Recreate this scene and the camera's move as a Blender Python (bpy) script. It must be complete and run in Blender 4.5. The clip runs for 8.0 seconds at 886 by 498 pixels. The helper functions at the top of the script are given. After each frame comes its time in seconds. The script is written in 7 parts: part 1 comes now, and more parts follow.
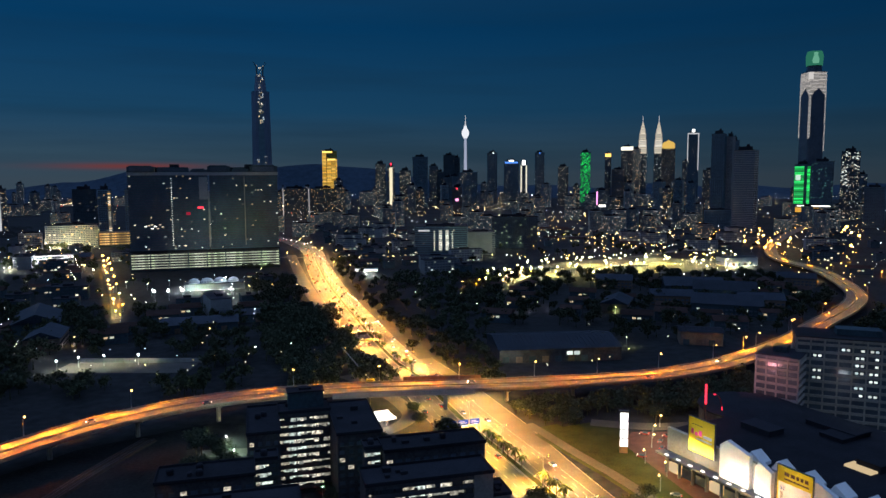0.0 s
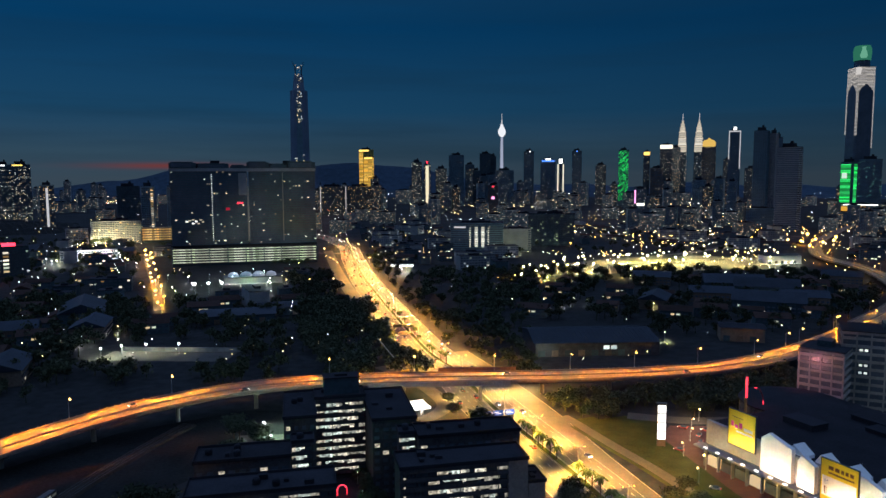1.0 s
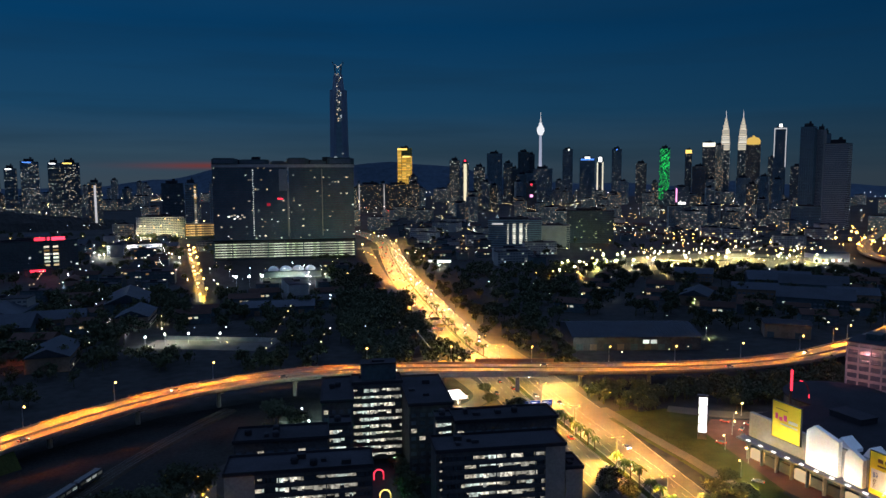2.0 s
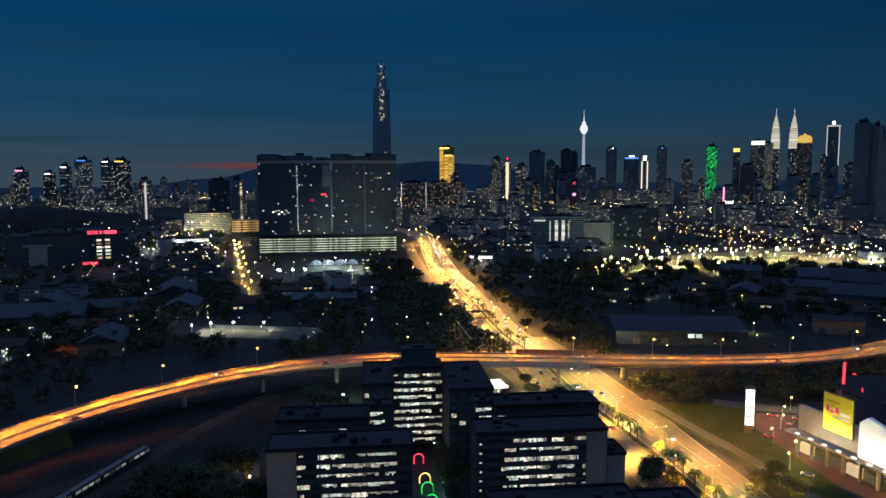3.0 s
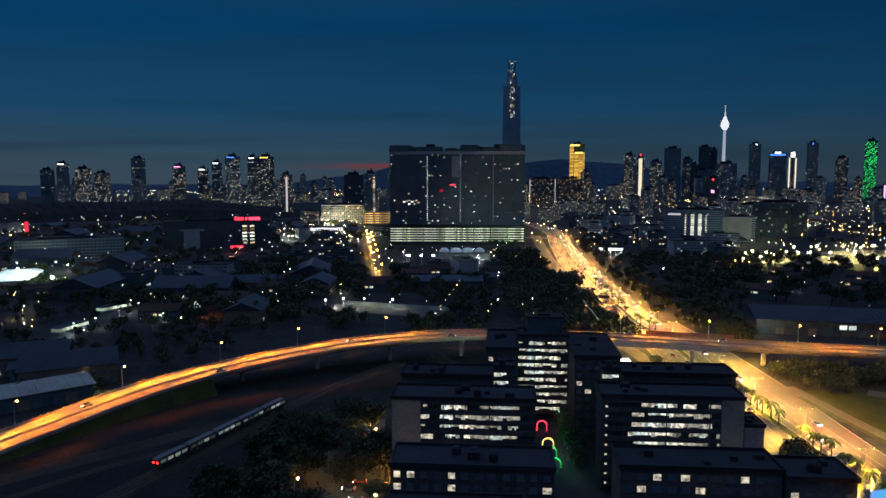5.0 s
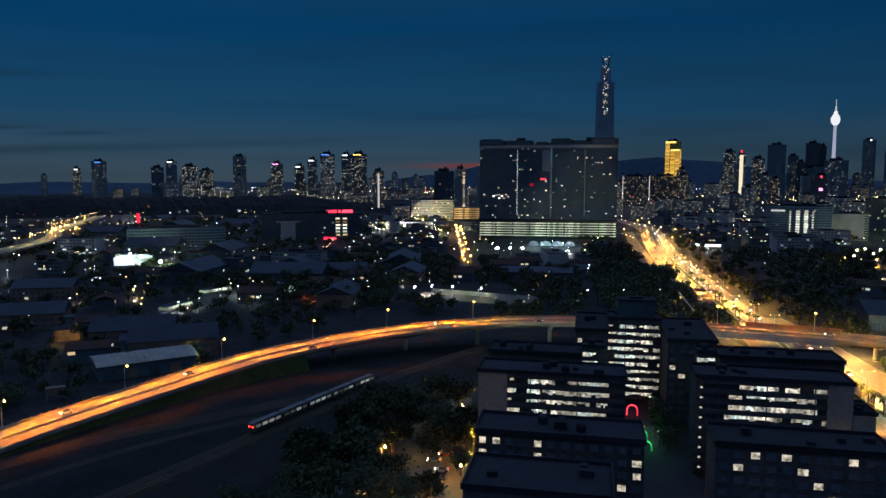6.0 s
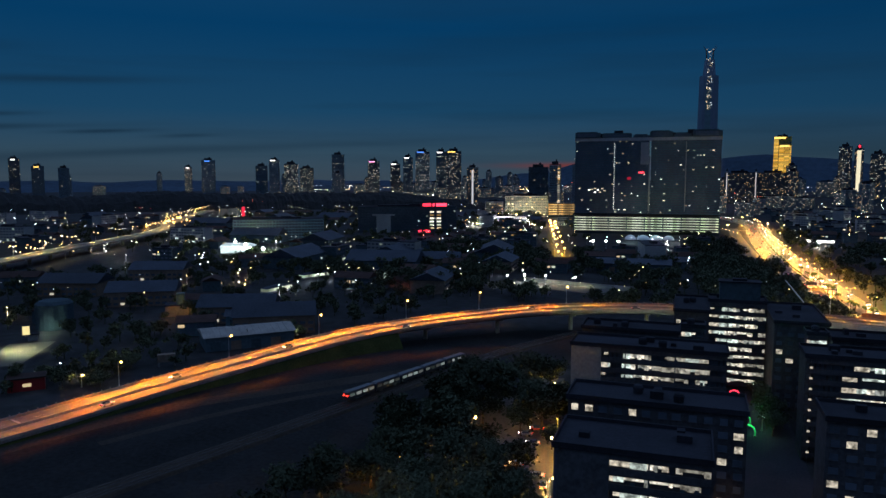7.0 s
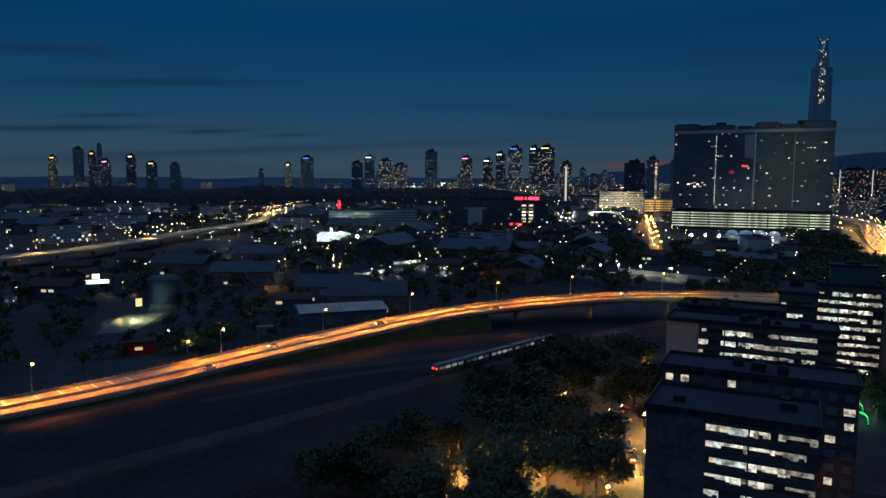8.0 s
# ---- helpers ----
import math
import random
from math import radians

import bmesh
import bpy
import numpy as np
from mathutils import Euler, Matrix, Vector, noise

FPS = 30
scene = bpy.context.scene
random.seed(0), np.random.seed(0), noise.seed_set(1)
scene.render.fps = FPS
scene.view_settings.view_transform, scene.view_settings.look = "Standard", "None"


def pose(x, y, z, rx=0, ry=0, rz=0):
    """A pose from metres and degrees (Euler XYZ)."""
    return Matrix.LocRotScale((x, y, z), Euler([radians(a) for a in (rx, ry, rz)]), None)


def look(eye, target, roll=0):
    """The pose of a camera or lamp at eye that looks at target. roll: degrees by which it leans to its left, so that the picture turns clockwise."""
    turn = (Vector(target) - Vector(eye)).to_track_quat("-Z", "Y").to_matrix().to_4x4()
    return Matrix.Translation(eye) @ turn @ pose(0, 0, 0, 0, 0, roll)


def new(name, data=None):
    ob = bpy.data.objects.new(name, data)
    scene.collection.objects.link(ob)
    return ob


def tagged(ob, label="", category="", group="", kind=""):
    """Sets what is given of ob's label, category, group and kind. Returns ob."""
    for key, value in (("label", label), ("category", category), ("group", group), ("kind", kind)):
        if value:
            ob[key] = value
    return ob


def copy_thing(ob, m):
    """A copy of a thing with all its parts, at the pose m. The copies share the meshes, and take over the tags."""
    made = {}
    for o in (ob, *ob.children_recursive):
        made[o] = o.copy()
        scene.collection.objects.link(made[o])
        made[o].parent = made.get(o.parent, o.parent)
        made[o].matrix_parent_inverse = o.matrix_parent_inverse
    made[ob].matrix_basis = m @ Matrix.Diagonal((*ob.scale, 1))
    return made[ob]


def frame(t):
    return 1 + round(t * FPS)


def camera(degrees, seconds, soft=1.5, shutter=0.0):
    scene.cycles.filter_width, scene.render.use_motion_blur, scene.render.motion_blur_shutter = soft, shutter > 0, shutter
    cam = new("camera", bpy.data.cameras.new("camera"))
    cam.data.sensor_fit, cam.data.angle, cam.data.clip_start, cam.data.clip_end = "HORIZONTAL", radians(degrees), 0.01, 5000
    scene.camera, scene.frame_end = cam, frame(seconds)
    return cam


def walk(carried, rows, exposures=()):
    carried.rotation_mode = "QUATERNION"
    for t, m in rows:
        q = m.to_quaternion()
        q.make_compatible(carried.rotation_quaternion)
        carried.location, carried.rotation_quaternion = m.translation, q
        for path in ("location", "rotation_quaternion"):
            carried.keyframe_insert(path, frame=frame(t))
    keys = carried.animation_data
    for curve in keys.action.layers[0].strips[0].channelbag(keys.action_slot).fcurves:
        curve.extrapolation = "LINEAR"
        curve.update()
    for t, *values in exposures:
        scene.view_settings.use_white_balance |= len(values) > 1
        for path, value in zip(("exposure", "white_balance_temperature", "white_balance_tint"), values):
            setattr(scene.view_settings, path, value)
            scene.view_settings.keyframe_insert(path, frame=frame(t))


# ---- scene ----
cam = camera(63.76, 8.0)

# A drone that sinks from 124 m to 70 m and turns to its left.
PATH = [
    (0.0, (0.64, 1.03, 123.89), (0.44, 299.54, 94.03), -0.25),
    (0.5, (0.65, 0.97, 121.49), (-7.06, 299.38, 91.56), -0.23),
    (1.0, (0.66, 0.91, 119.14), (-14.57, 299.01, 89.15), -0.22),
    (1.5, (0.69, 0.83, 116.67), (-22.22, 298.45, 86.63), -0.22),
    (3.0, (0.83, 0.58, 108.33), (-47.50, 295.14, 78.34), -0.19),
    (3.5, (0.89, 0.48, 105.15), (-56.61, 293.40, 75.25), -0.14),
    (4.0, (0.97, 0.37, 101.92), (-67.71, 290.87, 71.95), -0.16),
    (4.5, (1.06, 0.26, 98.29), (-82.51, 286.85, 68.52), -0.12),
    (6.0, (1.39, -0.11, 86.45), (-133.07, 266.41, 56.68), 0.03),
    (6.5, (1.52, -0.25, 82.24), (-149.99, 256.95, 52.35), 0.02),
    (7.0, (1.66, -0.40, 77.84), (-166.53, 246.22, 47.97), -0.01),
    (7.5, (1.81, -0.55, 73.54), (-182.17, 234.51, 43.56), 0.10),
    (8.0, (1.97, -0.71, 69.47), (-196.40, 222.29, 39.17), 0.22),
]
walk(cam, [(t, look(eye, target, roll)) for t, eye, target, roll in PATH])

# ---- dusk sky, no sun above the horizon ----
world = bpy.data.worlds.new("dusk")
scene.world = world
world.use_nodes = True
wn, wl = world.node_tree.nodes, world.node_tree.links
wn.clear()


def wmath(op, a, b=None, clamp=False):
    n = wn.new("ShaderNodeMath")
    n.operation = op
    n.use_clamp = clamp
    for i, v in enumerate((a, b)):
        if v is None:
            continue
        if isinstance(v, (int, float)):
            n.inputs[i].default_value = v
        else:
            wl.new(v, n.inputs[i])
    return n.outputs[0]


def wmix(fac, a, b, blend="MIX"):
    n = wn.new("ShaderNodeMix")
    n.data_type, n.blend_type = "RGBA", blend
    for i, v in ((0, fac), (6, a), (7, b)):
        if isinstance(v, (int, float)):
            n.inputs[i].default_value = v
        elif isinstance(v, tuple):
            n.inputs[i].default_value = (*v, 1)
        else:
            wl.new(v, n.inputs[i])
    return n.outputs[2]


tc = wn.new("ShaderNodeTexCoord")
sep = wn.new("ShaderNodeSeparateXYZ")
wl.new(tc.outputs["Generated"], sep.inputs[0])
sx, sy, sz = sep.outputs
ramp = wn.new("ShaderNodeValToRGB")
wl.new(sz, ramp.inputs[0])
stops = ((0.0, (0.036, 0.058, 0.082)), (0.035, (0.027, 0.061, 0.096)), (0.09, (0.009, 0.053, 0.116)), (0.2, (0.0015, 0.040, 0.116)), (0.28, (0.006, 0.048, 0.124)), (0.4, (0.200, 0.325, 0.610)), (0.6, (0.265, 0.430, 0.830)), (1.0, (0.275, 0.445, 0.860)))
el = ramp.color_ramp.elements
while len(el) < len(stops):
    el.new(0.5)
for e, (p, c) in zip(el, stops):
    e.position, e.color = p, (*c, 1)
# darker towards the north-east, lighter where the sun went down
west = wmath("ADD", wmath("MULTIPLY", sx, -0.78), wmath("MULTIPLY", sy, 0.62))
lift = wmath("ADD", 0.62, wmath("MULTIPLY", wmath("MAXIMUM", west, -0.15), 0.46))
tint = wn.new("ShaderNodeCombineXYZ")
for i in range(3):
    wl.new(lift, tint.inputs[i])
sky = wmix(1.0, ramp.outputs[0], tint.outputs[0], "MULTIPLY")
# long flat cloud banks
mapping = wn.new("ShaderNodeMapping")
mapping.inputs["Scale"].default_value = (1.0, 1.0, 15)
wl.new(tc.outputs["Generated"], mapping.inputs[0])
cl = wn.new("ShaderNodeTexNoise")
cl.inputs["Scale"].default_value, cl.inputs["Detail"].default_value, cl.inputs["Roughness"].default_value = 1.5, 5, 0.52
wl.new(mapping.outputs[0], cl.inputs["Vector"])
cr = wn.new("ShaderNodeValToRGB")
cr.color_ramp.elements[0].position, cr.color_ramp.elements[1].position = 0.5, 0.72
wl.new(cl.outputs["Fac"], cr.inputs[0])
band = wmath("MULTIPLY", cr.outputs[0], wmath("MULTIPLY", wmath("SUBTRACT", 1.0, wmath("MULTIPLY", sz, 2.2), True), 0.42))
sky = wmix(band, sky, (0.006, 0.021, 0.040))
# the last red of the sunset low over the hills
dz = wmath("DIVIDE", wmath("SUBTRACT", sz, 0.0165), 0.0040)
glow_z = wmath("POWER", 2.718, wmath("MULTIPLY", wmath("MULTIPLY", dz, dz), -1.0))
az = wmath("ARCTAN2", wmath("MULTIPLY", sx, -1.0), sy)
da = wmath("DIVIDE", wmath("SUBTRACT", az, 0.41), 0.085)
glow_a = wmath("POWER", 2.718, wmath("MULTIPLY", wmath("MULTIPLY", da, da), -1.0))
sky = wmix(wmath("MULTIPLY", glow_z, wmath("MULTIPLY", glow_a, 0.85)), sky, (0.16, 0.036, 0.034))
# thin dark streaks of cloud in the north-west
for az0, sz0, wa, wz, deep in ((1.23, 0.148, 0.09, 0.007, 0.5), (1.10, 0.117, 0.13, 0.006, 0.55), (1.22, 0.057, 0.13, 0.0032, 0.75), (1.04, 0.0585, 0.05, 0.0026, 0.7), (1.165, 0.0745, 0.05, 0.0026, 0.6), (0.94, 0.055, 0.04, 0.003, 0.5), (1.0, 0.033, 0.30, 0.006, 0.45)):
    ea = wmath("DIVIDE", wmath("SUBTRACT", az, az0), wa)
    lean = wmath("ADD", wmath("MULTIPLY", wmath("SUBTRACT", cl.outputs["Fac"], 0.5), wz * 3.5), wmath("MULTIPLY", ea, wa * 0.05))
    ez = wmath("DIVIDE", wmath("ADD", wmath("SUBTRACT", sz, sz0), lean), wz)
    puff = wmath("POWER", 2.718, wmath("MULTIPLY", wmath("ADD", wmath("MULTIPLY", ea, ea), wmath("MULTIPLY", ez, ez)), -1.0))
    sky = wmix(wmath("MULTIPLY", puff, deep), sky, (0.006, 0.020, 0.040))
bg = wn.new("ShaderNodeBackground")
wl.new(sky, bg.inputs[0])
bg.inputs[1].default_value = 1.0
wo = wn.new("ShaderNodeOutputWorld")
wl.new(bg.outputs[0], wo.inputs[0])

SODIUM, WARM, COOL, GREENISH = (1.0, 0.27, 0.012), (1.0, 0.70, 0.30), (0.92, 0.97, 1.0), (0.90, 1.0, 0.55)

DEEP_SODIUM = (1.0, 0.228, 0.007)


def lamp_light(x, y, z, watts, colour, radius=0.4, spread=152, aim=None, blend=0.6):
    """A lamp's light: a wide cone that looks down, or at a place; spread 0: all round."""
    data = bpy.data.lights.new("lamp_light", "SPOT" if spread else "POINT")
    data.energy, data.color, data.shadow_soft_size = watts, colour, radius
    if spread:
        data.spot_size, data.spot_blend = radians(spread), blend
    ob = new("lamp_light", data)
    ob.matrix_world = look((x, y, z), aim or (x, y + 0.01, z - 10))
    return ob

# ---- materials ----
def material(name, colour, rough=0.8, metal=0.0, var=0.35, scale=0.5, fine=8.0, bump=0.15, vary=0.0):
    """A painted, paved or planted surface: broad stains, fine grain and relief, at world size."""
    m = bpy.data.materials.new(name)
    m.use_nodes = True
    n, l = m.node_tree.nodes, m.node_tree.links
    b = n["Principled BSDF"]
    b.inputs["Roughness"].default_value, b.inputs["Metallic"].default_value = rough, metal
    # rough and broken surfaces hardly mirror the sky at a low angle
    b.inputs["Specular IOR Level"].default_value = 0.5 if rough < 0.55 else 0.06
    geo = n.new("ShaderNodeNewGeometry")
    big, small = n.new("ShaderNodeTexNoise"), n.new("ShaderNodeTexNoise")
    for t, s, d in ((big, scale, 4), (small, fine, 3)):
        t.inputs["Scale"].default_value, t.inputs["Detail"].default_value = s, d
        l.new(geo.outputs["Position"], t.inputs["Vector"])
    add = n.new("ShaderNodeMath")
    add.operation = "ADD"
    l.new(big.outputs["Fac"], add.inputs[0])
    l.new(small.outputs["Fac"], add.inputs[1])
    rng = n.new("ShaderNodeMapRange")
    rng.inputs["From Min"].default_value, rng.inputs["From Max"].default_value = 0.6, 1.4
    rng.inputs["To Min"].default_value, rng.inputs["To Max"].default_value = 1 - var, 1 + var
    l.new(add.outputs[0], rng.inputs["Value"])
    fac = rng.outputs[0]
    if vary:
        info = n.new("ShaderNodeObjectInfo")
        r2 = n.new("ShaderNodeMapRange")
        r2.inputs["To Min"].default_value, r2.inputs["To Max"].default_value = 1 - vary, 1 + vary
        l.new(info.outputs["Random"], r2.inputs["Value"])
        mul = n.new("ShaderNodeMath")
        mul.operation = "MULTIPLY"
        l.new(fac, mul.inputs[0])
        l.new(r2.outputs[0], mul.inputs[1])
        fac = mul.outputs[0]
    mix = n.new("ShaderNodeVectorMath")
    mix.operation = "SCALE"
    mix.inputs[0].default_value = colour
    l.new(fac, mix.inputs["Scale"])
    l.new(mix.outputs[0], b.inputs["Base Color"])
    if bump:
        bp = n.new("ShaderNodeBump")
        bp.inputs["Strength"].default_value, bp.inputs["Distance"].default_value = bump, 0.1
        l.new(small.outputs["Fac"], bp.inputs["Height"])
        l.new(bp.outputs[0], b.inputs["Normal"])
    return m


def glowing(name, colours, low, high, power=1.0, by_island=True, grain=0.0):
    """What gives off light: each island or object takes its own brightness and one of the given colours."""
    m = bpy.data.materials.new(name)
    m.use_nodes = True
    n, l = m.node_tree.nodes, m.node_tree.links
    n.remove(n["Principled BSDF"])
    em = n.new("ShaderNodeEmission")
    l.new(em.outputs[0], n["Material Output"].inputs[0])
    if by_island:
        rnd = n.new("ShaderNodeNewGeometry").outputs["Random Per Island"]
    else:
        rnd = n.new("ShaderNodeObjectInfo").outputs["Random"]
    cr = n.new("ShaderNodeValToRGB")
    e = cr.color_ramp.elements
    cr.color_ramp.interpolation = "CONSTANT" if len(colours) > 2 else "LINEAR"
    while len(e) < len(colours):
        e.new(0.5)
    for i, c in enumerate(colours):
        e[i].position, e[i].color = i / len(colours), (*c, 1)
    while len(e) > max(len(colours), 1):
        e.remove(e[len(e) - 1])
    wn2 = n.new("ShaderNodeTexWhiteNoise")
    wn2.noise_dimensions = "1D"
    l.new(rnd, wn2.inputs["W"])
    l.new(wn2.outputs["Value"], cr.inputs[0])
    l.new(cr.outputs[0], em.inputs[0])
    pw = n.new("ShaderNodeMath")
    pw.operation = "POWER"
    l.new(rnd, pw.inputs[0])
    pw.inputs[1].default_value = power
    rg = n.new("ShaderNodeMapRange")
    rg.inputs["To Min"].default_value, rg.inputs["To Max"].default_value = low, high
    l.new(pw.outputs[0], rg.inputs["Value"])
    out = rg.outputs[0]
    if grain:
        geo = n.new("ShaderNodeNewGeometry")
        t = n.new("ShaderNodeTexNoise")
        t.inputs["Scale"].default_value, t.inputs["Detail"].default_value = grain, 2
        l.new(geo.outputs["Position"], t.inputs["Vector"])
        r3 = n.new("ShaderNodeMapRange")
        r3.inputs["From Min"].default_value, r3.inputs["From Max"].default_value = 0.35, 0.65
        r3.inputs["To Min"].default_value, r3.inputs["To Max"].default_value = 0.25, 1.5
        l.new(t.outputs["Fac"], r3.inputs["Value"])
        mu = n.new("ShaderNodeMath")
        mu.operation = "MULTIPLY"
        l.new(out, mu.inputs[0])
        l.new(r3.outputs[0], mu.inputs[1])
        out = mu.outputs[0]
    l.new(out, em.inputs[1])
    return m


GROUND = material("ground", (0.024, 0.026, 0.027), 0.95, var=0.5, scale=0.012, fine=0.15, bump=0.3)
GRASS = material("grass", (0.036, 0.044, 0.014), 0.95, var=0.45, scale=0.12, fine=1.5, bump=0.6)
SCRUB = material("scrub", (0.015, 0.016, 0.016), 0.95, var=0.6, scale=0.06, fine=0.7, bump=0.8)
TOWERGLASS = material("tower_glass", (0.12, 0.17, 0.24), 0.45, 0.2, var=0.2, scale=0.02, fine=0.2, bump=0)
FIELD = material("field_soil", (0.034, 0.029, 0.024), 0.95, var=0.5, scale=0.05, fine=0.9, bump=0.5)
ASPHALT = material("asphalt", (0.085, 0.079, 0.070), 0.85, var=0.3, scale=0.07, fine=1.2, bump=0.1)
DECK = material("deck_asphalt", (0.13, 0.118, 0.104), 0.8, var=0.28, scale=0.09, fine=1.5, bump=0.1)
PAVING = material("paving", (0.19, 0.17, 0.15), 0.9, var=0.25, scale=0.15, fine=3)
GRAVEL = material("yard_gravel", (0.085, 0.080, 0.068), 0.95, var=0.45, scale=0.06, fine=0.8, bump=0.4)
PAINT = material("road_paint", (0.34, 0.33, 0.30), 0.7, var=0.2, scale=0.8, fine=4, bump=0)
CONCRETE = material("concrete", (0.22, 0.21, 0.19), 0.85, var=0.3, scale=0.12, fine=1.2, vary=0.12)
PALE = material("pale_render", (0.24, 0.25, 0.25), 0.85, var=0.22, scale=0.1, fine=1.0, vary=0.15)
DIM = material("weathered_render", (0.050, 0.078, 0.092), 0.88, var=0.3, scale=0.1, fine=0.8, vary=0.25)
# blue-grey cladding, lightened so the colour carries city glow on far towers
BLUEWALL = material("blue_cladding_city_glow", (0.105, 0.175, 0.205), 0.6, var=0.25, scale=0.08, fine=0.6, vary=0.25)
STAINED = material("rain_stained_render", (0.058, 0.060, 0.066), 0.9, var=0.45, scale=0.25, fine=1.2, vary=0.15)
BROWN = material("brown_render", (0.15, 0.115, 0.09), 0.88, var=0.3, scale=0.1, fine=0.8, vary=0.25)
ROOFING = material("dark_roofing", (0.022, 0.024, 0.030), 0.85, var=0.35, scale=0.1, fine=1.5, vary=0.25)
TILE = material("roof_tiles", (0.045, 0.028, 0.024), 0.85, var=0.35, scale=0.2, fine=2, vary=0.25)
SHEET = material("metal_sheet_roof", (0.028, 0.037, 0.050), 0.62, 0.1, var=0.3, scale=0.07, fine=0.8, vary=0.25)
# far woods with distance haze mixed into the base colour
HILLWOOD = material("hazy_hill_woods", (0.036, 0.060, 0.088), 0.95, var=0.3, scale=0.004, fine=0.03, bump=0)
SLABWALL = material("slab_cladding", (0.045, 0.090, 0.112), 0.6, var=0.22, scale=0.06, fine=0.5)
GLASS = material("dark_facade_glass", (0.07, 0.09, 0.115), 0.2, var=0.3, scale=0.06, fine=0.4, bump=0.0, vary=0.2)
STEEL = material("galvanised_steel", (0.42, 0.43, 0.44), 0.5, 0.7, var=0.15, scale=1, fine=6)
DARKMETAL = material("dark_metal", (0.06, 0.06, 0.065), 0.5, 0.5, var=0.2, scale=1, fine=6)
BARK = material("bark", (0.11, 0.085, 0.06), 0.95, var=0.4, scale=1.2, fine=6, bump=0.6)
LEAF = material("foliage", (0.046, 0.056, 0.034), 0.8, var=0.5, scale=0.4, fine=2.5, bump=0.2, vary=0.3)
PALM = material("palm_frond", (0.06, 0.085, 0.03), 0.75, var=0.4, scale=0.5, fine=3, bump=0.1, vary=0.2)
WHITE = material("white_panel", (0.78, 0.78, 0.76), 0.55, var=0.1, scale=0.25, fine=2, bump=0.05)
YELLOW = material("yellow_print", (0.80, 0.60, 0.02), 0.5, var=0.1, scale=0.2, fine=2, bump=0)
PINK = material("magenta_print", (0.70, 0.05, 0.28), 0.5, var=0.1, scale=0.2, fine=2, bump=0)
BROWNPRINT = material("brown_print", (0.16, 0.07, 0.03), 0.5, var=0.1, scale=0.2, fine=2, bump=0)
BLUESIGN = material("blue_sign_face", (0.03, 0.09, 0.42), 0.45, var=0.1, scale=0.3, fine=2, bump=0)
CARPAINT = material("car_paint", (0.25, 0.25, 0.26), 0.3, 0.2, var=0.05, scale=1, fine=4, bump=0, vary=0.75)
CARRED = material("red_car_paint", (0.35, 0.03, 0.03), 0.3, 0.1, var=0.05, scale=1, fine=4, bump=0, vary=0.3)
RUBBER = material("rubber", (0.02, 0.02, 0.02), 0.9, var=0.2, scale=2, fine=8)
WARMROOM, PALEROOM, COOLROOM = (1.0, 0.76, 0.44), (1.0, 0.90, 0.72), (0.80, 0.95, 1.0)
WINDOWS = glowing("lit_rooms", (PALEROOM, (1.0, 0.80, 0.52), COOLROOM, (0.80, 1.0, 0.85), PALEROOM), 0.08, 1.2, 1.7)
WINDOWS_WARM = glowing("warm_lit_rooms", (WARMROOM, (1.0, 0.62, 0.26), PALEROOM, (0.9, 1.0, 0.8)), 0.08, 1.4, 1.6)
CORRIDOR = glowing("lit_corridor", (PALEROOM, (0.95, 1.0, 0.92), (1.0, 0.95, 0.80), (0.86, 1.0, 0.92)), 0.16, 0.95, 1.3, grain=0.9)
DECKLIGHT = glowing("parking_deck_light", ((0.80, 1.0, 0.62), (0.92, 1.0, 0.78)), 0.28, 0.8, 1.0)
GREEN_LED = glowing("green_led", ((0.02, 0.95, 0.14), (0.04, 0.75, 0.18)), 0.3, 1.4, 1.2)
# golden floodlight on walls, put in as the wall's own emission
GOLD_LIGHT = glowing("gold_flood_glow", ((1.0, 0.50, 0.06), (1.0, 0.60, 0.12)), 0.35, 0.95)
WHITE_LED = glowing("white_led", ((0.95, 0.98, 1.0), (1.0, 0.97, 0.92)), 1.2, 3.0)
# soft white emission: strips and signs, also floodlight on a mast and spires
SOFT_WHITE = glowing("soft_white_glow", ((0.80, 0.85, 1.0), (0.95, 0.92, 0.85)), 0.35, 0.8)
RED_LED = glowing("red_led", ((1.0, 0.03, 0.06), (1.0, 0.05, 0.10)), 1.0, 3.0)
PINK_LED = glowing("pink_led", ((1.0, 0.25, 0.65), (0.95, 0.45, 0.9)), 1.0, 2.5)
BLUE_LED = glowing("blue_led", ((0.08, 0.2, 1.0), (0.1, 0.4, 1.0)), 0.6, 2.0)
YELLOW_LED = glowing("yellow_led", ((1.0, 0.62, 0.12), (1.0, 0.72, 0.2)), 0.8, 2.5)
BULB_SODIUM = glowing("sodium_bulb", ((1.0, 0.40, 0.07), (1.0, 0.52, 0.14)), 9, 20)
BULB_WARM = glowing("warm_bulb", ((1.0, 0.60, 0.18), (1.0, 0.74, 0.34)), 4.0, 20, 1.7)
BULB_COOL = glowing("cool_bulb", ((0.80, 0.95, 1.0), (0.95, 1.0, 0.92)), 3.0, 22, 2.0)
BULB_GREEN = glowing("metal_halide_bulb", ((0.92, 1.0, 0.48), (1.0, 0.95, 0.55)), 5, 20, 2.0)
BULB_RED = glowing("red_bulb", ((1.0, 0.06, 0.05), (1.0, 0.12, 0.05)), 2, 8, 2.0)
HEADLIGHT = glowing("headlight", ((1.0, 0.90, 0.66), (1.0, 0.96, 0.86)), 18, 60)
TAILLIGHT = glowing("taillight", ((1.0, 0.03, 0.02), (1.0, 0.06, 0.02)), 1.0, 3.0)

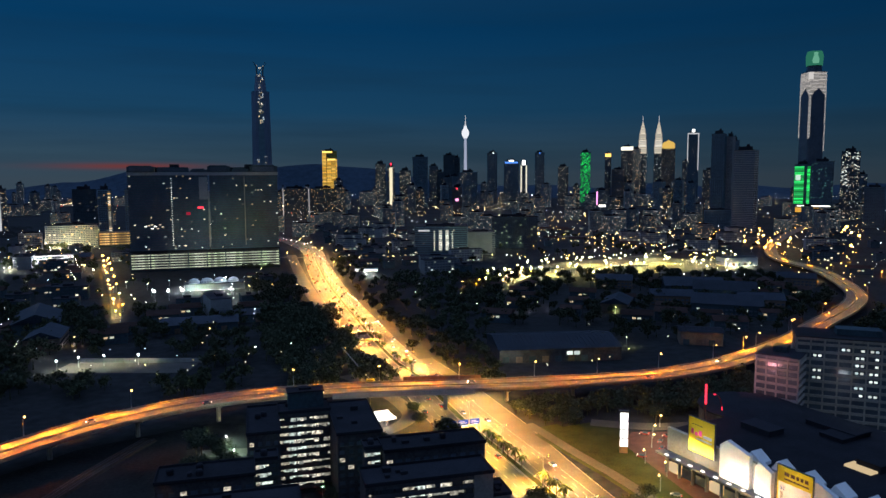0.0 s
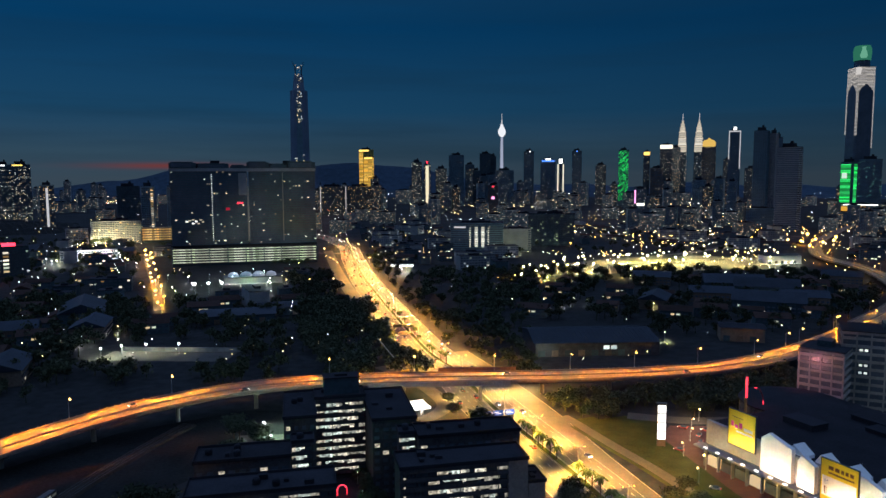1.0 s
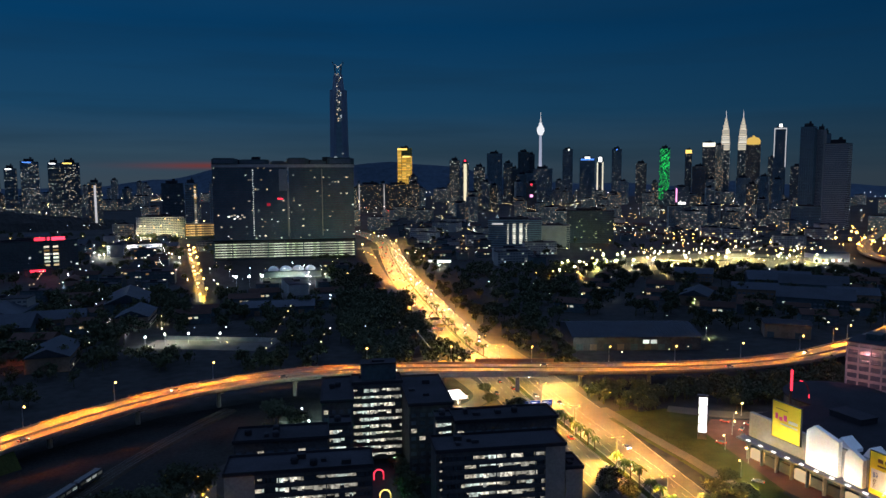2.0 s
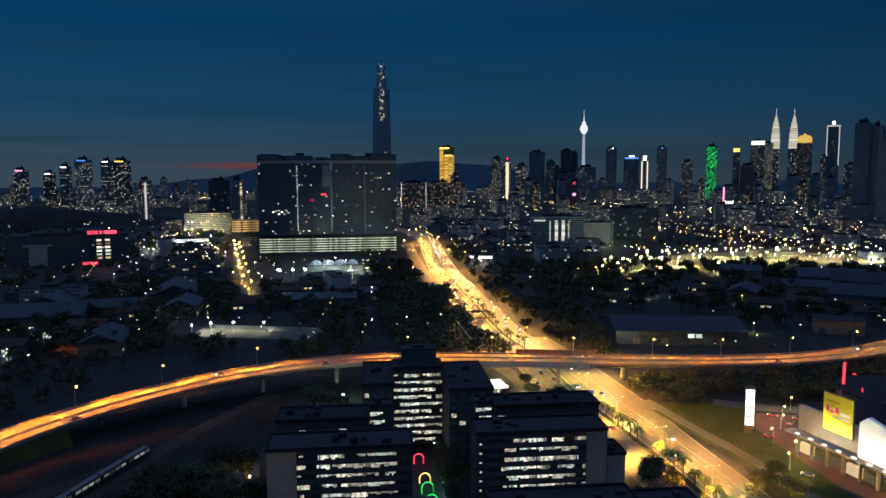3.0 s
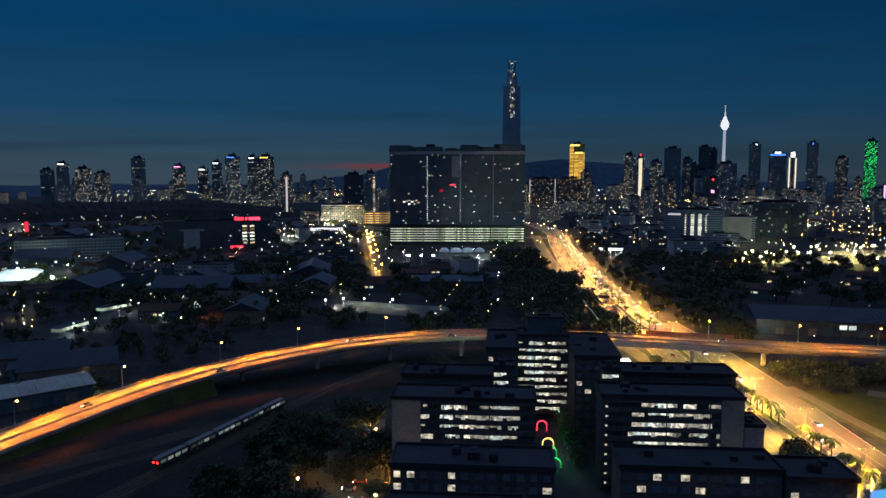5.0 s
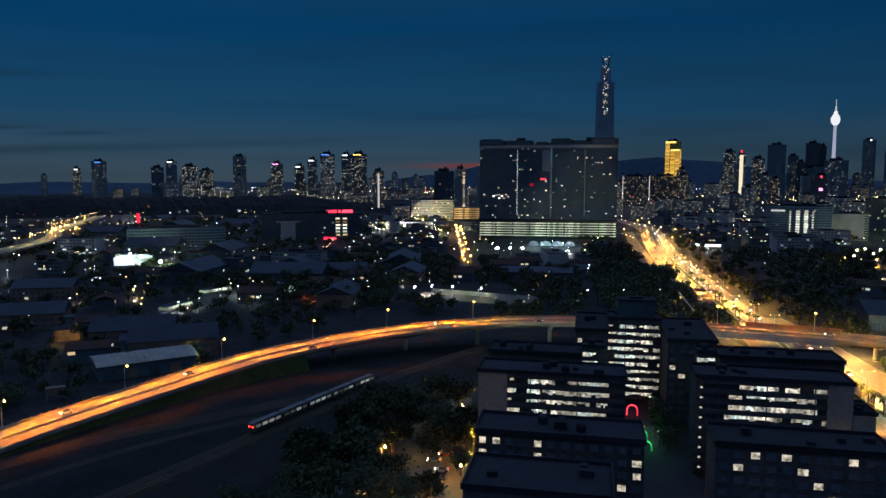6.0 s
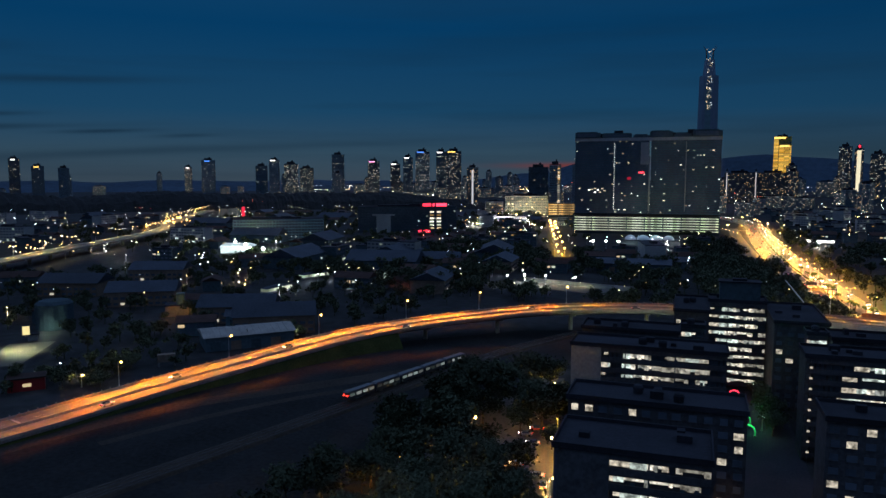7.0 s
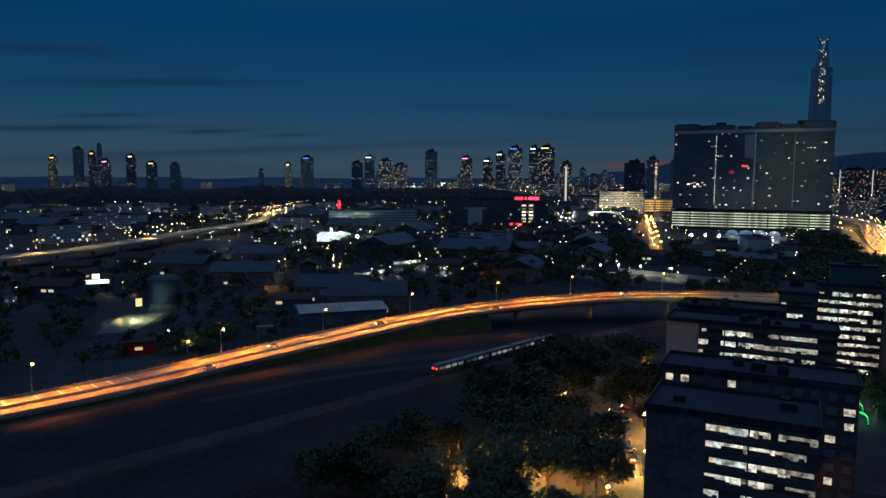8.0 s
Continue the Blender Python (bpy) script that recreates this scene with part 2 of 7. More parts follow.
# ---- mesh tools ----
class Build:
    """Collects corners and faces of one mesh."""

    def __init__(self):
        self.v, self.f = [], []

    def box(self, x0, x1, y0, y1, z0, z1):
        n = len(self.v)
        self.v += [(x0, y0, z0), (x1, y0, z0), (x1, y1, z0), (x0, y1, z0), (x0, y0, z1), (x1, y0, z1), (x1, y1, z1), (x0, y1, z1)]
        self.f += [(n, n + 3, n + 2, n + 1), (n + 4, n + 5, n + 6, n + 7), (n, n + 1, n + 5, n + 4), (n + 1, n + 2, n + 6, n + 5), (n + 2, n + 3, n + 7, n + 6), (n + 3, n, n + 4, n + 7)]
        return self

    def face(self, *points):
        n = len(self.v)
        self.v += list(points)
        self.f.append(tuple(range(n, n + len(points))))
        return self

    def prism(self, outline, z0, z1, taper=1.0, centre=(0, 0)):
        """An outline in plan, drawn up from z0 to z1; taper: the size of its top."""
        n, k = len(self.v), len(outline)
        cx, cy = centre
        self.v += [(x, y, z0) for x, y in outline] + [(cx + (x - cx) * taper, cy + (y - cy) * taper, z1) for x, y in outline]
        self.f += [tuple(range(n + k - 1, n - 1, -1)), tuple(range(n + k, n + 2 * k))]
        self.f += [(n + i, n + (i + 1) % k, n + k + (i + 1) % k, n + k + i) for i in range(k)]
        return self

    def disc_stack(self, rings, sides=12, centre=(0, 0)):
        """A turned shape: rings of (radius, height) from bottom to top."""
        n = len(self.v)
        cx, cy = centre
        for r, z in rings:
            self.v += [(cx + r * math.cos(2 * math.pi * i / sides), cy + r * math.sin(2 * math.pi * i / sides), z) for i in range(sides)]
        for j in range(len(rings) - 1):
            a = n + j * sides
            self.f += [(a + i, a + (i + 1) % sides, a + sides + (i + 1) % sides, a + sides + i) for i in range(sides)]
        self.f += [tuple(range(n + sides - 1, n - 1, -1)), tuple(range(n + (len(rings) - 1) * sides, n + len(rings) * sides))]
        return self

    def bar(self, a, b, r0, r1=None, sides=5):
        """A round bar between two places."""
        a, b = Vector(a), Vector(b)
        r1 = r0 if r1 is None else r1
        d = (b - a).normalized()
        s = d.orthogonal().normalized()
        t = d.cross(s)
        n = len(self.v)
        for c, r in ((a, r0), (b, r1)):
            for i in range(sides):
                q = 2 * math.pi * i / sides
                self.v.append(tuple(c + r * (math.cos(q) * s + math.sin(q) * t)))
        self.f += [(n + i, n + (i + 1) % sides, n + sides + (i + 1) % sides, n + sides + i) for i in range(sides)]
        self.f += [tuple(range(n + sides - 1, n - 1, -1)), tuple(range(n + sides, n + 2 * sides))]
        return self

    def ball(self, x, y, z, r):
        """An eight-sided bulb, squat enough for a lamp."""
        return self.disc_stack([(r * 0.35, z - r * 0.92), (r * 0.9, z - r * 0.45), (r, z), (r * 0.9, z + r * 0.45), (r * 0.35, z + r * 0.92)], 6, (x, y))

    def mesh(self, name, mat):
        me = bpy.data.meshes.new(name)
        me.from_pydata(self.v, [], self.f)
        me.materials.append(mat)
        me.update()
        return me


def part(name, build, mat, parent=None, label=""):
    ob = new(name, build.mesh(name, mat) if isinstance(build, Build) else build)
    if parent:
        ob.parent = parent
    return tagged(ob, label)


def thing(name, x, y, z=0, turn=0, label="", category="", group="", kind=""):
    ob = new(name)
    ob.matrix_basis = pose(x, y, z, 0, 0, turn)
    return tagged(ob, label, category, group, kind)


def spline(points, step=6.0):
    """Evenly spaced places along a smooth line through the given ones."""
    p = [Vector(q) for q in points]
    p = [2 * p[0] - p[1], *p, 2 * p[-1] - p[-2]]
    out = []
    for i in range(1, len(p) - 2):
        n = max(2, int((p[i + 1] - p[i]).length / step))
        for k in range(n):
            t = k / n
            a, b, c, d = p[i - 1 : i + 3]
            out.append(0.5 * ((2 * b) + (c - a) * t + (2 * a - 5 * b + 4 * c - d) * t * t + (3 * b - a - 3 * c + d) * t**3))
    return out + [p[-2]]


def sides_of(line):
    """The level direction to the right of a line at each of its places."""
    out = []
    for i in range(len(line)):
        d = line[min(i + 1, len(line) - 1)] - line[max(i - 1, 0)]
        d.z = 0
        d.normalize()
        out.append(Vector((d.y, -d.x, 0)))
    return out


def sweep(build, line, section, start=0, end=None):
    """Draws a closed section of (right, up) along a line."""
    end = len(line) if end is None else end
    right = sides_of(line)
    n, k = len(build.v), len(section)
    for i in range(start, end):
        build.v += [tuple(line[i] + right[i] * a + Vector((0, 0, b))) for a, b in section]
    for j in range(end - start - 1):
        a = n + j * k
        build.f += [(a + i, a + k + i, a + k + (i + 1) % k, a + (i + 1) % k) for i in range(k)]
    build.f += [tuple(range(n, n + k)), tuple(range(n + (end - start) * k - 1, n + (end - start - 1) * k - 1, -1))]
    return build


def rect(a0, a1, b0, b1):
    return [(a0, b0), (a1, b0), (a1, b1), (a0, b1)]


def ribbon(build, line, a0, a1, z):
    """A flat strip along a line, from a0 to a1 metres to its right, at its own height plus z."""
    right = sides_of(line)
    n = len(build.v)
    for p, r in zip(line, right):
        build.v += [tuple(p + r * a0 + Vector((0, 0, z))), tuple(p + r * a1 + Vector((0, 0, z)))]
    build.f += [(n + 2 * i, n + 2 * i + 1, n + 2 * i + 3, n + 2 * i + 2) for i in range(len(line) - 1)]
    return build

# ---- ground, roads, flyover ----
rng = random.Random(7)
g = Build()
cells = [-9000, -4500, -2200, -1100, -500, 0, 500, 1100, 2200, 4500, 9000]
for i in range(10):
    for j in range(10):
        n = len(g.v)
        g.v += [(cells[i], cells[j], 0), (cells[i + 1], cells[j], 0), (cells[i + 1], cells[j + 1], 0), (cells[i], cells[j + 1], 0)]
        g.f.append((n, n + 1, n + 2, n + 3))
tagged(part("ground", g, GROUND), "dark city ground of soil, scrub and tarmac", "ground", kind="structure")

# the avenue: its median runs through these places
MEDIAN = spline([(135, -40, 0), (88, 130, 0), (60, 215, 0), (41.6, 272, 0), (18, 335, 0), (4.8, 373, 0), (-13.8, 433, 0), (-34.8, 482, 0), (-69, 596, 0), (-103, 715, 0), (-138, 845, 0), (-185, 1040, 0), (-226, 1215, 0), (-300, 1400, 0), (-420, 1600, 0)], 8)


def at_y(line, y):
    """The place of a line at a given y."""
    for a, b in zip(line, line[1:]):
        if min(a.y, b.y) <= y <= max(a.y, b.y):
            return a.lerp(b, (y - a.y) / (b.y - a.y) if b.y != a.y else 0)
    return line[-1]


avenue = Build()
ribbon(avenue, MEDIAN, -17.5, -1.6, 0.06)
ribbon(avenue, MEDIAN, 1.6, 16.0, 0.06)
tagged(part("road", avenue, ASPHALT), "worn asphalt avenue under yellow street light", "road", kind="structure")
# the slip road that joins on the right and widens the avenue under the flyover
SLIP = spline([(-16, 480, 0), (4, 432, 0), (17, 396, 0), (26, 370, 0), (34, 346, 0), (46, 304, 0), (57, 268, 0), (74, 215, 0), (101, 130, 0)], 8)
slip = ribbon(Build(), SLIP, -9.0, 9.5, 0.052)
tagged(part("slip_road", slip, ASPHALT), "asphalt slip road that merges with the avenue", "road", kind="structure")
WEST_SLIP = spline([(-76, 575, 0), (-103, 640, 0), (-128, 715, 0), (-158, 815, 0), (-205, 990, 0), (-246, 1150, 0)], 10)
tagged(part("slip_road", ribbon(Build(), WEST_SLIP, -7, 7, 0.05), ASPHALT), "asphalt slip road beside the far avenue", "road", kind="structure")
LOOP = spline([(-62, 440, 0), (-38, 410, 0), (-22, 380, 0), (-17, 362, 0), (-24, 345, 0), (-40, 330, 0), (-70, 318, 0), (-110, 312, 0)], 6)
loop = ribbon(Build(), LOOP, -4.5, 4.5, 0.10)
tagged(part("ramp_road", loop, ASPHALT), "curved asphalt ramp beside the fuel station", "road", kind="structure")
SERVICE = spline([(43, 350, 0), (49, 337, 0), (58, 316, 0), (67, 297, 0), (75.5, 278, 0), (94, 228, 0), (122, 130, 0)], 8)
service = ribbon(Build(), SERVICE, -2.8, 2.8, 0.15)
tagged(part("service_road", service, ASPHALT), "narrow service road beside the grass verge", "road", kind="structure")
MALLROAD = spline([(75, 352, 0), (98, 346, 0), (118, 346, 0), (150, 352, 0)], 6)
tagged(part("mall_road", ribbon(Build(), MALLROAD, -5, 5, 0.09), ASPHALT), "lit asphalt entrance road of the mall", "road", kind="structure")
FORECOURT = Build().face((84, 322, 0.11), (98, 262, 0.11), (112, 236, 0.11), (118, 250, 0.11), (100, 292, 0.11), (112, 338, 0.11), (92, 338, 0.11))
tagged(part("forecourt", FORECOURT, material("red_pavers", (0.10, 0.050, 0.047), 0.85, var=0.3, scale=0.2, fine=3)), "paved mall forecourt with parked cars", "pavement", kind="structure")
verge = ribbon(Build(), SERVICE[2:], 2.85, 5.2, 0.14)
ribbon(verge, SERVICE[1:], -13.0, -2.85, 0.14)
tagged(part("grass_verge", verge, GRASS), "mown grass verge beside the service road", "grass", kind="structure")
# median: kerb and grass
lawn = Build().face((52, 342, 0.03), (60, 320, 0.03), (69, 300, 0.03), (79, 278, 0.03), (90, 252, 0.03), (99, 262, 0.03), (86, 318, 0.03), (92, 345, 0.03), (74, 352, 0.03))
tagged(part("lawn", lawn, GRASS), "mown lawn between service road and mall", "grass", kind="structure")
kerb = Build()
for a in (-1.6, 1.35):
    sweep(kerb, MEDIAN, rect(a, a + 0.25, 0, 0.22))
tagged(part("kerb", kerb, CONCRETE), "raised concrete kerb of the median", "kerb", kind="structure")
tagged(part("median", ribbon(Build(), MEDIAN, -1.35, 1.35, 0.18), GRASS), "planted grass median of the avenue", "grass", kind="structure")
# lane lines
lines = Build()
for a in (-13.4, -9.6, -5.6, 5.4, 9.2, 12.8):
    for i in range(0, len(MEDIAN) - 1):
        p, q = MEDIAN[i], MEDIAN[i].lerp(MEDIAN[i + 1], 0.42)
        if p.y > 900 or p.y < 60:
            continue
        ribbon(lines, [p, q], a - 0.09, a + 0.09, 0.075)
for a in (-17.1, -2.0, 2.0, 15.6):
    ribbon(lines, MEDIAN, a - 0.08, a + 0.08, 0.075)
for a in (-8.6, 9.1):
    ribbon(lines, SLIP, a - 0.08, a + 0.08, 0.075)
tagged(part("lane_line", lines, PAINT), "white painted lane lines on the avenue", "road marking", kind="stuff")

# the flyover: (x, y, height of its deck) along its centre
FLY = spline([(-250, -150, 2), (-236, -20, 2), (-228.5, 66, 1.5), (-226, 103, 1.7), (-226.5, 147, 2.3), (-222, 192, 4.0), (-213, 242, 6.4), (-190, 286, 8.9), (-157, 326, 10.8), (-115, 356, 11.5), (-66, 372, 11.1), (-14, 381, 10.5), (42, 389, 9.6), (104, 404, 8.2), (146, 421, 7.5)] + [(190, 449, 7.2), (249, 502, 7), (298, 557, 7), (357, 622, 7), (402, 685, 7), (432, 755, 7), (459, 842, 7), (478, 925, 6), (482, 1000, 5), (506, 1090, 4), (570, 1230, 3), (690, 1440, 2), (900, 1750, 1.5), (1139, 2005, 1.5), (1474, 2478, 1.5)], 6)
HALF = 9.2
flyover = thing("flyover", 0, 0, label="curved concrete road flyover lit orange by sodium lamps", category="flyover", kind="structure")
part("deck", sweep(Build(), FLY, [(-HALF, -0.55), (HALF, -0.55), (HALF, 0), (-HALF, 0)]), DECK, flyover, "asphalt-topped deck")
part("girder", sweep(Build(), FLY, [(-6.2, -2.0), (6.2, -2.0), (7.6, -0.56), (-7.6, -0.56)]), CONCRETE, flyover, "concrete box girder")
for name, a in (("parapet", -HALF), ("parapet", HALF - 0.3)):
    part(name, sweep(Build(), FLY, [(a, -0.7), (a + 0.3, -0.7), (a + 0.3, 0.95), (a, 0.95)]), CONCRETE, flyover)
part("median_barrier", sweep(Build(), FLY, [(-0.35, 0.004), (0.35, 0.004), (0.14, 0.85), (-0.14, 0.85)]), CONCRETE, flyover)
rail = Build()
fr = sides_of(FLY)
for i in range(0, len(FLY) - 1):
    for k in (0.0, 0.5):
        p = FLY[i].lerp(FLY[i + 1], k) + fr[i] * (-HALF + 0.15)
        rail.box(p.x - 0.12, p.x + 0.12, p.y - 0.12, p.y + 0.12, p.z + 0.951, p.z + 1.45)
tagged(part("rail_post", rail, PALE, flyover, "row of short pale rail posts"), kind="stuff")
fl = Build()
for a in (-8.7, -0.9, 0.9, 8.7):
    ribbon(fl, FLY, a - 0.08, a + 0.08, 0.012)
for a in (-4.8, 4.8):
    for i in range(0, len(FLY) - 1, 2):
        ribbon(fl, [FLY[i], FLY[i].lerp(FLY[i + 1], 0.5)], a - 0.08, a + 0.08, 0.012)
# rumble bars across the far lanes where the road comes down
for i, p in enumerate(FLY):
    if 20 < p.y < 105 and p.x < -200:
        q = p.lerp(FLY[i + 1], 0.12)
        ribbon(fl, [p, q], -8.4, -1.2, 0.014)
tagged(part("deck_line", fl, PAINT, flyover, "white painted deck lines"), kind="stuff")
barrier = [i for i, p in enumerate(FLY) if -22 < p.x < 34 and p.y > 300]
part("noise_barrier", sweep(Build(), FLY, rect(-HALF - 0.15, -HALF - 0.02, -0.3, 2.9), barrier[0], barrier[-1]), BROWN, flyover, "brown panel noise barrier")
barrier = [i for i, p in enumerate(FLY) if -60 < p.x < 24 and p.y > 300]
part("fascia", sweep(Build(), FLY, rect(HALF + 0.02, HALF + 0.2, -2.3, 0.2), barrier[0], barrier[-1]), PALE, flyover, "pale concrete fascia beam")
for i in range(3, len(FLY), 6):
    p = FLY[i]
    near_road = abs(p.x - at_y(MEDIAN, p.y).x) < 17 and p.y > 300 and p.y < 500
    if p.z < 3.2 or p.y > 900 or near_road:
        continue
    r = fr[i]
    pier = Build().prism([(p.x + math.cos(q) * 1.1, p.y + math.sin(q) * 1.1) for q in [k * math.pi / 4 for k in range(8)]], 0, p.z - 3.0)
    a, b = p - r * 5.5, p + r * 5.5
    d = Vector((-r.y, r.x, 0)) * 0.9
    pier.prism([tuple((a - d).xy), tuple((b - d).xy), tuple((b + d).xy), tuple((a + d).xy)], p.z - 3.0, p.z - 2.01)
    part("pier", pier, CONCRETE, flyover)
median_pier = at_y(MEDIAN, 384)
pier = Build().box(median_pier.x - 1.0, median_pier.x + 1.0, 372, 391, 0.2, 8.25)
part("pier", pier, CONCRETE, flyover, "wall pier in the median")
# earth bank where the flyover comes down
bank = Build()
line = [p for p in FLY if p.x < -190 and p.y < 262]
sweep(bank, line, [(-HALF - 3, -9), (HALF + 6, -9), (HALF - 0.5, -0.72), (-HALF + 0.5, -0.72)])
tagged(part("embankment", bank, GRASS), "grassy embankment that carries the flyover's foot", "embankment", kind="structure")

scrub = Build().face((-262, -120, 0.02), (-60, -120, 0.02), (-44, 90, 0.02), (-96, 92, 0.02), (-120, 160, 0.02), (-124, 246, 0.02), (-100, 300, 0.02), (-72, 352, 0.02), (-120, 352, 0.02), (-168, 318, 0.02), (-200, 268, 0.02), (-222, 200, 0.02), (-226, 100, 0.02))
tagged(part("valley_scrub", scrub, SCRUB), "dark overgrown valley floor below the flyover", "scrub", kind="structure")
# the dark valley ground on the flyover's inner side, with worn dirt tracks
track = Build()
for pts, w in (([(-214, 60, 0), (-214, 110, 0), (-205, 150, 0), (-186, 188, 0), (-158, 244, 0)], 9), ([(-196, 110, 0), (-188, 150, 0), (-172, 190, 0), (-140, 235, 0)], 4)):
    ribbon(track, spline(pts, 8), -w / 2, w / 2, 0.05)
tagged(part("dirt_track", track, FIELD), "worn bare earth track along the railway", "dirt track", kind="structure")
RAIL = spline([(-168, 40, 0), (-162, 120, 0), (-158.5, 180, 0), (-155, 246, 0), (-149, 290, 0), (-140, 330, 0)], 8)
tagged(part("rail_bed", sweep(Build(), RAIL, [(-4.5, 0), (4.5, 0), (3.6, 0.7), (-3.6, 0.7)]), FIELD), "gravel bed of the railway", "railway", kind="structure")
rails = Build()
for a in (-2.7, -1.2, 1.2, 2.7):
    sweep(rails, RAIL, rect(a - 0.04, a + 0.04, 0.7, 0.82))
tagged(part("rail", rails, DARKMETAL), "steel rails on the gravel bed", "railway", kind="structure")

# the far expressway on piers
EXPRESS = spline([(-560, 20, 8), (-578, 120, 8), (-592, 176, 8), (-612, 232, 8), (-650, 296, 8), (-700, 366, 8), (-757, 452, 8), (-830, 548, 7), (-930, 640, 5), (-1048, 725, 3), (-1207, 880, 1.5), (-1500, 1180, 1.5)], 12)
express = thing("expressway", 0, 0, label="distant elevated expressway with a lit deck", category="expressway", kind="structure")
part("deck", sweep(Build(), EXPRESS, rect(-10, 10, -1.4, 0)), DECK, express)
for a in (-10, 9.7):
    part("parapet", sweep(Build(), EXPRESS, rect(a, a + 0.3, -1.4, 1.0)), PALE, express)
for i in range(0, len(EXPRESS), 3):
    p = EXPRESS[i]
    if p.z > 3:
        part("pier", Build().box(p.x - 1.2, p.x + 1.2, p.y - 1.2, p.y + 1.2, 0, p.z - 1.41), CONCRETE, express)
# other lit streets of the city
streets = Build()
STREET_LAMPS = []
for pts, w in (([(-290, 625, 0), (-345, 740, 0), (-402, 852, 0), (-470, 985, 0), (-524, 1095, 0)], 9), ([(50, 870, 0), (140, 985, 0), (280, 1090, 0), (374, 1175, 0), (505, 1320, 0), (600, 1400, 0)], 14), ([(-560, 1085, 0), (-440, 1100, 0), (-300, 1120, 0), (-200, 1110, 0)], 10), ([(200, 1480, 0), (420, 1500, 0), (640, 1440, 0)], 12)):
    ribbon(streets, spline(pts, 20), -w / 2, w / 2, 0.08)
    if w > 9:
        # lamps on posts on both sides, in turn
        way = spline(pts, 46)
        for k, (p, d) in enumerate(zip(way, sides_of(way))):
            q = p + d * (w / 2 + 1) * (1 if k % 2 else -1)
            STREET_LAMPS.append((q.x, q.y))
tagged(part("street", streets, ASPHALT), "asphalt side streets between the low buildings", "road", kind="structure")
# hills on the horizon, the blue of distance haze put into their colour
hills = Build()
prev = None
for k in range(0, 121):
    a = radians(-38 + k)
    h = (70 if k < 36 else min(165, 70 + (k - 36) * 16) if k < 62 else max(60, 165 - (k - 62) * 14)) + (40 if k < 66 else 16) * noise.noise(Vector((k * 0.21, 2, 0))) + 50 * max(0, 1 - abs(k - 48) / 7)
    p = (-math.sin(a) * 4700, math.cos(a) * 4700)
    cur = [(p[0] * 0.93, p[1] * 0.93, 0), (p[0], p[1], max(h, 20)), (p[0] * 1.05, p[1] * 1.05, 0)]
    if prev:
        hills.face(prev[0], cur[0], cur[1], prev[1])
        hills.face(prev[1], cur[1], cur[2], prev[2])
    prev = cur
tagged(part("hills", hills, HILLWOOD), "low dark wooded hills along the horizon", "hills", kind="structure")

# a low wooded ridge in the west, its crowns uneven
ridge, prev = Build(), None
for k in range(0, 236):
    a = radians(30 + k * 0.2)
    rise = 46 * min(1, k / 40) * (0.82 + 0.3 * noise.noise(Vector((k * 0.035, 7, 0))))
    cur = []
    for j in range(9):
        d = 1760 + j * 55 + 20 * noise.noise(Vector((k * 0.11, j, 3)))
        z = rise * math.sin(math.pi * j / 8) ** 0.7 + (6.5 * noise.noise(Vector((k * 0.55, j * 1.7, 0))) + 3 * noise.noise(Vector((k * 1.7, j * 3.1, 5))) if 0 < j < 8 else -1)
        cur.append((-math.sin(a) * d, math.cos(a) * d, z))
    if prev:
        for j in range(8):
            ridge.face(prev[j], cur[j], cur[j + 1], prev[j + 1])
    prev = cur
tagged(part("wooded_ridge", ridge, SCRUB), "low dark wooded ridge before far towers", "hills", kind="structure")

# ---- street lamps ----
def street_lamp(x, y, z, height, turn, label, group, bulb, arm=2.0, double=False, size=1.0):
    """A tapered steel pole on a base with one or two arms; turn: where its arm points, in degrees from +x."""
    lamp = thing("street_lamp", x, y, z, turn, label, "street lamp", group)
    pole = Build().disc_stack([(0.22, 0), (0.22, 0.5), (0.13, 0.6), (0.07, height)], 7)
    part("pole", pole, STEEL, lamp)
    for s in (1, -1) if double else (1,):
        part("arm", Build().bar((0, 0, height - 0.15), (s * arm, 0, height + 0.35), 0.05), STEEL, lamp)
        hood = Build().prism([(s * arm - 0.35, -0.22), (s * arm + 0.55, -0.2), (s * arm + 0.55, 0.2), (s * arm - 0.35, 0.22)], height + 0.32, height + 0.5, 0.8, (s * arm, 0))
        head = part("head", hood, DARKMETAL, lamp)
        # a size above 1 swells the bulb to stand in for its glare
        part("bulb", Build().ball(s * arm + 0.1, 0, height + 0.2, 0.45 * size), bulb, head, "glowing lamp glass")
    return lamp


# along the far edge of the flyover, one about every 43 m
def fly_at(azimuth):
    """The place along the flyover whose far edge lies in a given direction from the origin, degrees to the left of +y."""
    a = radians(azimuth)
    edge = [p - r * HALF for p, r in zip(FLY, fr)]
    return min(range(len(FLY)), key=lambda i: abs(math.atan2(-edge[i].x, edge[i].y) - a) if edge[i].y > 40 else 9)


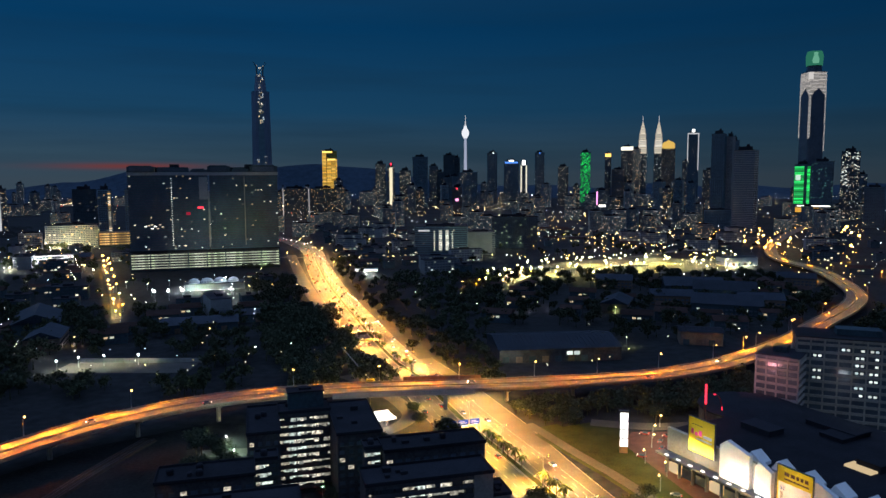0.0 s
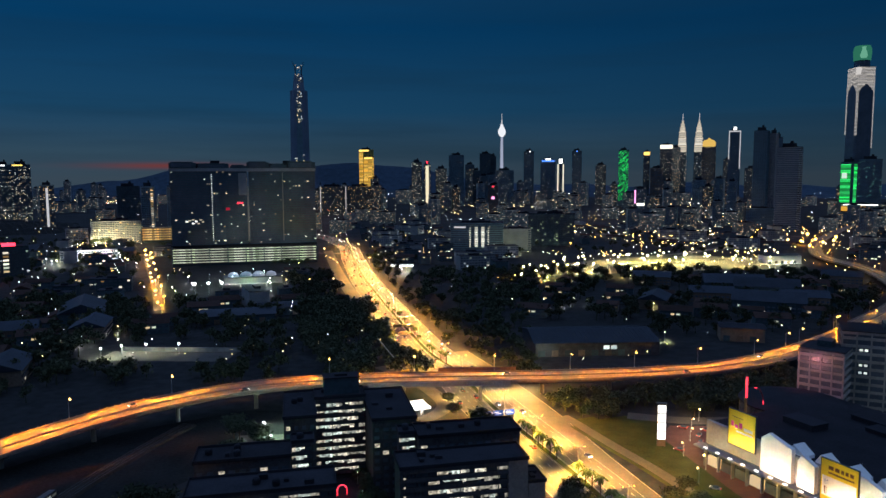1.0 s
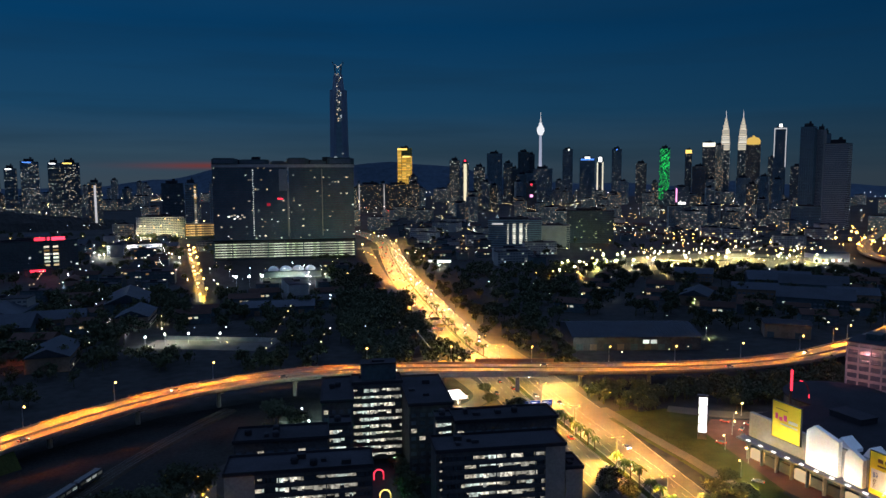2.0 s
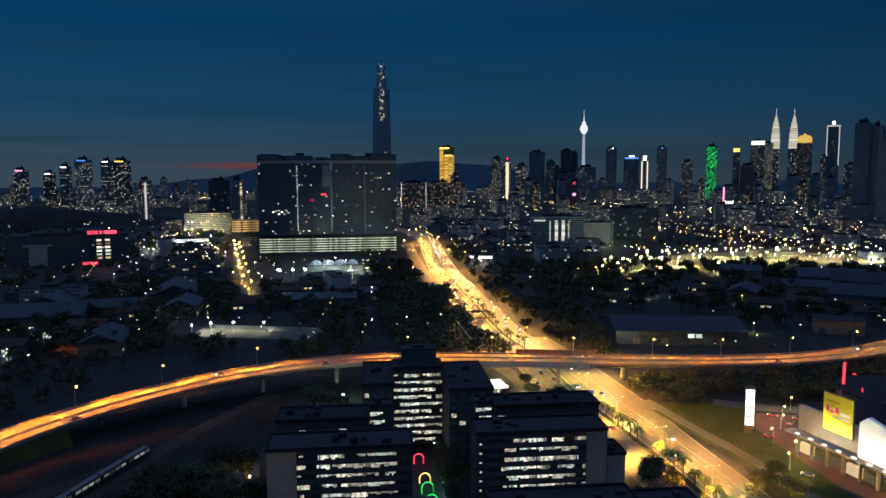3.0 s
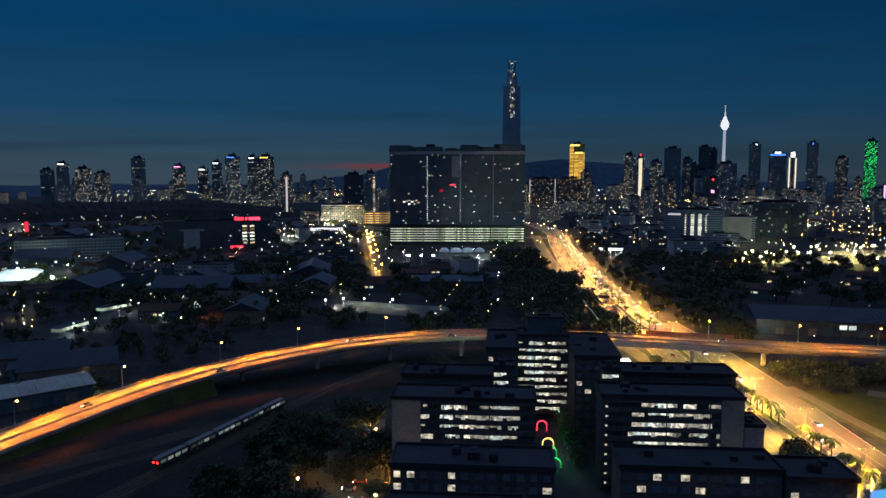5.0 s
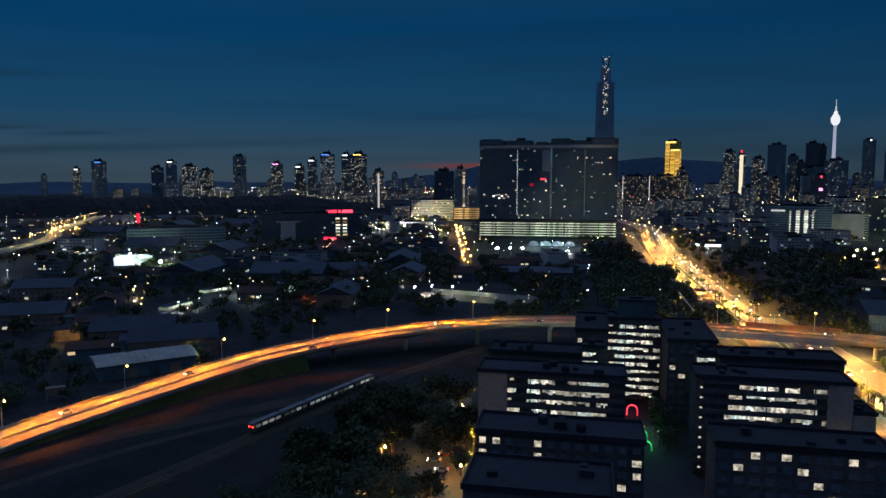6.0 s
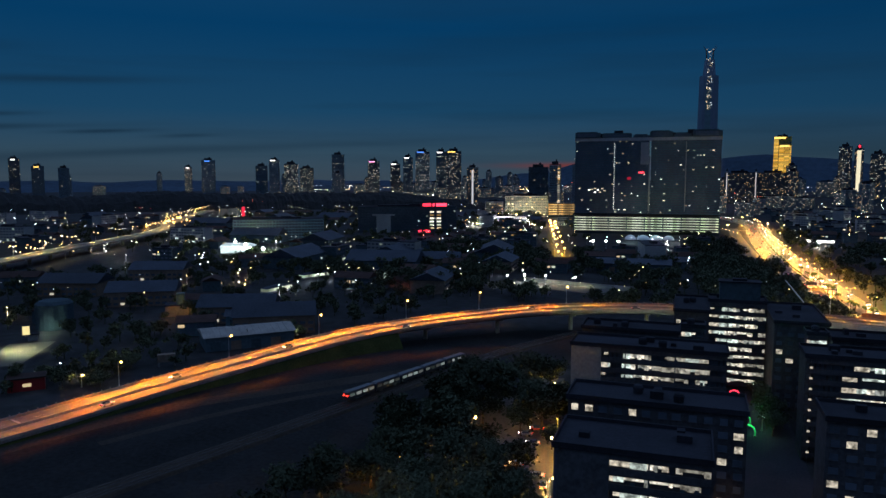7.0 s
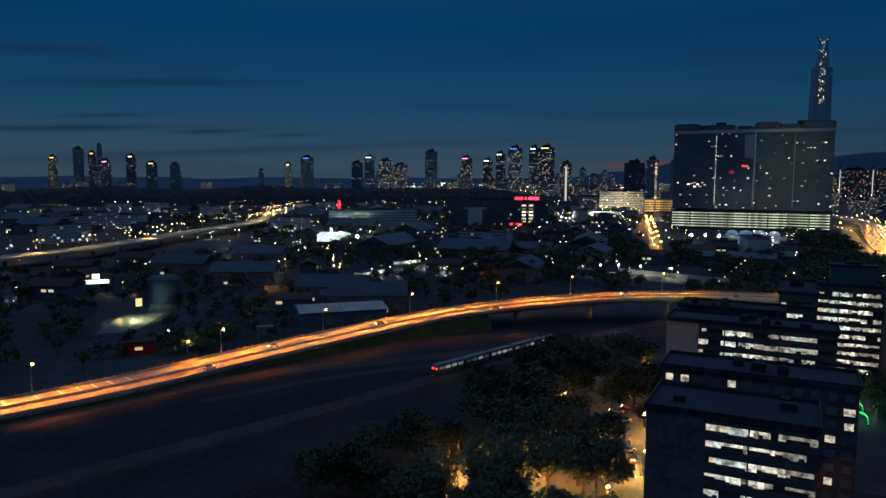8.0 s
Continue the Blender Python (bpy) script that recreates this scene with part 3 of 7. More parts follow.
first = None
for azimuth in (79.0, 72.0, 59.0, 51.0, 44.2, 37.6, 31.2, 24.6, 11.7, 5.3, -0.9, -7.1, -12.7, -17.4, -21.0, -24.0, -26.2):
    i = fly_at(azimuth)
    p = FLY[i] - fr[i] * (HALF - 0.15)
    turn = math.degrees(math.atan2(fr[i].y, fr[i].x))
    m = pose(p.x, p.y, p.z + 0.95, 0, 0, turn)
    if first is None:
        first = street_lamp(p.x, p.y, p.z + 0.95, 9.0, turn, "tall steel street lamp with a glowing orange head", "lamps along the flyover", BULB_SODIUM)
    else:
        copy_thing(first, m)
    q = p + fr[i] * 2.4
    for ahead in (-1, 1):
        d = Vector((-fr[i].y, fr[i].x, 0)) * ahead
        aim = q + d * 12.5 + fr[i] * 4.0
        lamp_light(q.x, q.y, p.z + 9.6, 470000 if azimuth > 48 else 600000 if azimuth > 10 else 280000, DEEP_SODIUM, 0.4, 60, (aim.x, aim.y, p.z), 1.0)
    aim = q + fr[i] * 6.0
    lamp_light(q.x, q.y, p.z + 9.6, 90000, DEEP_SODIUM, 0.4, 84, (aim.x, aim.y, p.z), 0.8)
# the bend of the flyover on the far right: lamps on both sides
far_fly = [i for i, p in enumerate(FLY) if p.x > 205 and p.y < 2300]
step = 0
for i in far_fly[::7]:
    p, s = FLY[i], 1 if step % 2 else -1
    step += 1
    e = p + fr[i] * s * (HALF - 0.15)
    copy_thing(first, pose(e.x, e.y, e.z + 0.95, 0, 0, math.degrees(math.atan2(-s * fr[i].y, -s * fr[i].x))))
    if p.y < 1300:
        q = p + fr[i] * s * 6.5
        lamp_light(q.x, q.y, p.z + 9.6, 190000 if p.y < 800 else 300000, DEEP_SODIUM, 0.5, 116, None, 0.9)
# the avenue: double lamps in the median
mid = None
for k, y in enumerate([y0 for y0 in range(60, 420, 36)] + [y0 for y0 in range(420, 1250, 30)]):
    p = at_y(MEDIAN, y)
    if 366 < y < 404:
        continue
    if mid is None:
        mid = street_lamp(p.x, p.y, 0.18, 12.5, 18, "double-armed steel street lamp on the median", "lamps along the avenue", BULB_WARM, 2.2, True, 0.4)
    else:
        copy_thing(mid, pose(p.x, p.y, 0.18, 0, 0, 18 if y < 1000 else 25))
    for s in (-1, 1):
        lamp_light(p.x + s * 2.3, p.y, 12.4, 720000 if y > 405 else 540000 if y > 345 else 430000, (1.0, 0.42, 0.07), 0.6, (106 if s > 0 else 96) if y > 405 else (126 if s > 0 else 112), (p.x + s * (9.5 if y > 405 else 12 if s > 0 else 9), p.y + s * 4, 0), 1.0)
# lamps under the flyover at the crossing
for x, y in ((14, 381), (28, 388), (-16, 374)):
    lamp_light(x, y, 6.4, 60000, (1.0, 0.60, 0.17), 0.4, 0)
# along the far expressway
exl = None
for i in range(2, len(EXPRESS) - 2, 4):
    p = EXPRESS[i]
    if exl is None:
        exl = street_lamp(p.x, p.y, p.z, 11, 35, "double-armed street lamp on the expressway", "lamps along the expressway", BULB_WARM, 2.4, True, 0.9)
    else:
        copy_thing(exl, pose(p.x, p.y, p.z, 0, 0, 35))
    lamp_light(p.x, p.y, p.z + 10.5, 110000, (1.0, 0.52, 0.12), 1.0, 140)

# ---- the housing estate at the avenue: parallel slab blocks, turned 15 degrees ----
TURN = 15.0
CT, ST = math.cos(radians(TURN)), math.sin(radians(TURN))
BASE = -0.0
STOREY = 2.95


def estate(u, v):
    return u * CT - v * ST, u * ST + v * CT


def slab_block(name, label, u0, u1, v0, v1, top, lit, blank=(), seed=1, windows=False, bright=0.75, low=0, attic=2.4, gap=(0, 0)):
    """A slab of flats, its long face towards -v. lit: (from, to) where the open corridors show light; blank: (from, to) closed wall.
    attic: height of the closed band under the roof; gap: a dark stretch of the corridors.
    windows: single windows in a closed wall in place of corridors. bright: how many bays are lit. low: floors from the ground left dark."""
    r = random.Random(seed)
    x, y = estate(u0, v0)
    ob = thing(name, x, y, 0, TURN, label, "apartment block", "blocks of the housing estate")
    w, d = u1 - u0, v1 - v0
    n = int((top - 1.6) / STOREY)
    part("wall", Build().box(0, w, 1.5, d, 0, top - 1.0), STAINED, ob, "weathered rendered wall")
    roof = Build().box(-0.4, w + 0.4, -0.3, d + 0.4, top - 1.0, top - 0.55)
    rp = part("roof", roof, ROOFING, ob, "flat dark roof with a low parapet")
    for a in ((-0.4, -0.1, -0.3, d + 0.4), (w + 0.1, w + 0.4, -0.3, d + 0.4), (-0.1, w + 0.1, -0.3, 0.0), (-0.1, w + 0.1, d + 0.1, d + 0.4)):
        part("roof_parapet", Build().box(*a, top - 0.549, top + 0.2), ROOFING, rp)
    for k in range(2 + int(w / 14)):
        a, b = r.uniform(1.5, w - 4), r.uniform(2.5, max(3, d - 4))
        tank = Build().disc_stack([(1.1, top - 0.54), (1.2, top + 0.5), (1.2, top + 0.9), (0.9, top + 1.35), (0.2, top + 1.5)], 9, (a + 1, b + 1)) if r.random() < 0.5 else Build().box(a, a + r.uniform(1.2, 3), b, b + r.uniform(1.2, 2.6), top - 0.54, top + r.uniform(0.2, 1.2))
        part("water_tank", tank, ROOFING, rp)
    for b0, b1 in blank:
        part("blank_wall", Build().box(b0 - u0, b1 - u0, 0, 1.49, 0, top - 1.01), STAINED if seed == 20 else CONCRETE, ob, "closed grey end wall")
    spans = []
    edge = 0.0
    for b0, b1 in sorted(blank):
        if b0 - u0 - edge > 1:
            spans.append((edge, b0 - u0))
        edge = b1 - u0
    if w - edge > 1:
        spans.append((edge, w))
    bay = 3.3
    for a, b in spans:
        k = max(1, round((b - a) / bay))
        s = (b - a) / k
        if windows:
            part("front_wall", Build().box(a, b, 0.3, 1.49, 0, top - 1.01), STAINED, ob)
        else:
            part("attic_wall", Build().box(a + 0.01, b - 0.01, 0.05, 1.49, top - 1.02 - attic, top - 1.02), STAINED, ob)
        for f in range(n):
            z1 = top - 1.03 - attic - f * STOREY
            z0 = z1 - STOREY
            if z0 < 0.2:
                break
            if windows:
                for i in range(k):
                    p, q = a + i * s, a + (i + 1) * s
                    on = r.random() < bright
                    p, q = p + r.uniform(0.5, 0.9), q - r.uniform(0.5, 0.9)
                    wdw = part("window", Build().box(p, q, 0.18, 0.29, z0 + 1.05, z1 - 0.45), CORRIDOR if on else GLASS, ob)
                    part("window_sill", Build().box(p - 0.1, q + 0.1, 0.05, 0.29, z0 + 0.88, z0 + 1.04), STAINED, wdw)
                continue
            # floor slab with a solid parapet and a beam overhead, the bays behind them
            part("parapet", Build().box(a + 0.01, b - 0.01, 0, 0.16, z0, z0 + 1.2).box(a + 0.01, b - 0.01, 0.17, 1.49, z0, z0 + 0.2).box(a + 0.01, b - 0.01, 0.05, 0.35, z1 - 0.3, z1 - 0.004), STAINED, ob)
            lights, shut, c = Build(), Build(), a
            while c < b - 0.3:
                c1 = min(c + r.choice((0.7, 1.2, 1.2, 1.8, 2.6, 3.6)), b)
                m = (c + c1) / 2 + u0
                on = lit and f < n - low and lit[0] <= m <= lit[1] and not gap[0] < m < gap[1] and r.random() < bright
                if on:
                    lights.box(c + 0.02, c1 - 0.02, 1.36, 1.47, z0 + r.choice((0.3, 0.9, 1.1, 1.1, 1.3, 1.6)), z1 - r.choice((0.25, 0.25, 0.3, 0.5, 0.8)))
                    if r.random() < 0.14:
                        # washing and boxes against the parapet
                        c2 = r.uniform(c, max(c, c1 - 0.8))
                        part("drying_rack", Build().box(c2, c2 + 0.8, 0.4, 0.5, z0 + 1.1, z0 + r.uniform(1.5, 2.0)), DIM, ob)
                else:
                    shut.box(c + 0.25, c1 - 0.25, 1.40, 1.47, z0 + 1.0, z1 - 0.5)
                c = c1
            if lights.v:
                tagged(part("lit_opening", lights, CORRIDOR, ob, "lit corridor behind the parapet"), kind="stuff")
            if shut.v:
                tagged(part("dark_window", shut, GLASS, ob), kind="stuff")
            for i in range(2, k, 4):
                part("column", Build().box(a + i * s - 0.15, a + i * s + 0.15, 0.36, 0.7, z0 + 0.21, z1 - 0.01), DIM, ob)
    return ob


slab_block("apartment_block", "twelve-storey apartment block with lit white corridors", 8.6, 28.2, 279, 291, 33, (8, 28), seed=2, bright=0.92, low=0, attic=1.6)
x, y = estate(12.2, 283)
house = thing("lift_house", x, y, 32.46, TURN, "dark lift house on the roof of a block", "lift house")
part("wall", Build().box(0, 14, 0, 7, 0, 6.5), DIM, house)
part("roof", Build().box(-0.4, 14.4, -0.4, 7.4, 6.51, 6.9).box(4.5, 9.5, 2, 5, 6.9, 7.7), ROOFING, house)
slab_block("apartment_block", "dark apartment wing beside the lit corridors", -3.5, 8.3, 262, 294, 31.6, None, seed=3, windows=True, bright=0.02)
slab_block("apartment_block", "dark apartment wing beside the lit corridors", 28.6, 45, 256, 294, 30.6, None, seed=5, windows=True, bright=0.03)
slab_block("stair_tower", "stair tower with lit landings at the courtyard", -0.6, 6.4, 240, 247, 30.5, (-1, 4.6), seed=4, bright=0.95, low=4, attic=1.2)
slab_block("stair_tower", "stair tower with lit landings at the courtyard", 36.4, 42, 240.5, 247, 30.5, (36, 43), seed=6, bright=0.95, low=4, attic=1.2)
slab_block("apartment_block", "apartment block with a few lit windows", -31, -1.2, 229, 242, 30.2, None, seed=7, windows=True, bright=0.13)
slab_block("apartment_block", "apartment block with bright lit corridors and a pale end wall", -30.2, 11.8, 202, 215, 30.8, (-22, 7.4), blank=((-30.2, -21.8),), seed=9, bright=0.9, low=0, attic=1.0, gap=(-19.6, -15.6))
slab_block("apartment_block", "apartment block with a few lit windows", 42.6, 79, 236, 249, 30.2, None, seed=11, windows=True, bright=0.16)
slab_block("apartment_block", "apartment block with bright lit corridors and a pale end wall", 32, 73.2, 210, 223, 30.4, (40.5, 67), blank=((66.8, 73.2),), seed=13, bright=0.88, low=0, attic=1.2, gap=(64.6, 65.8))
slab_block("annex", "lower annex with a pale closed wall", 73.8, 79.5, 211, 222, 22, None, blank=((73.8, 79.5),), seed=15)
slab_block("apartment_block", "dark apartment block with a few lit windows", -24, 14, 158.5, 171, 28.6, None, seed=17, windows=True, bright=0.26, attic=0.6)
slab_block("apartment_block", "apartment block with lit corridors and a dark end wall", -21.5, 6.2, 127.5, 143, 28.8, (-11.2, 6), blank=((-21.5, -11.4),), seed=20, bright=0.9, attic=0.8)
slab_block("apartment_block", "dark apartment block with a few lit windows", 29.5, 66, 162, 174.5, 28.3, None, seed=21, windows=True, bright=0.2, attic=0.6)
slab_block("apartment_block", "dark narrow apartment block beside the avenue", 66.6, 81.5, 160, 172, 27.6, None, seed=23, windows=True, bright=0.05)
# walkway bridges that tie the slabs together
for u0, u1, v0, v1 in ((-12, -4, 215.6, 228.6), (50, 58, 223.8, 235.4)):
    x, y = estate(u0, v0)
    b = thing("link_wing", x, y, 0, TURN, "dark linking wing between two slab blocks", "building wing", "links of the housing estate")
    part("wall", Build().box(0, u1 - u0, 0, v1 - v0, 0, 24.0), DIM, b)
    part("roof", Build().box(-0.3, u1 - u0 + 0.3, 0.02, v1 - v0 - 0.02, 24.01, 24.5), ROOFING, b)
# courtyard with festive arches of light
x, y = estate(9, 176)
yard = Build().box(0, 24, 0, 100, 0.02, 0.12)
ob = tagged(part("courtyard", yard, ROOFING), "paved courtyard between the slab blocks", "pavement", kind="structure")
ob.matrix_basis = pose(x, y, 0, 0, 0, TURN)


def light_arch(u, v, z, width, height, mat, label):
    x, y = estate(u, v)
    ob = thing("light_arch", x, y, z, TURN, label, "light arch", "arches of light in the courtyard")
    tube, r = Build(), width / 2
    pts = [(-r, 0, 0.0), (-r, 0, height - r)] + [(-r * math.cos(q), 0, height - r + r * math.sin(q)) for q in [k * math.pi / 8 for k in range(1, 8)]] + [(r, 0, height - r), (r, 0, 0)]
    for a, b in zip(pts, pts[1:]):
        tube.bar(a, b, 0.22)
    part("light_tube", tube, mat, ob)
    part("foot", Build().box(-r - 0.4, -r + 0.4, -0.4, 0.4, -0.05, 0.3).box(r - 0.4, r + 0.4, -0.4, 0.4, -0.05, 0.3), DARKMETAL, ob)
    return ob


light_arch(17.3, 260.5, 0.12, 3.6, 4.2, RED_LED, "red glowing neon arch at the courtyard's end")
light_arch(18.4, 243, 0.12, 3.8, 4.0, YELLOW_LED, "yellow glowing neon arch over the courtyard path")
light_arch(18.7, 235, 0.12, 4.0, 4.2, GREEN_LED, "green glowing neon arch over the courtyard path")
light_arch(19.4, 226.5, 0.12, 4.2, 3.6, GREEN_LED, "pale green glowing neon arch over the courtyard path")
for u, v, c, w in ((17.3, 262, (1, 0.05, 0.08), 500), (18.4, 244, (1, 0.5, 0.1), 150), (19.5, 236, (0.05, 1, 0.25), 700), (20, 228, (0.2, 1, 0.45), 300)):
    x, y = estate(u, v)
    lamp_light(x, y, 4, w, c, 0.8, 0)
# small lights up the courtyard's edge, and garden lights
for u, v, n in ((33.2, 209.6, 9), (32.6, 257, 7)):
    x, y = estate(u, v)
    post = thing("stair_lights", x, y, 0, TURN, "column of dim landing lights up a stair", "wall light")
    part("conduit", Build().box(-0.1, 0.1, 0, 0.2, 0, 29), DARKMETAL, post)
    for k in range(n):
        part("wall_light", Build().box(-0.35, 0.35, -0.2, -0.01, 3 + k * STOREY, 3.5 + k * STOREY), WINDOWS, post)

# ---- trees and palms ----
def tree_meshes(seed, height, spread, leaves):
    """A tapered trunk with limbs, and a crown of many small leaf clumps with gaps."""
    r = random.Random(seed)
    trunk = Build().disc_stack([(height * 0.035, 0), (height * 0.026, height * 0.2), (height * 0.018, height * 0.48)], 7)
    tips = []
    for k in range(7):
        q = 2 * math.pi * k / 7 + r.uniform(-0.4, 0.4)
        d = spread * r.uniform(0.3, 0.85)
        tip = (d * math.cos(q), d * math.sin(q), height * r.uniform(0.58, 0.88))
        trunk.bar((0, 0, height * r.uniform(0.3, 0.45)), tip, height * 0.013, height * 0.004)
        tips.append(tip)
    tips.append((0, 0, height * 0.9))
    crown = Build()
    for k in range(leaves):
        t = r.choice(tips)
        s = spread * 0.42
        c = Vector((t[0] + r.gauss(0, s * 0.55), t[1] + r.gauss(0, s * 0.55), t[2] + r.gauss(0, s * 0.38)))
        a = Vector((r.uniform(-1, 1), r.uniform(-1, 1), r.uniform(-0.6, 0.6))).normalized()
        b = a.orthogonal().normalized()
        f = r.uniform(0.3, 0.75) * spread / 5
        m = c + Vector((r.uniform(-1, 1), r.uniform(-1, 1), 0.5)) * f * 0.4
        crown.face(tuple(c - a * f), tuple(m - b * f * 0.6), tuple(c + a * f), tuple(m + b * f * 0.6))
    return trunk.mesh("trunk", BARK), crown.mesh("crown", LEAF)


TREES = [tree_meshes(11, 11, 5.0, 1500), tree_meshes(12, 14, 6.2, 1800), tree_meshes(13, 8, 4.2, 1200), tree_meshes(14, 5, 3.8, 1000)]


def tree(x, y, kind=0, size=1.0, z=0, label="leafy dark street tree at night"):
    ob = thing("tree", x, y, z, rng.uniform(0, 360), label, "tree", "trees of the city")
    ob.scale = (size, size, size * rng.uniform(0.85, 1.15))
    part("trunk", TREES[kind][0], BARK, ob)
    part("crown", TREES[kind][1], LEAF, ob)
    return ob


def palm_meshes(seed, height):
    r = random.Random(seed)
    rings = [(0.24 - 0.1 * k / 6, height * k / 6) for k in range(7)]
    trunk = Build().disc_stack(rings, 7)
    fronds = Build()
    for k in range(13):
        q = 2 * math.pi * k / 13 + r.uniform(-0.2, 0.2)
        d = Vector((math.cos(q), math.sin(q), 0))
        s = Vector((-d.y, d.x, 0))
        up = r.uniform(0.1, 1.1)
        prev, pw = Vector((0, 0, height)), 0.12
        for j in range(1, 6):
            f = j / 5
            p = Vector((0, 0, height)) + d * (2.9 * f) + Vector((0, 0, up * 1.6 * f - 2.6 * f * f))
            w = 0.55 * math.sin(math.pi * min(f * 0.85 + 0.1, 1)) + 0.03
            # two drooping halves of each frond
            for h in (-1, 1):
                fronds.face(tuple(prev), tuple(p), tuple(p + s * h * w - Vector((0, 0, w * 0.5))), tuple(prev + s * h * pw - Vector((0, 0, pw * 0.5))))
            prev, pw = p, w
    return trunk.mesh("trunk", BARK), fronds.mesh("fronds", PALM)


PALMS = [palm_meshes(1, 6.0), palm_meshes(2, 7.2)]


def palm(x, y, z=0.18, size=1.0):
    k = rng.randrange(2)
    ob = thing("palm_tree", x, y, z, rng.uniform(0, 360), "slender palm on the planted median of the avenue", "palm tree", "palms on the median")
    ob.scale = (size,) * 3
    part("trunk", PALMS[k][0], BARK, ob)
    part("fronds", PALMS[k][1], PALM, ob)


for y in (328, 322, 317, 312, 306, 300, 295, 276, 270, 265, 259, 250, 245, 238, 231, 222, 214, 206):
    p = at_y(MEDIAN, y + rng.uniform(-1.5, 1.5))
    palm(p.x, p.y, 0.18, rng.uniform(0.85, 1.15))
for y in (448, 456, 470, 478, 508, 522, 536, 560, 585, 610, 640):
    p = at_y(MEDIAN, y)
    palm(p.x, p.y, 0.18, rng.uniform(0.8, 1.1))


def woodland(n, x0, x1, y0, y1, label, keep, seed, lo=0.8, hi=1.3, leaves=260, leaf=1.0):
    """Trees past counting: trunks and crowns of leaf clumps over a stretch of ground, in one mesh."""
    r = np.random.default_rng(seed)
    places = [(x, y) for x, y in zip(r.uniform(x0, x1, n), r.uniform(y0, y1, n)) if keep(x, y)]
    verts, faces = [], []
    total = 0
    for x, y in places:
        size = r.uniform(lo, hi)
        h, sp = 9.5 * size * r.uniform(0.8, 1.25), 4.6 * size
        lobes = np.column_stack([r.normal(0, sp * 0.42, 6), r.normal(0, sp * 0.42, 6), r.uniform(0.5, 0.9, 6) * h])
        c = lobes[r.integers(0, 6, leaves)] + r.normal(0, 1, (leaves, 3)) * (sp * 0.24, sp * 0.24, sp * 0.2)
        a = r.normal(0, 1, (leaves, 3))
        a /= np.linalg.norm(a, axis=1)[:, None]
        b = np.cross(a, r.normal(0, 1, (leaves, 3)))
        b /= np.linalg.norm(b, axis=1)[:, None]
        f = r.uniform(0.5, 1.15, (leaves, 1)) * size * leaf
        q = np.stack([c - a * f, c - b * f * 0.7, c + a * f, c + b * f * 0.7], 1).reshape(-1, 3) + (x, y, 0)
        q[:, 2] = np.maximum(q[:, 2], 0.3)
        verts.append(q)
        faces.append(np.arange(total, total + 4 * leaves).reshape(-1, 4))
        total += 4 * leaves
        t = 0.035 * h
        verts.append(np.array([(x - t, y - t, 0), (x + t, y - t, 0), (x, y + t, 0), (x, y, h * 0.75)]))
        faces.append(np.array([(total, total + 1, total + 3, total + 3), (total + 1, total + 2, total + 3, total + 3), (total + 2, total, total + 3, total + 3)]))
        total += 4
    me = bpy.data.meshes.new("woodland")
    polys = [tuple(dict.fromkeys(p)) for p in np.concatenate(faces).tolist()]
    me.from_pydata(np.concatenate(verts).tolist(), [], polys)
    me.materials.append(LEAF)
    return tagged(new("woodland", me), label, "trees", kind="stuff")


def wood(n, x0, x1, y0, y1, kinds=(0, 1, 2), lo=0.8, hi=1.3, keep=None):
    """Trees at random over a stretch of ground, clear of the roads."""
    for k in range(n):
        x, y = rng.uniform(x0, x1), rng.uniform(y0, y1)
        if keep and not keep(x, y):
            continue
        tree(x, y, rng.choice(kinds), rng.uniform(lo, hi))


def line_dist(line, x, y):
    return min((p.x - x) ** 2 + (p.y - y) ** 2 for p in line) ** 0.5


def left_of_avenue(gap):
    return lambda x, y: x < at_y(MEDIAN, y).x - gap


def right_of_avenue(gap):
    return lambda x, y: x > at_y(MEDIAN, y).x + gap


# dark woods on both sides of the avenue behind the flyover
woodland(620, -190, -20, 398, 640, "dark dense trees beside the avenue", lambda x, y: left_of_avenue(20.5)(x, y) and x > at_y(MEDIAN, y).x - 82 and not (x < -160 and 440 < y < 480) and not (abs(x - at_y(LOOP, y).x) < 8 and y < 440), 5)
woodland(260, -250, -90, 640, 860, "dark dense trees beside the avenue", lambda x, y: left_of_avenue(36)(x, y) and x > at_y(MEDIAN, y).x - 85, 6)
woodland(300, -110, 60, 408, 700, "leafy roadside trees in lamp light", lambda x, y: right_of_avenue(18)(x, y) and x < at_y(MEDIAN, y).x + 36 and line_dist(SLIP, x, y) > 12, 7, 0.5, 0.9)
woodland(240, -200, 0, 700, 1100, "dark trees beside the avenue", lambda x, y: right_of_avenue(20)(x, y) and x < at_y(MEDIAN, y).x + 65, 8, 0.6, 1.0)
woodland(330, -60, 60, 405, 900, "dark trees between the avenue and the sheds", lambda x, y: right_of_avenue(24)(x, y) and x < 36 + max(0, y - 560) * 0.2 and line_dist(FLY, x, y) > 15 and line_dist(SLIP, x, y) > 9, 27, 0.7, 1.1, 170, 1.3)
# thicket between the flyover and the mall
woodland(620, 28, 215, 346, 425, "dark thicket below the flyover", lambda x, y: x > 33 + (375 - y) * 0.5 and y < 390 + (x - 40) * 0.3 and line_dist(FLY, x, y) > 13 and line_dist(SERVICE, x, y) > 7 and not (74 < x < 152 and y < 362), 9, 0.5, 0.85)
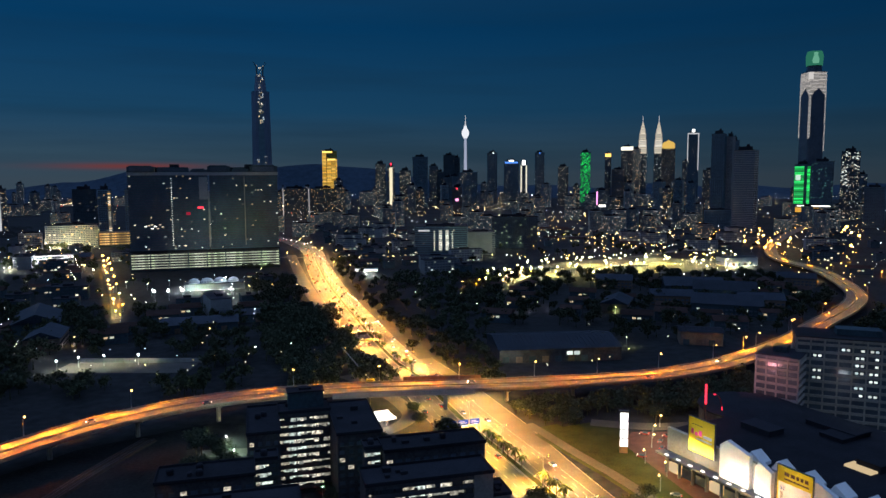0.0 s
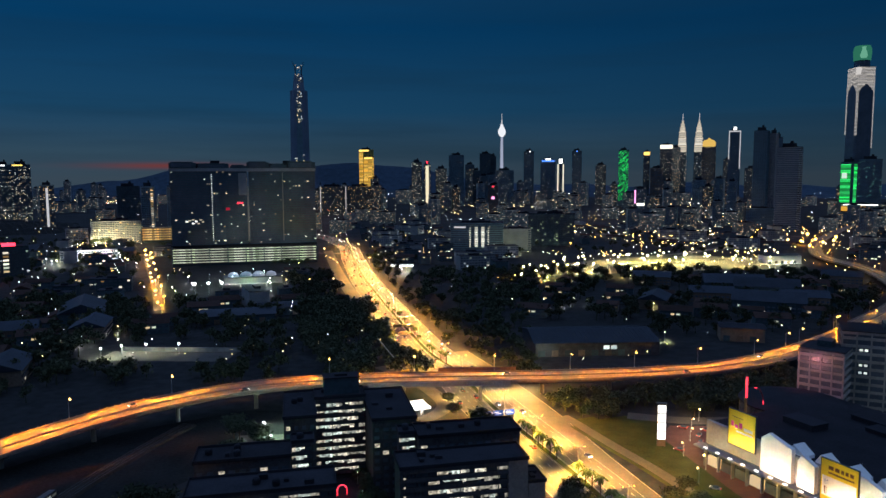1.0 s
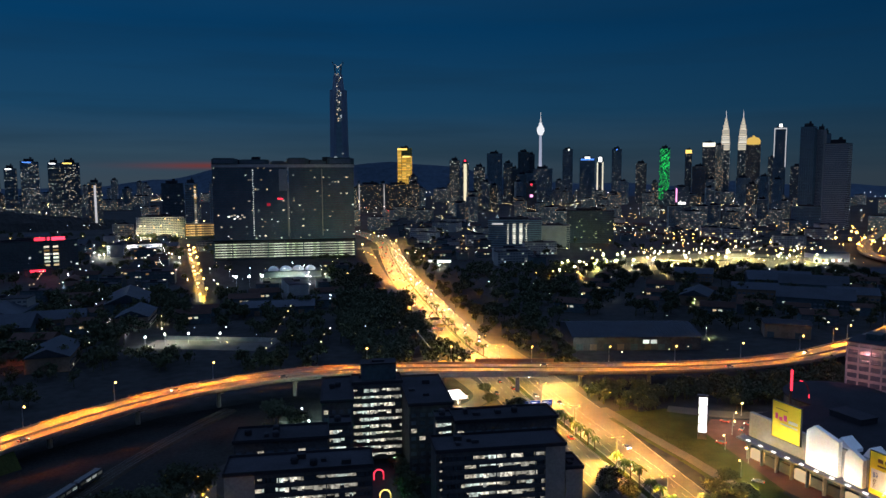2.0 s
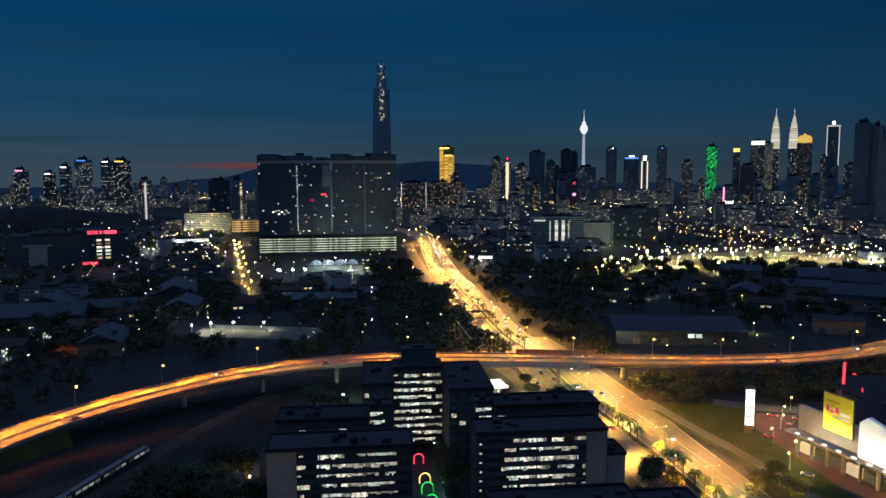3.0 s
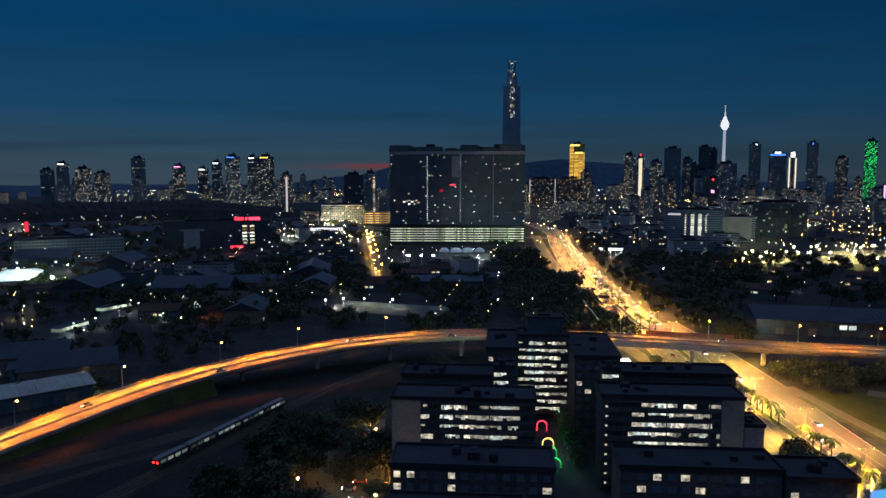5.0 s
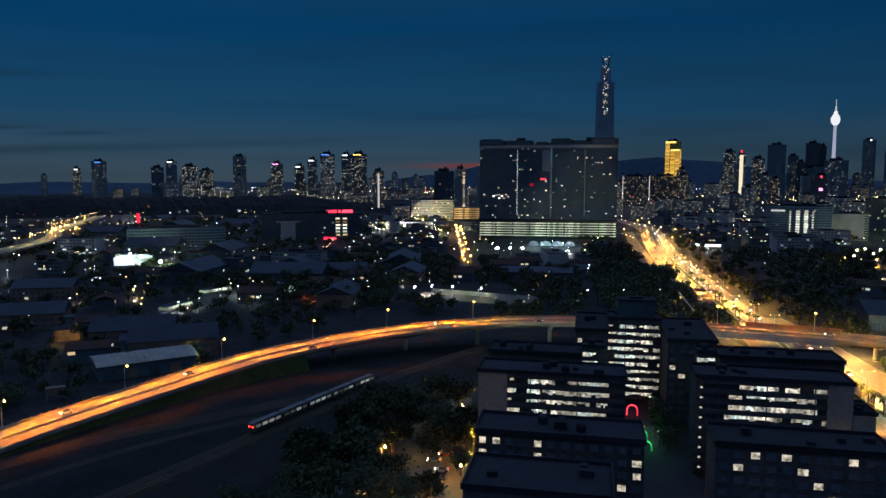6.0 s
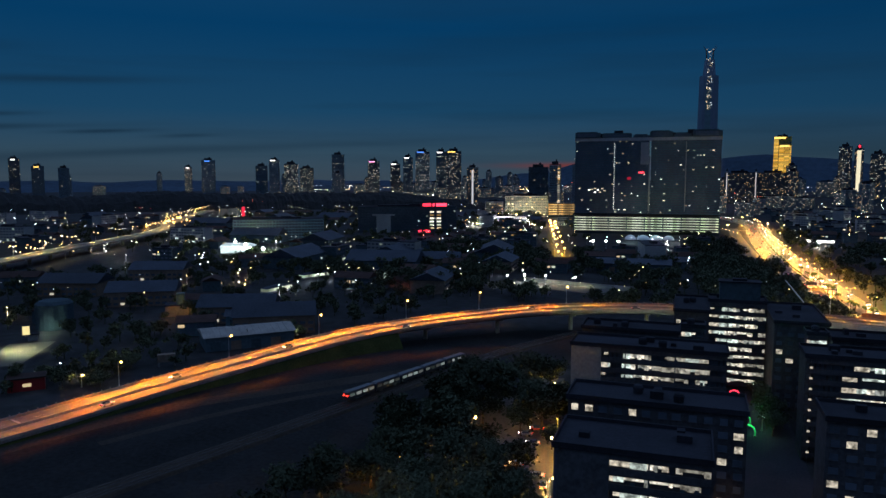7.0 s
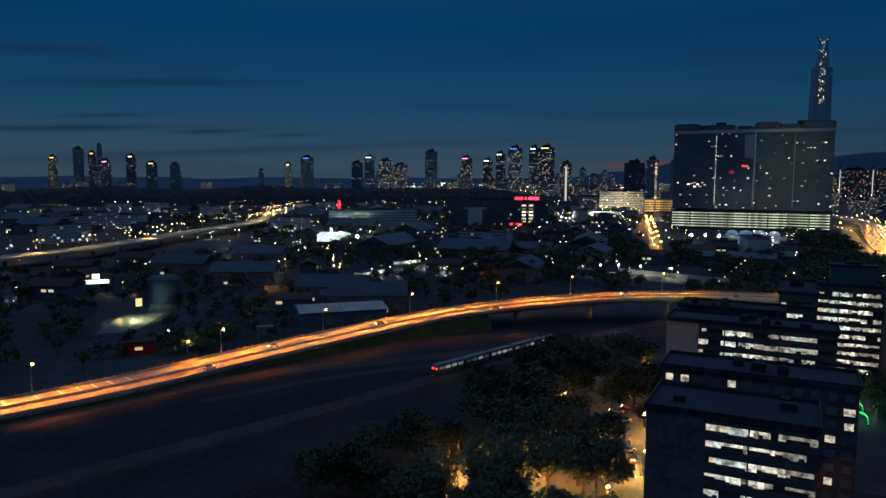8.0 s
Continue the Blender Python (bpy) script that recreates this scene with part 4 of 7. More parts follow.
# trees by the estate and the ramp
for x, y, k, s in ((2, 322, 1, 0.95), (-4, 312, 0, 0.9), (6, 308, 0, 0.85), (-30, 318, 2, 1.0), (-42, 310, 0, 0.8), (36, 262, 3, 1.2), (34, 252, 3, 1.1), (40, 244, 2, 0.9), (30, 236, 3, 1.0), (78, 262, 2, 0.8), (72, 255, 3, 1.2), (80, 250, 3, 1.3), (66, 243, 2, 0.8), (-12, 352, 3, 1.0), (-16, 370, 3, 0.9), (108, 352, 2, 0.9), (112, 356, 3, 1.2)):
    tree(x, y, k, s)
wood(14, -112, -72, 268, 318, (2, 0), 0.7, 1.0)
# big trees over the lit car park beside the estate
wood(112, -128, -58, 90, 235, (0, 1, 2), 0.75, 1.15, keep=lambda x, y: x < -55 - (y - 120) * 0.40 and x > -122 - (y - 120) * 0.1)
wood(10, 4, 20, 150, 200, (2, 3), 0.8, 1.1, keep=lambda x, y: 16 < x * CT + y * ST < 30)
# beyond the flyover on the left, and over the low quarters
woodland(420, -430, -120, 390, 660, "dark trees between low buildings", lambda x, y: not (-262 < x < -155 and 430 < y < 484) and abs(x + 290 + (y - 625) * 0.49) > 12 and x < at_y(MEDIAN, y).x - 75 and line_dist(FLY, x, y) > 16, 11)
woodland(480, -560, -240, 40, 430, "dark trees between low buildings", lambda x, y: math.hypot(x, y) > 272 and line_dist(FLY, x, y) > 19 and math.hypot(x + 335, y - 155) > 24 and math.hypot(x + 372, y - 188) > 18 and math.hypot(x + 432, y - 176) > 16 and math.hypot(x + 285, y - 246) > 20, 12, 0.55, 0.95, 220)
woodland(560, -1100, -330, 430, 1300, "dark trees between low buildings", lambda x, y: line_dist(EXPRESS, x, y) > 26 and abs(x + 402 + (y - 852) * 0.49) > 14 and math.hypot(x + 322, y - 968) > 118, 13, 0.8, 1.3, 150, 1.4)
woodland(420, 40, 460, 540, 900, "dark trees between low buildings", lambda x, y: not (20 < x < 130 and 460 < y < 580) and line_dist(FLY, x, y) > 22 and x < 400, 14)
woodland(110, 235, 560, 360, 760, "dark trees beside the flyover's bend", lambda x, y: line_dist(FLY, x, y) > 20 and x > 255 + (y - 480) * 0.4, 15)
woodland(120, -200, 560, 1000, 1500, "dark trees between city buildings", lambda x, y: line_dist(MEDIAN, x, y) > 30 and line_dist(FLY, x, y) > 26 and not (100 < x < 440 and y < 1100), 16, 0.8, 1.2, 150, 1.4)

# garden trees along the courtyard, with small cold lamps among them
for u, v, k, q in ((26.5, 229, 2, 0.8), (27.5, 236, 3, 1.1), (26, 243, 2, 0.9), (27.8, 250, 3, 1.2), (26.6, 257, 2, 0.85), (27.4, 265, 3, 1.1), (25.5, 271, 3, 1.0)):
    x, y = estate(u, v)
    tree(x, y, k, q, 0.12, "courtyard tree tinted green by neon light")
for u, v, w in ((24, 233, 900), (24.5, 247, 700), (25, 260, 800), (24, 270, 600)):
    x, y = estate(u, v)
    street_lamp(x, y, 0.12, 4.2, 100, "low courtyard lamp with a cold white head", "lamps of the courtyard", BULB_COOL, 0.5, False, 0.5)
    lamp_light(x, y, 4.6, w, (0.6, 1.0, 0.8), 0.3, 0)

# ---- the mall across the avenue: local x runs along its front towards the camera, y into its depth ----
MALL_TURN = math.degrees(math.atan2(-0.891, 0.453))
mall = thing("mall", 94, 291, 0, MALL_TURN, "shopping mall with lit white front panels and dark roof", "shopping mall")
part("wall", Build().box(0, 120, 2.2, 78, 0, 17.5), DIM, mall)
mroof = part("roof", Build().box(-0.3, 120.3, 2.0, 78.3, 17.51, 18.2), ROOFING, mall, "wide flat dark roof")
for a, b, w, d, h in ((12, 30, 14, 9, 2.2), (34, 50, 10, 18, 1.4), (60, 34, 9, 9, 2.6), (22, 58, 22, 10, 1.8), (78, 52, 16, 12, 2.0)):
    part("plant_box", Build().box(a, a + w, b, b + d, 18.21, 18.2 + h).box(a - 0.3, a + w + 0.3, b - 0.3, b + d + 0.3, 18.2 + h, 18.5 + h), ROOFING, mroof)
part("skylight", Build().box(58, 68, 30, 36, 18.21, 19.0), WINDOWS_WARM, mroof, "dimly lit roof light")
front = Build().box(0, 120, 0.6, 2.19, 9.6, 19.4)
part("front_band", front, PALE, mall, "pale plastered upper front")
canopy = part("canopy", Build().box(-2, 120, -4.2, 0.59, 8.6, 9.3), PALE, mall, "long pale canopy over the entrance")
for k in range(18):
    part("downlight", Build().box(3 + k * 6.4, 4.6 + k * 6.4, -3.9, -3.0, 9.31, 9.6), WHITE_LED, canopy, "bright canopy light")
for k in range(16):
    part("shop_window", Build().box(1.2 + k * 7.2, 7.2 + k * 7.2, 0.62, 2.18, 0.8, 4.6), GLASS if k % 3 else WINDOWS_WARM, mall)
    part("upper_window", Build().box(1.2 + k * 7.2, 7.2 + k * 7.2, 0.62, 2.18, 5.4, 8.2), GLASS, mall)
    part("column", Build().box(0.2 + k * 7.2, 0.9 + k * 7.2, -0.6, 0.58, 0, 8.59), PALE, mall)
# tall white sails over the front
for k, (a, w, h) in enumerate(((29, 13.5, 23.5), (45, 7, 20.5), (67, 9, 21.5), (80, 8, 20.5))):
    sail = Build().prism([(a, -1.2), (a + w, -1.2), (a + w, 0.55), (a, 0.55)], 9.31, h - 1.5)
    sail.v += [(a, -1.2, h - 1.49), (a + w, -1.2, h - 1.49), (a + w * 0.25, -1.2, h + 1.2), (a, 0.55, h - 1.49), (a + w, 0.55, h - 1.49), (a + w * 0.25, 0.55, h + 1.2)]
    n = len(sail.v) - 6
    sail.f += [(n, n + 1, n + 2), (n + 5, n + 4, n + 3), (n, n + 2, n + 5, n + 3), (n + 2, n + 1, n + 4, n + 5)]
    part("white_sail", sail, WHITE, mall, "tall white panel lit from below")
# a row of pointed white roof lights behind the front
for k in range(7):
    a = 38 + k * 11
    hood = Build().box(a, a + 6.5, 2.6, 8, 18.21, 19.5)
    hood.v += [(a, 2.6, 19.51), (a + 6.5, 2.6, 19.51), (a + 6.5, 8, 19.51), (a, 8, 19.51), (a + 2, 2.6, 22.5), (a + 2, 8, 22.5)]
    n = len(hood.v) - 6
    hood.f += [(n, n + 1, n + 4), (n + 1, n + 2, n + 5, n + 4), (n + 2, n + 3, n + 5), (n + 3, n, n + 4, n + 5)]
    part("roof_hood", hood, WHITE, mall, "pointed pale roof hood")


def billboard(along, width, z0, z1, marks, label):
    """A lit yellow board on struts in front of the mall's wall."""
    c = Matrix.Translation((94, 291, 0)) @ pose(0, 0, 0, 0, 0, MALL_TURN)
    p = c @ Vector((along, -2.0, 0))
    ob = thing("billboard", p.x, p.y, z0, MALL_TURN, label, "billboard", "yellow boards on the mall")
    h = z1 - z0
    part("board", Build().box(0, width, 0, 0.5, 0, h), YELLOW, ob)
    part("frame", Build().box(-0.2, 0, -0.1, 0.6, -0.2, h + 0.2).box(width, width + 0.2, -0.1, 0.6, -0.2, h + 0.2).box(0, width, -0.1, 0.6, h, h + 0.2).box(0, width, -0.1, 0.6, -0.2, 0), DARKMETAL, ob)
    for k in range(3):
        part("strut", Build().bar((width * (0.2 + 0.3 * k), 0.5, h * 0.3), (width * (0.2 + 0.3 * k), 2.55, h * 0.1), 0.12), DARKMETAL, ob)
    for a0, a1, b0, b1, mat in marks:
        part("print", Build().box(a0 * width, a1 * width, -0.03, -0.004, b0 * h, b1 * h), mat, ob)
    for k in range(4):
        q = c @ Vector((along + width * (0.12 + 0.25 * k), -4.2, z0 - 0.6))
        t = c @ Vector((along + width * (0.12 + 0.25 * k), -1.9, z0 + h * 0.45))
        lamp_light(q.x, q.y, q.z, 2600, (1.0, 0.92, 0.72), 0.25, 120, tuple(t))
    return ob


billboard(14, 13, 15.0, 29.0, ((0.1, 0.2, 0.52, 0.68, PINK), (0.24, 0.36, 0.5, 0.6, PINK), (0.4, 0.52, 0.52, 0.68, PINK), (0.58, 0.9, 0.5, 0.58, WHITE), (0.3, 0.9, 0.40, 0.44, WHITE), (0.12, 0.55, 0.8, 0.82, BROWNPRINT)), "yellow billboard with magenta print, lit from below")
billboard(55, 13.5, 9.7, 24.0, ((0.2, 0.34, 0.78, 0.87, BROWNPRINT), (0.38, 0.5, 0.78, 0.87, BROWNPRINT), (0.54, 0.62, 0.78, 0.87, BROWNPRINT), (0.66, 0.74, 0.78, 0.87, BROWNPRINT), (0.78, 0.88, 0.78, 0.87, BROWNPRINT), (0.2, 0.9, 0.68, 0.72, BROWNPRINT), (0.04, 0.96, 0.12, 0.6, WHITE), (0.1, 0.22, 0.4, 0.52, BLUESIGN), (0.1, 0.18, 0.16, 0.36, BROWNPRINT)), "yellow billboard with brown print and a white field")
c = Matrix.Translation((94, 291, 0)) @ pose(0, 0, 0, 0, 0, MALL_TURN)
for along, w in ((8, 1800), (20, 2600), (33, 3800), (39, 3800), (48, 3600), (62, 4200), (72, 4200), (84, 4200)):
    q, t = c @ Vector((along, -4.6, 9.8)), c @ Vector((along, 0, 15))
    lamp_light(q.x, q.y, q.z, w, (1.0, 0.93, 0.80), 0.3, 130, tuple(t))
for along in (4, 16, 28, 40, 52, 64):
    q = c @ Vector((along, -3.4, 8.3))
    lamp_light(q.x, q.y, q.z, 700, (1.0, 0.78, 0.45), 0.3)
# round cinema hall behind the front, with a red neon mast
drum = thing("round_hall", 142, 322, 0, 0, "dark round hall roof behind the mall", "hall")
part("wall", Build().disc_stack([(22, 0), (22, 17.5)], 40), STAINED, drum)
part("roof", Build().disc_stack([(22.6, 17.51), (22.6, 18.1), (16, 19.2), (8, 19.8), (1, 20)], 40), ROOFING, drum)
mast = thing("neon_mast", 116.5, 309, 0, 20, "steel mast with a red neon bar", "neon sign")
part("post", Build().box(-0.5, 0.5, -0.3, 0.3, 0, 33), DARKMETAL, mast)
part("neon_bar", Build().box(-0.45, 0.45, -0.62, -0.31, 23.5, 32.5), RED_LED, mast)
fin = thing("neon_fin", 121, 311, 18.2, 30, "curved red lit fin on the hall roof", "neon sign")
for a in range(6):
    q0, q1 = a * 0.26, (a + 1) * 0.26
    part("neon_tube", Build().bar((6 * math.sin(q0), 0, 9 * math.cos(q0)), (6 * math.sin(q1), 0, 9 * math.cos(q1)), 0.22), RED_LED if a in (0, 5) else CARRED, fin)
lamp_light(118, 306, 26, 700, (1, 0.04, 0.06), 1.5, 0)
lamp_light(150, 338, 24, 300, (1, 0.10, 0.12), 1.5)
# pylon sign of four lit panels
pylon = thing("pylon_sign", 81.5, 312, 0, -8, "tall sign pylon of four glowing white panels", "sign")
part("core", Build().box(-1.8, 1.8, -0.7, 0.7, 0, 19.2), BROWN, pylon)
part("cap", Build().box(-2.3, 2.3, -0.9, 0.9, 19.21, 19.6), DARKMETAL, pylon)
for k in range(4):
    part("panel", Build().box(-1.7, 1.7, -0.95, -0.71, 3.2 + k * 4.0, 6.7 + k * 4.0), WHITE_LED, pylon, "glowing white panel")
# wide white advertising screen on a low roof at the avenue
kiosk = thing("pavilion", 74, 214, 0, 12, "round dark pavilion roof with a pale fringe", "pavilion")
part("wall", Build().disc_stack([(11, 0), (11, 7.2)], 20), GLASS, kiosk)
part("fringe", Build().disc_stack([(12.6, 7.21), (12.6, 8.6)], 24), PALE, kiosk, "pale fluted fringe")
part("roof", Build().disc_stack([(13.2, 8.61), (13.0, 9.3), (9, 10.6), (2, 11.4)], 24), ROOFING, kiosk)
# curved screen on a gantry over the avenue
gantry = thing("screen_gantry", 55.5, 199.5, 0, 16, "curved glowing blue and white screen on a steel gantry", "screen")
bow = [(-11.5 + 23 * k / 12, 2.6 * math.sin(math.pi * k / 12)) for k in range(13)]
for k, (p, q) in enumerate(zip(bow, bow[1:])):
    face = BLUE_LED if k in (0, 11) else glowing("sky_screen", ((0.10, 0.50, 1.0), (0.16, 0.58, 1.0)), 0.7, 0.9) if k == 1 else bpy.data.materials["sky_screen"] if k in (2, 9, 10) else glowing("white_screen", ((0.55, 0.85, 1.0), (0.80, 0.95, 1.0)), 0.9, 1.3) if k == 3 else bpy.data.materials["white_screen"]
    part("screen_panel", Build().prism([p, q, (q[0], q[1] + 0.3), (p[0], p[1] + 0.3)], 9.5, 16.7), face, gantry)
    part("screen_back", Build().prism([(p[0], p[1] + 0.31), (q[0], q[1] + 0.31), (q[0], q[1] + 0.7), (p[0], p[1] + 0.7)], 9.3, 16.8), DARKMETAL, gantry)
for a in (-10.5, 10.5):
    part("column", Build().box(a - 0.4, a + 0.4, 3.4, 4.2, 0, 16), STEEL, gantry)
part("beam", Build().box(-12, 12, 3.4, 4.2, 8.0, 9.2), STEEL, gantry)

# fuel station by the ramp
fuel = thing("fuel_station", -33, 346, 0, 24, "fuel station under a brilliant white canopy", "fuel station")
part("canopy", Build().box(-8, 8, -5.5, 5.5, 5.2, 6.0), WHITE, fuel)
part("light_box", Build().box(-8.2, 8.2, -5.7, -5.51, 5.0, 6.3).box(-8.2, 8.2, 5.51, 5.7, 5.0, 6.3).box(-7.6, 7.6, -5.1, 5.1, 6.01, 6.12), WHITE_LED, fuel, "glowing white canopy top")
for a in (-6, 0, 6):
    part("column", Build().box(a - 0.3, a + 0.3, -0.3, 0.3, 0, 5.19), PALE, fuel)
    part("pump", Build().box(a - 0.5, a + 0.5, 1.2, 2.0, 0, 1.9), WHITE, fuel)
part("shop", Build().box(-10, 2, 7.5, 14, 0, 4.2), PALE, fuel, "pale station shop")
part("shop_front", Build().box(-9.4, 1.4, 7.3, 7.49, 0.6, 3.4), WINDOWS, fuel)
for a in (-5, 5):
    lamp_light(-33 + a, 346 + a * 0.4, 4.8, 9000, (0.92, 1.0, 0.98), 0.6)

# overhead sign gantry across the avenue
p, r = at_y(MEDIAN, 336), Vector((0.94, 0.33, 0))
gantry = thing("sign_gantry", p.x, p.y, 0.06, math.degrees(math.atan2(r.y, r.x)), "steel gantry with blue direction signs over the avenue", "sign gantry")
part("post", Build().bar((-18.2, 0, 0), (-18.2, 0, 7.4), 0.25), STEEL, gantry)
part("post", Build().bar((0, 0, 0.15), (0, 0, 7.4), 0.25), STEEL, gantry)
part("beam", Build().box(-18.4, 0.4, -0.3, 0.3, 6.6, 7.2), STEEL, gantry)
for a in (-17, -11, -5):
    s = part("sign", Build().box(a, a + 5, -0.55, -0.31, 5.6, 8.2), BLUESIGN, gantry, "blue direction sign")
    part("print", Build().box(a + 0.5, a + 3.2, -0.60, -0.56, 7.2, 7.5).box(a + 0.5, a + 4.2, -0.60, -0.56, 6.5, 6.8), WHITE, s)
for x0 in (-15, -8, -2):
    q = p + r * x0
    lamp_light(q.x, q.y - 2.5, 5.2, 900, (0.7, 0.85, 1.0), 0.2, 120, (q.x, q.y, 7.2))
# a second gantry beyond the flyover, seen dark against the road
for y in (512, 536):
    p = at_y(MEDIAN, y)
    g2 = thing("sign_gantry", p.x, p.y, 0.06, 17, "dark steel sign gantry over the avenue", "sign gantry")
    part("post", Build().bar((-18, 0, 0), (-18, 0, 7), 0.22), DARKMETAL, g2)
    part("post", Build().bar((0.2, 0, 0.15), (0.2, 0, 7), 0.22), DARKMETAL, g2)
    part("beam", Build().box(-18.2, 0.4, -0.25, 0.25, 6.4, 7.0), DARKMETAL, g2)
    part("sign", Build().box(-14, -7, -0.45, -0.26, 5.6, 7.8), DARKMETAL, g2)


OFFICE_LIGHT = glowing("office_light", ((0.75, 0.95, 1.0), (0.9, 1.0, 0.95)), 0.5, 1.2, by_island=False)


# ---- office block beside the mall ----
def office(name, label, x, y, turn, w, d, h, cols, lit, storey=3.7, wall=PALE, seed=1):
    r = random.Random(seed)
    ob = thing(name, x, y, 0, turn, label, "office building")
    part("core", Build().box(0.5, w - 0.5, 0.5, d - 0.5, 0, h - 0.8), GLASS, ob, "dark recessed glazing")
    part("roof", Build().box(-0.2, w + 0.2, -0.2, d + 0.2, h - 0.4, h), ROOFING, ob)
    part("plant_room", Build().box(w * 0.3, w * 0.62, d * 0.4, d * 0.8, h + 0.01, h + 3.0), DIM, ob)
    n = int(h / storey)
    for f in range(n + 1):
        z = min(f * storey, h - 1.75)
        part("spandrel", Build().box(0, w, 0, d, z, z + 1.35), wall, ob)
    k = max(1, round(w / cols))
    for i in range(k + 1):
        a = i * (w - 0.7) / k
        part("pier", Build().box(a, a + 0.7, -0.12, 0.49, 0.01, h - 0.45), wall, ob)
    for i in range(max(1, round(d / cols)) + 1):
        a = i * (d - 0.7) / max(1, round(d / cols))
        part("pier", Build().box(-0.12, 0.49, a, a + 0.7, 0.02, h - 0.46), wall, ob)
    for f in range(n):
        z = f * storey + 1.36
        for i in range(k):
            a, b = i * (w - 0.7) / k + 0.75, (i + 1) * (w - 0.7) / k - 0.05
            if z + 2.2 < h - 0.8 and lit(f, i, r):
                for c in (a + 0.9, a + 3.1):
                    if c + 1.5 < b and r.random() < 0.8:
                        part("lit_window", Build().box(c, c + 1.4, 0.36, 0.48, z + 0.6, z + 1.7), OFFICE_LIGHT, ob)
    return ob


office("office_building", "pale office block with red-tinted storeys and deep windows", 155, 347, -38, 20, 20, 37, 5, lambda f, i, r: r.random() < 0.0, seed=2)
office("office_building", "wide office block with rows of lit windows", 176, 349, -22, 62, 24, 45, 6.2, lambda f, i, r: (i in (4, 5) and f > 3) or (i in (1, 3) and r.random() < 0.5) or (i == 8 and r.random() < 0.6) or r.random() < 0.02, wall=CONCRETE, seed=3)
# two unseen lights in mid-air, added to brighten the office fronts
lamp_light(138, 322, 25, 16000, (1, 0.36, 0.40), 1.0, 70, (160, 346, 26))
lamp_light(190, 318, 22, 2200, (0.75, 0.9, 1.0), 1.5, 0)

# ---- buildings of the middle distance and the skyline ----
def facing(x, y, off=0.0):
    """The turn that lets a front look at the place of the flight."""
    return math.degrees(math.atan2(-x, y)) + off


def tower_meshes(w, d, h, storey, bay, lit, wall, win, seed, piers=True, podium=0.0, dense_rows=0.0):
    """The parts of a tall building: glazed core, floor bands, piers, roof plant and lit rooms."""
    r = random.Random(seed)
    core = Build().box(-w / 2 + 0.4, w / 2 - 0.4, 0.4, d - 0.4, 0, h - 0.5)
    bands, rooms, roof = Build(), Build(), Build()
    n = max(1, int(h / storey))
    for f in range(n + 1):
        z = min(f * storey, h - 1.2)
        bands.box(-w / 2, w / 2, 0, d, z, z + (1.2 if f < n else 1.7))
    k, kd = max(1, round(w / bay)), max(1, round(d / bay))
    if piers:
        for i in range(k + 1):
            a = -w / 2 + i * (w - 0.6) / k
            bands.box(a, a + 0.6, -0.15, 0.39, 0.01, h)
        for i in range(kd + 1):
            a = i * (d - 0.6) / kd
            bands.box(-w / 2 - 0.15, -w / 2 + 0.39, a, a + 0.6, 0.02, h - 0.01)
            bands.box(w / 2 - 0.39, w / 2 + 0.15, a, a + 0.6, 0.02, h - 0.01)
    for f in range(n):
        z = f * storey + 1.25
        row = 0.7 if r.random() < dense_rows else lit
        if z + storey - 1.4 > h - 1:
            continue
        for i in range(k):
            if r.random() < row:
                a, b = -w / 2 + i * w / k + 0.5, -w / 2 + (i + 1) * w / k - 0.4
                c0 = r.uniform(0, 0.45) * (b - a)
                rooms.box(a + c0, b - r.uniform(0, 0.4) * (b - a - c0), 0.28, 0.38, z + 0.1, z + storey - 1.6)
        for i in range(kd):
            for s in (-1, 1):
                if r.random() < row:
                    a, b = i * d / kd + 0.5, (i + 1) * d / kd - 0.4
                    x0, x1 = (-w / 2 + 0.28, -w / 2 + 0.38) if s < 0 else (w / 2 - 0.38, w / 2 - 0.28)
                    rooms.box(x0, x1, a, b, z + 0.1, z + storey - 1.5)
    roof.box(-w / 2 - 0.2, w / 2 + 0.2, -0.2, d + 0.2, h + 0.501, h + 1.1)
    roof.box(-w * 0.3, w * 0.25, d * 0.25, d * 0.75, h + 1.1, h + 1.1 + min(8, h * 0.06))
    roof.box(w * 0.02, w * 0.14, d * 0.4, d * 0.6, h + 1.1, h + 1.1 + min(13, h * 0.1))
    return [("glazing", core.mesh("glazing", GLASS)), ("floor_band", bands.mesh("floor_band", wall)), ("roof", roof.mesh("roof", ROOFING))] + ([("lit_window", rooms.mesh("lit_window", win))] if rooms.v else [])


def raise_tower(name, x, y, turn, meshes, label, category, group=""):
    ob = thing(name, x, y, 0, turn, label, category, group)
    for pn, me in meshes:
        p = part(pn, me, None, ob)
        if pn in ("lit_window", "floor_band"):
            tagged(p, kind="stuff")
    return ob


def tower(x, y, w, h, label, lit=0.12, wall=DIM, win=WINDOWS, d=None, storey=3.5, bay=4.0, off=0.0, seed=0, name="tower", category="tower block", piers=True, dense_rows=0.0, group="towers of the skyline"):
    d = d or w * 0.8
    return raise_tower(name, x, y, facing(x, y, off), tower_meshes(w, d, h, storey, bay, lit, wall, win, seed or int(abs(x) + y), piers, 0, dense_rows), label, category, group)


def crown_light(ob, w, z0, z1, mat, label, y0=-0.5, y1=-0.16, x0=None):
    """A glowing band or sign on a tower's front."""
    a = -w / 2 if x0 is None else x0
    return part("sign", Build().box(a, a + w, y0, y1, z0, z1), mat, ob, label)


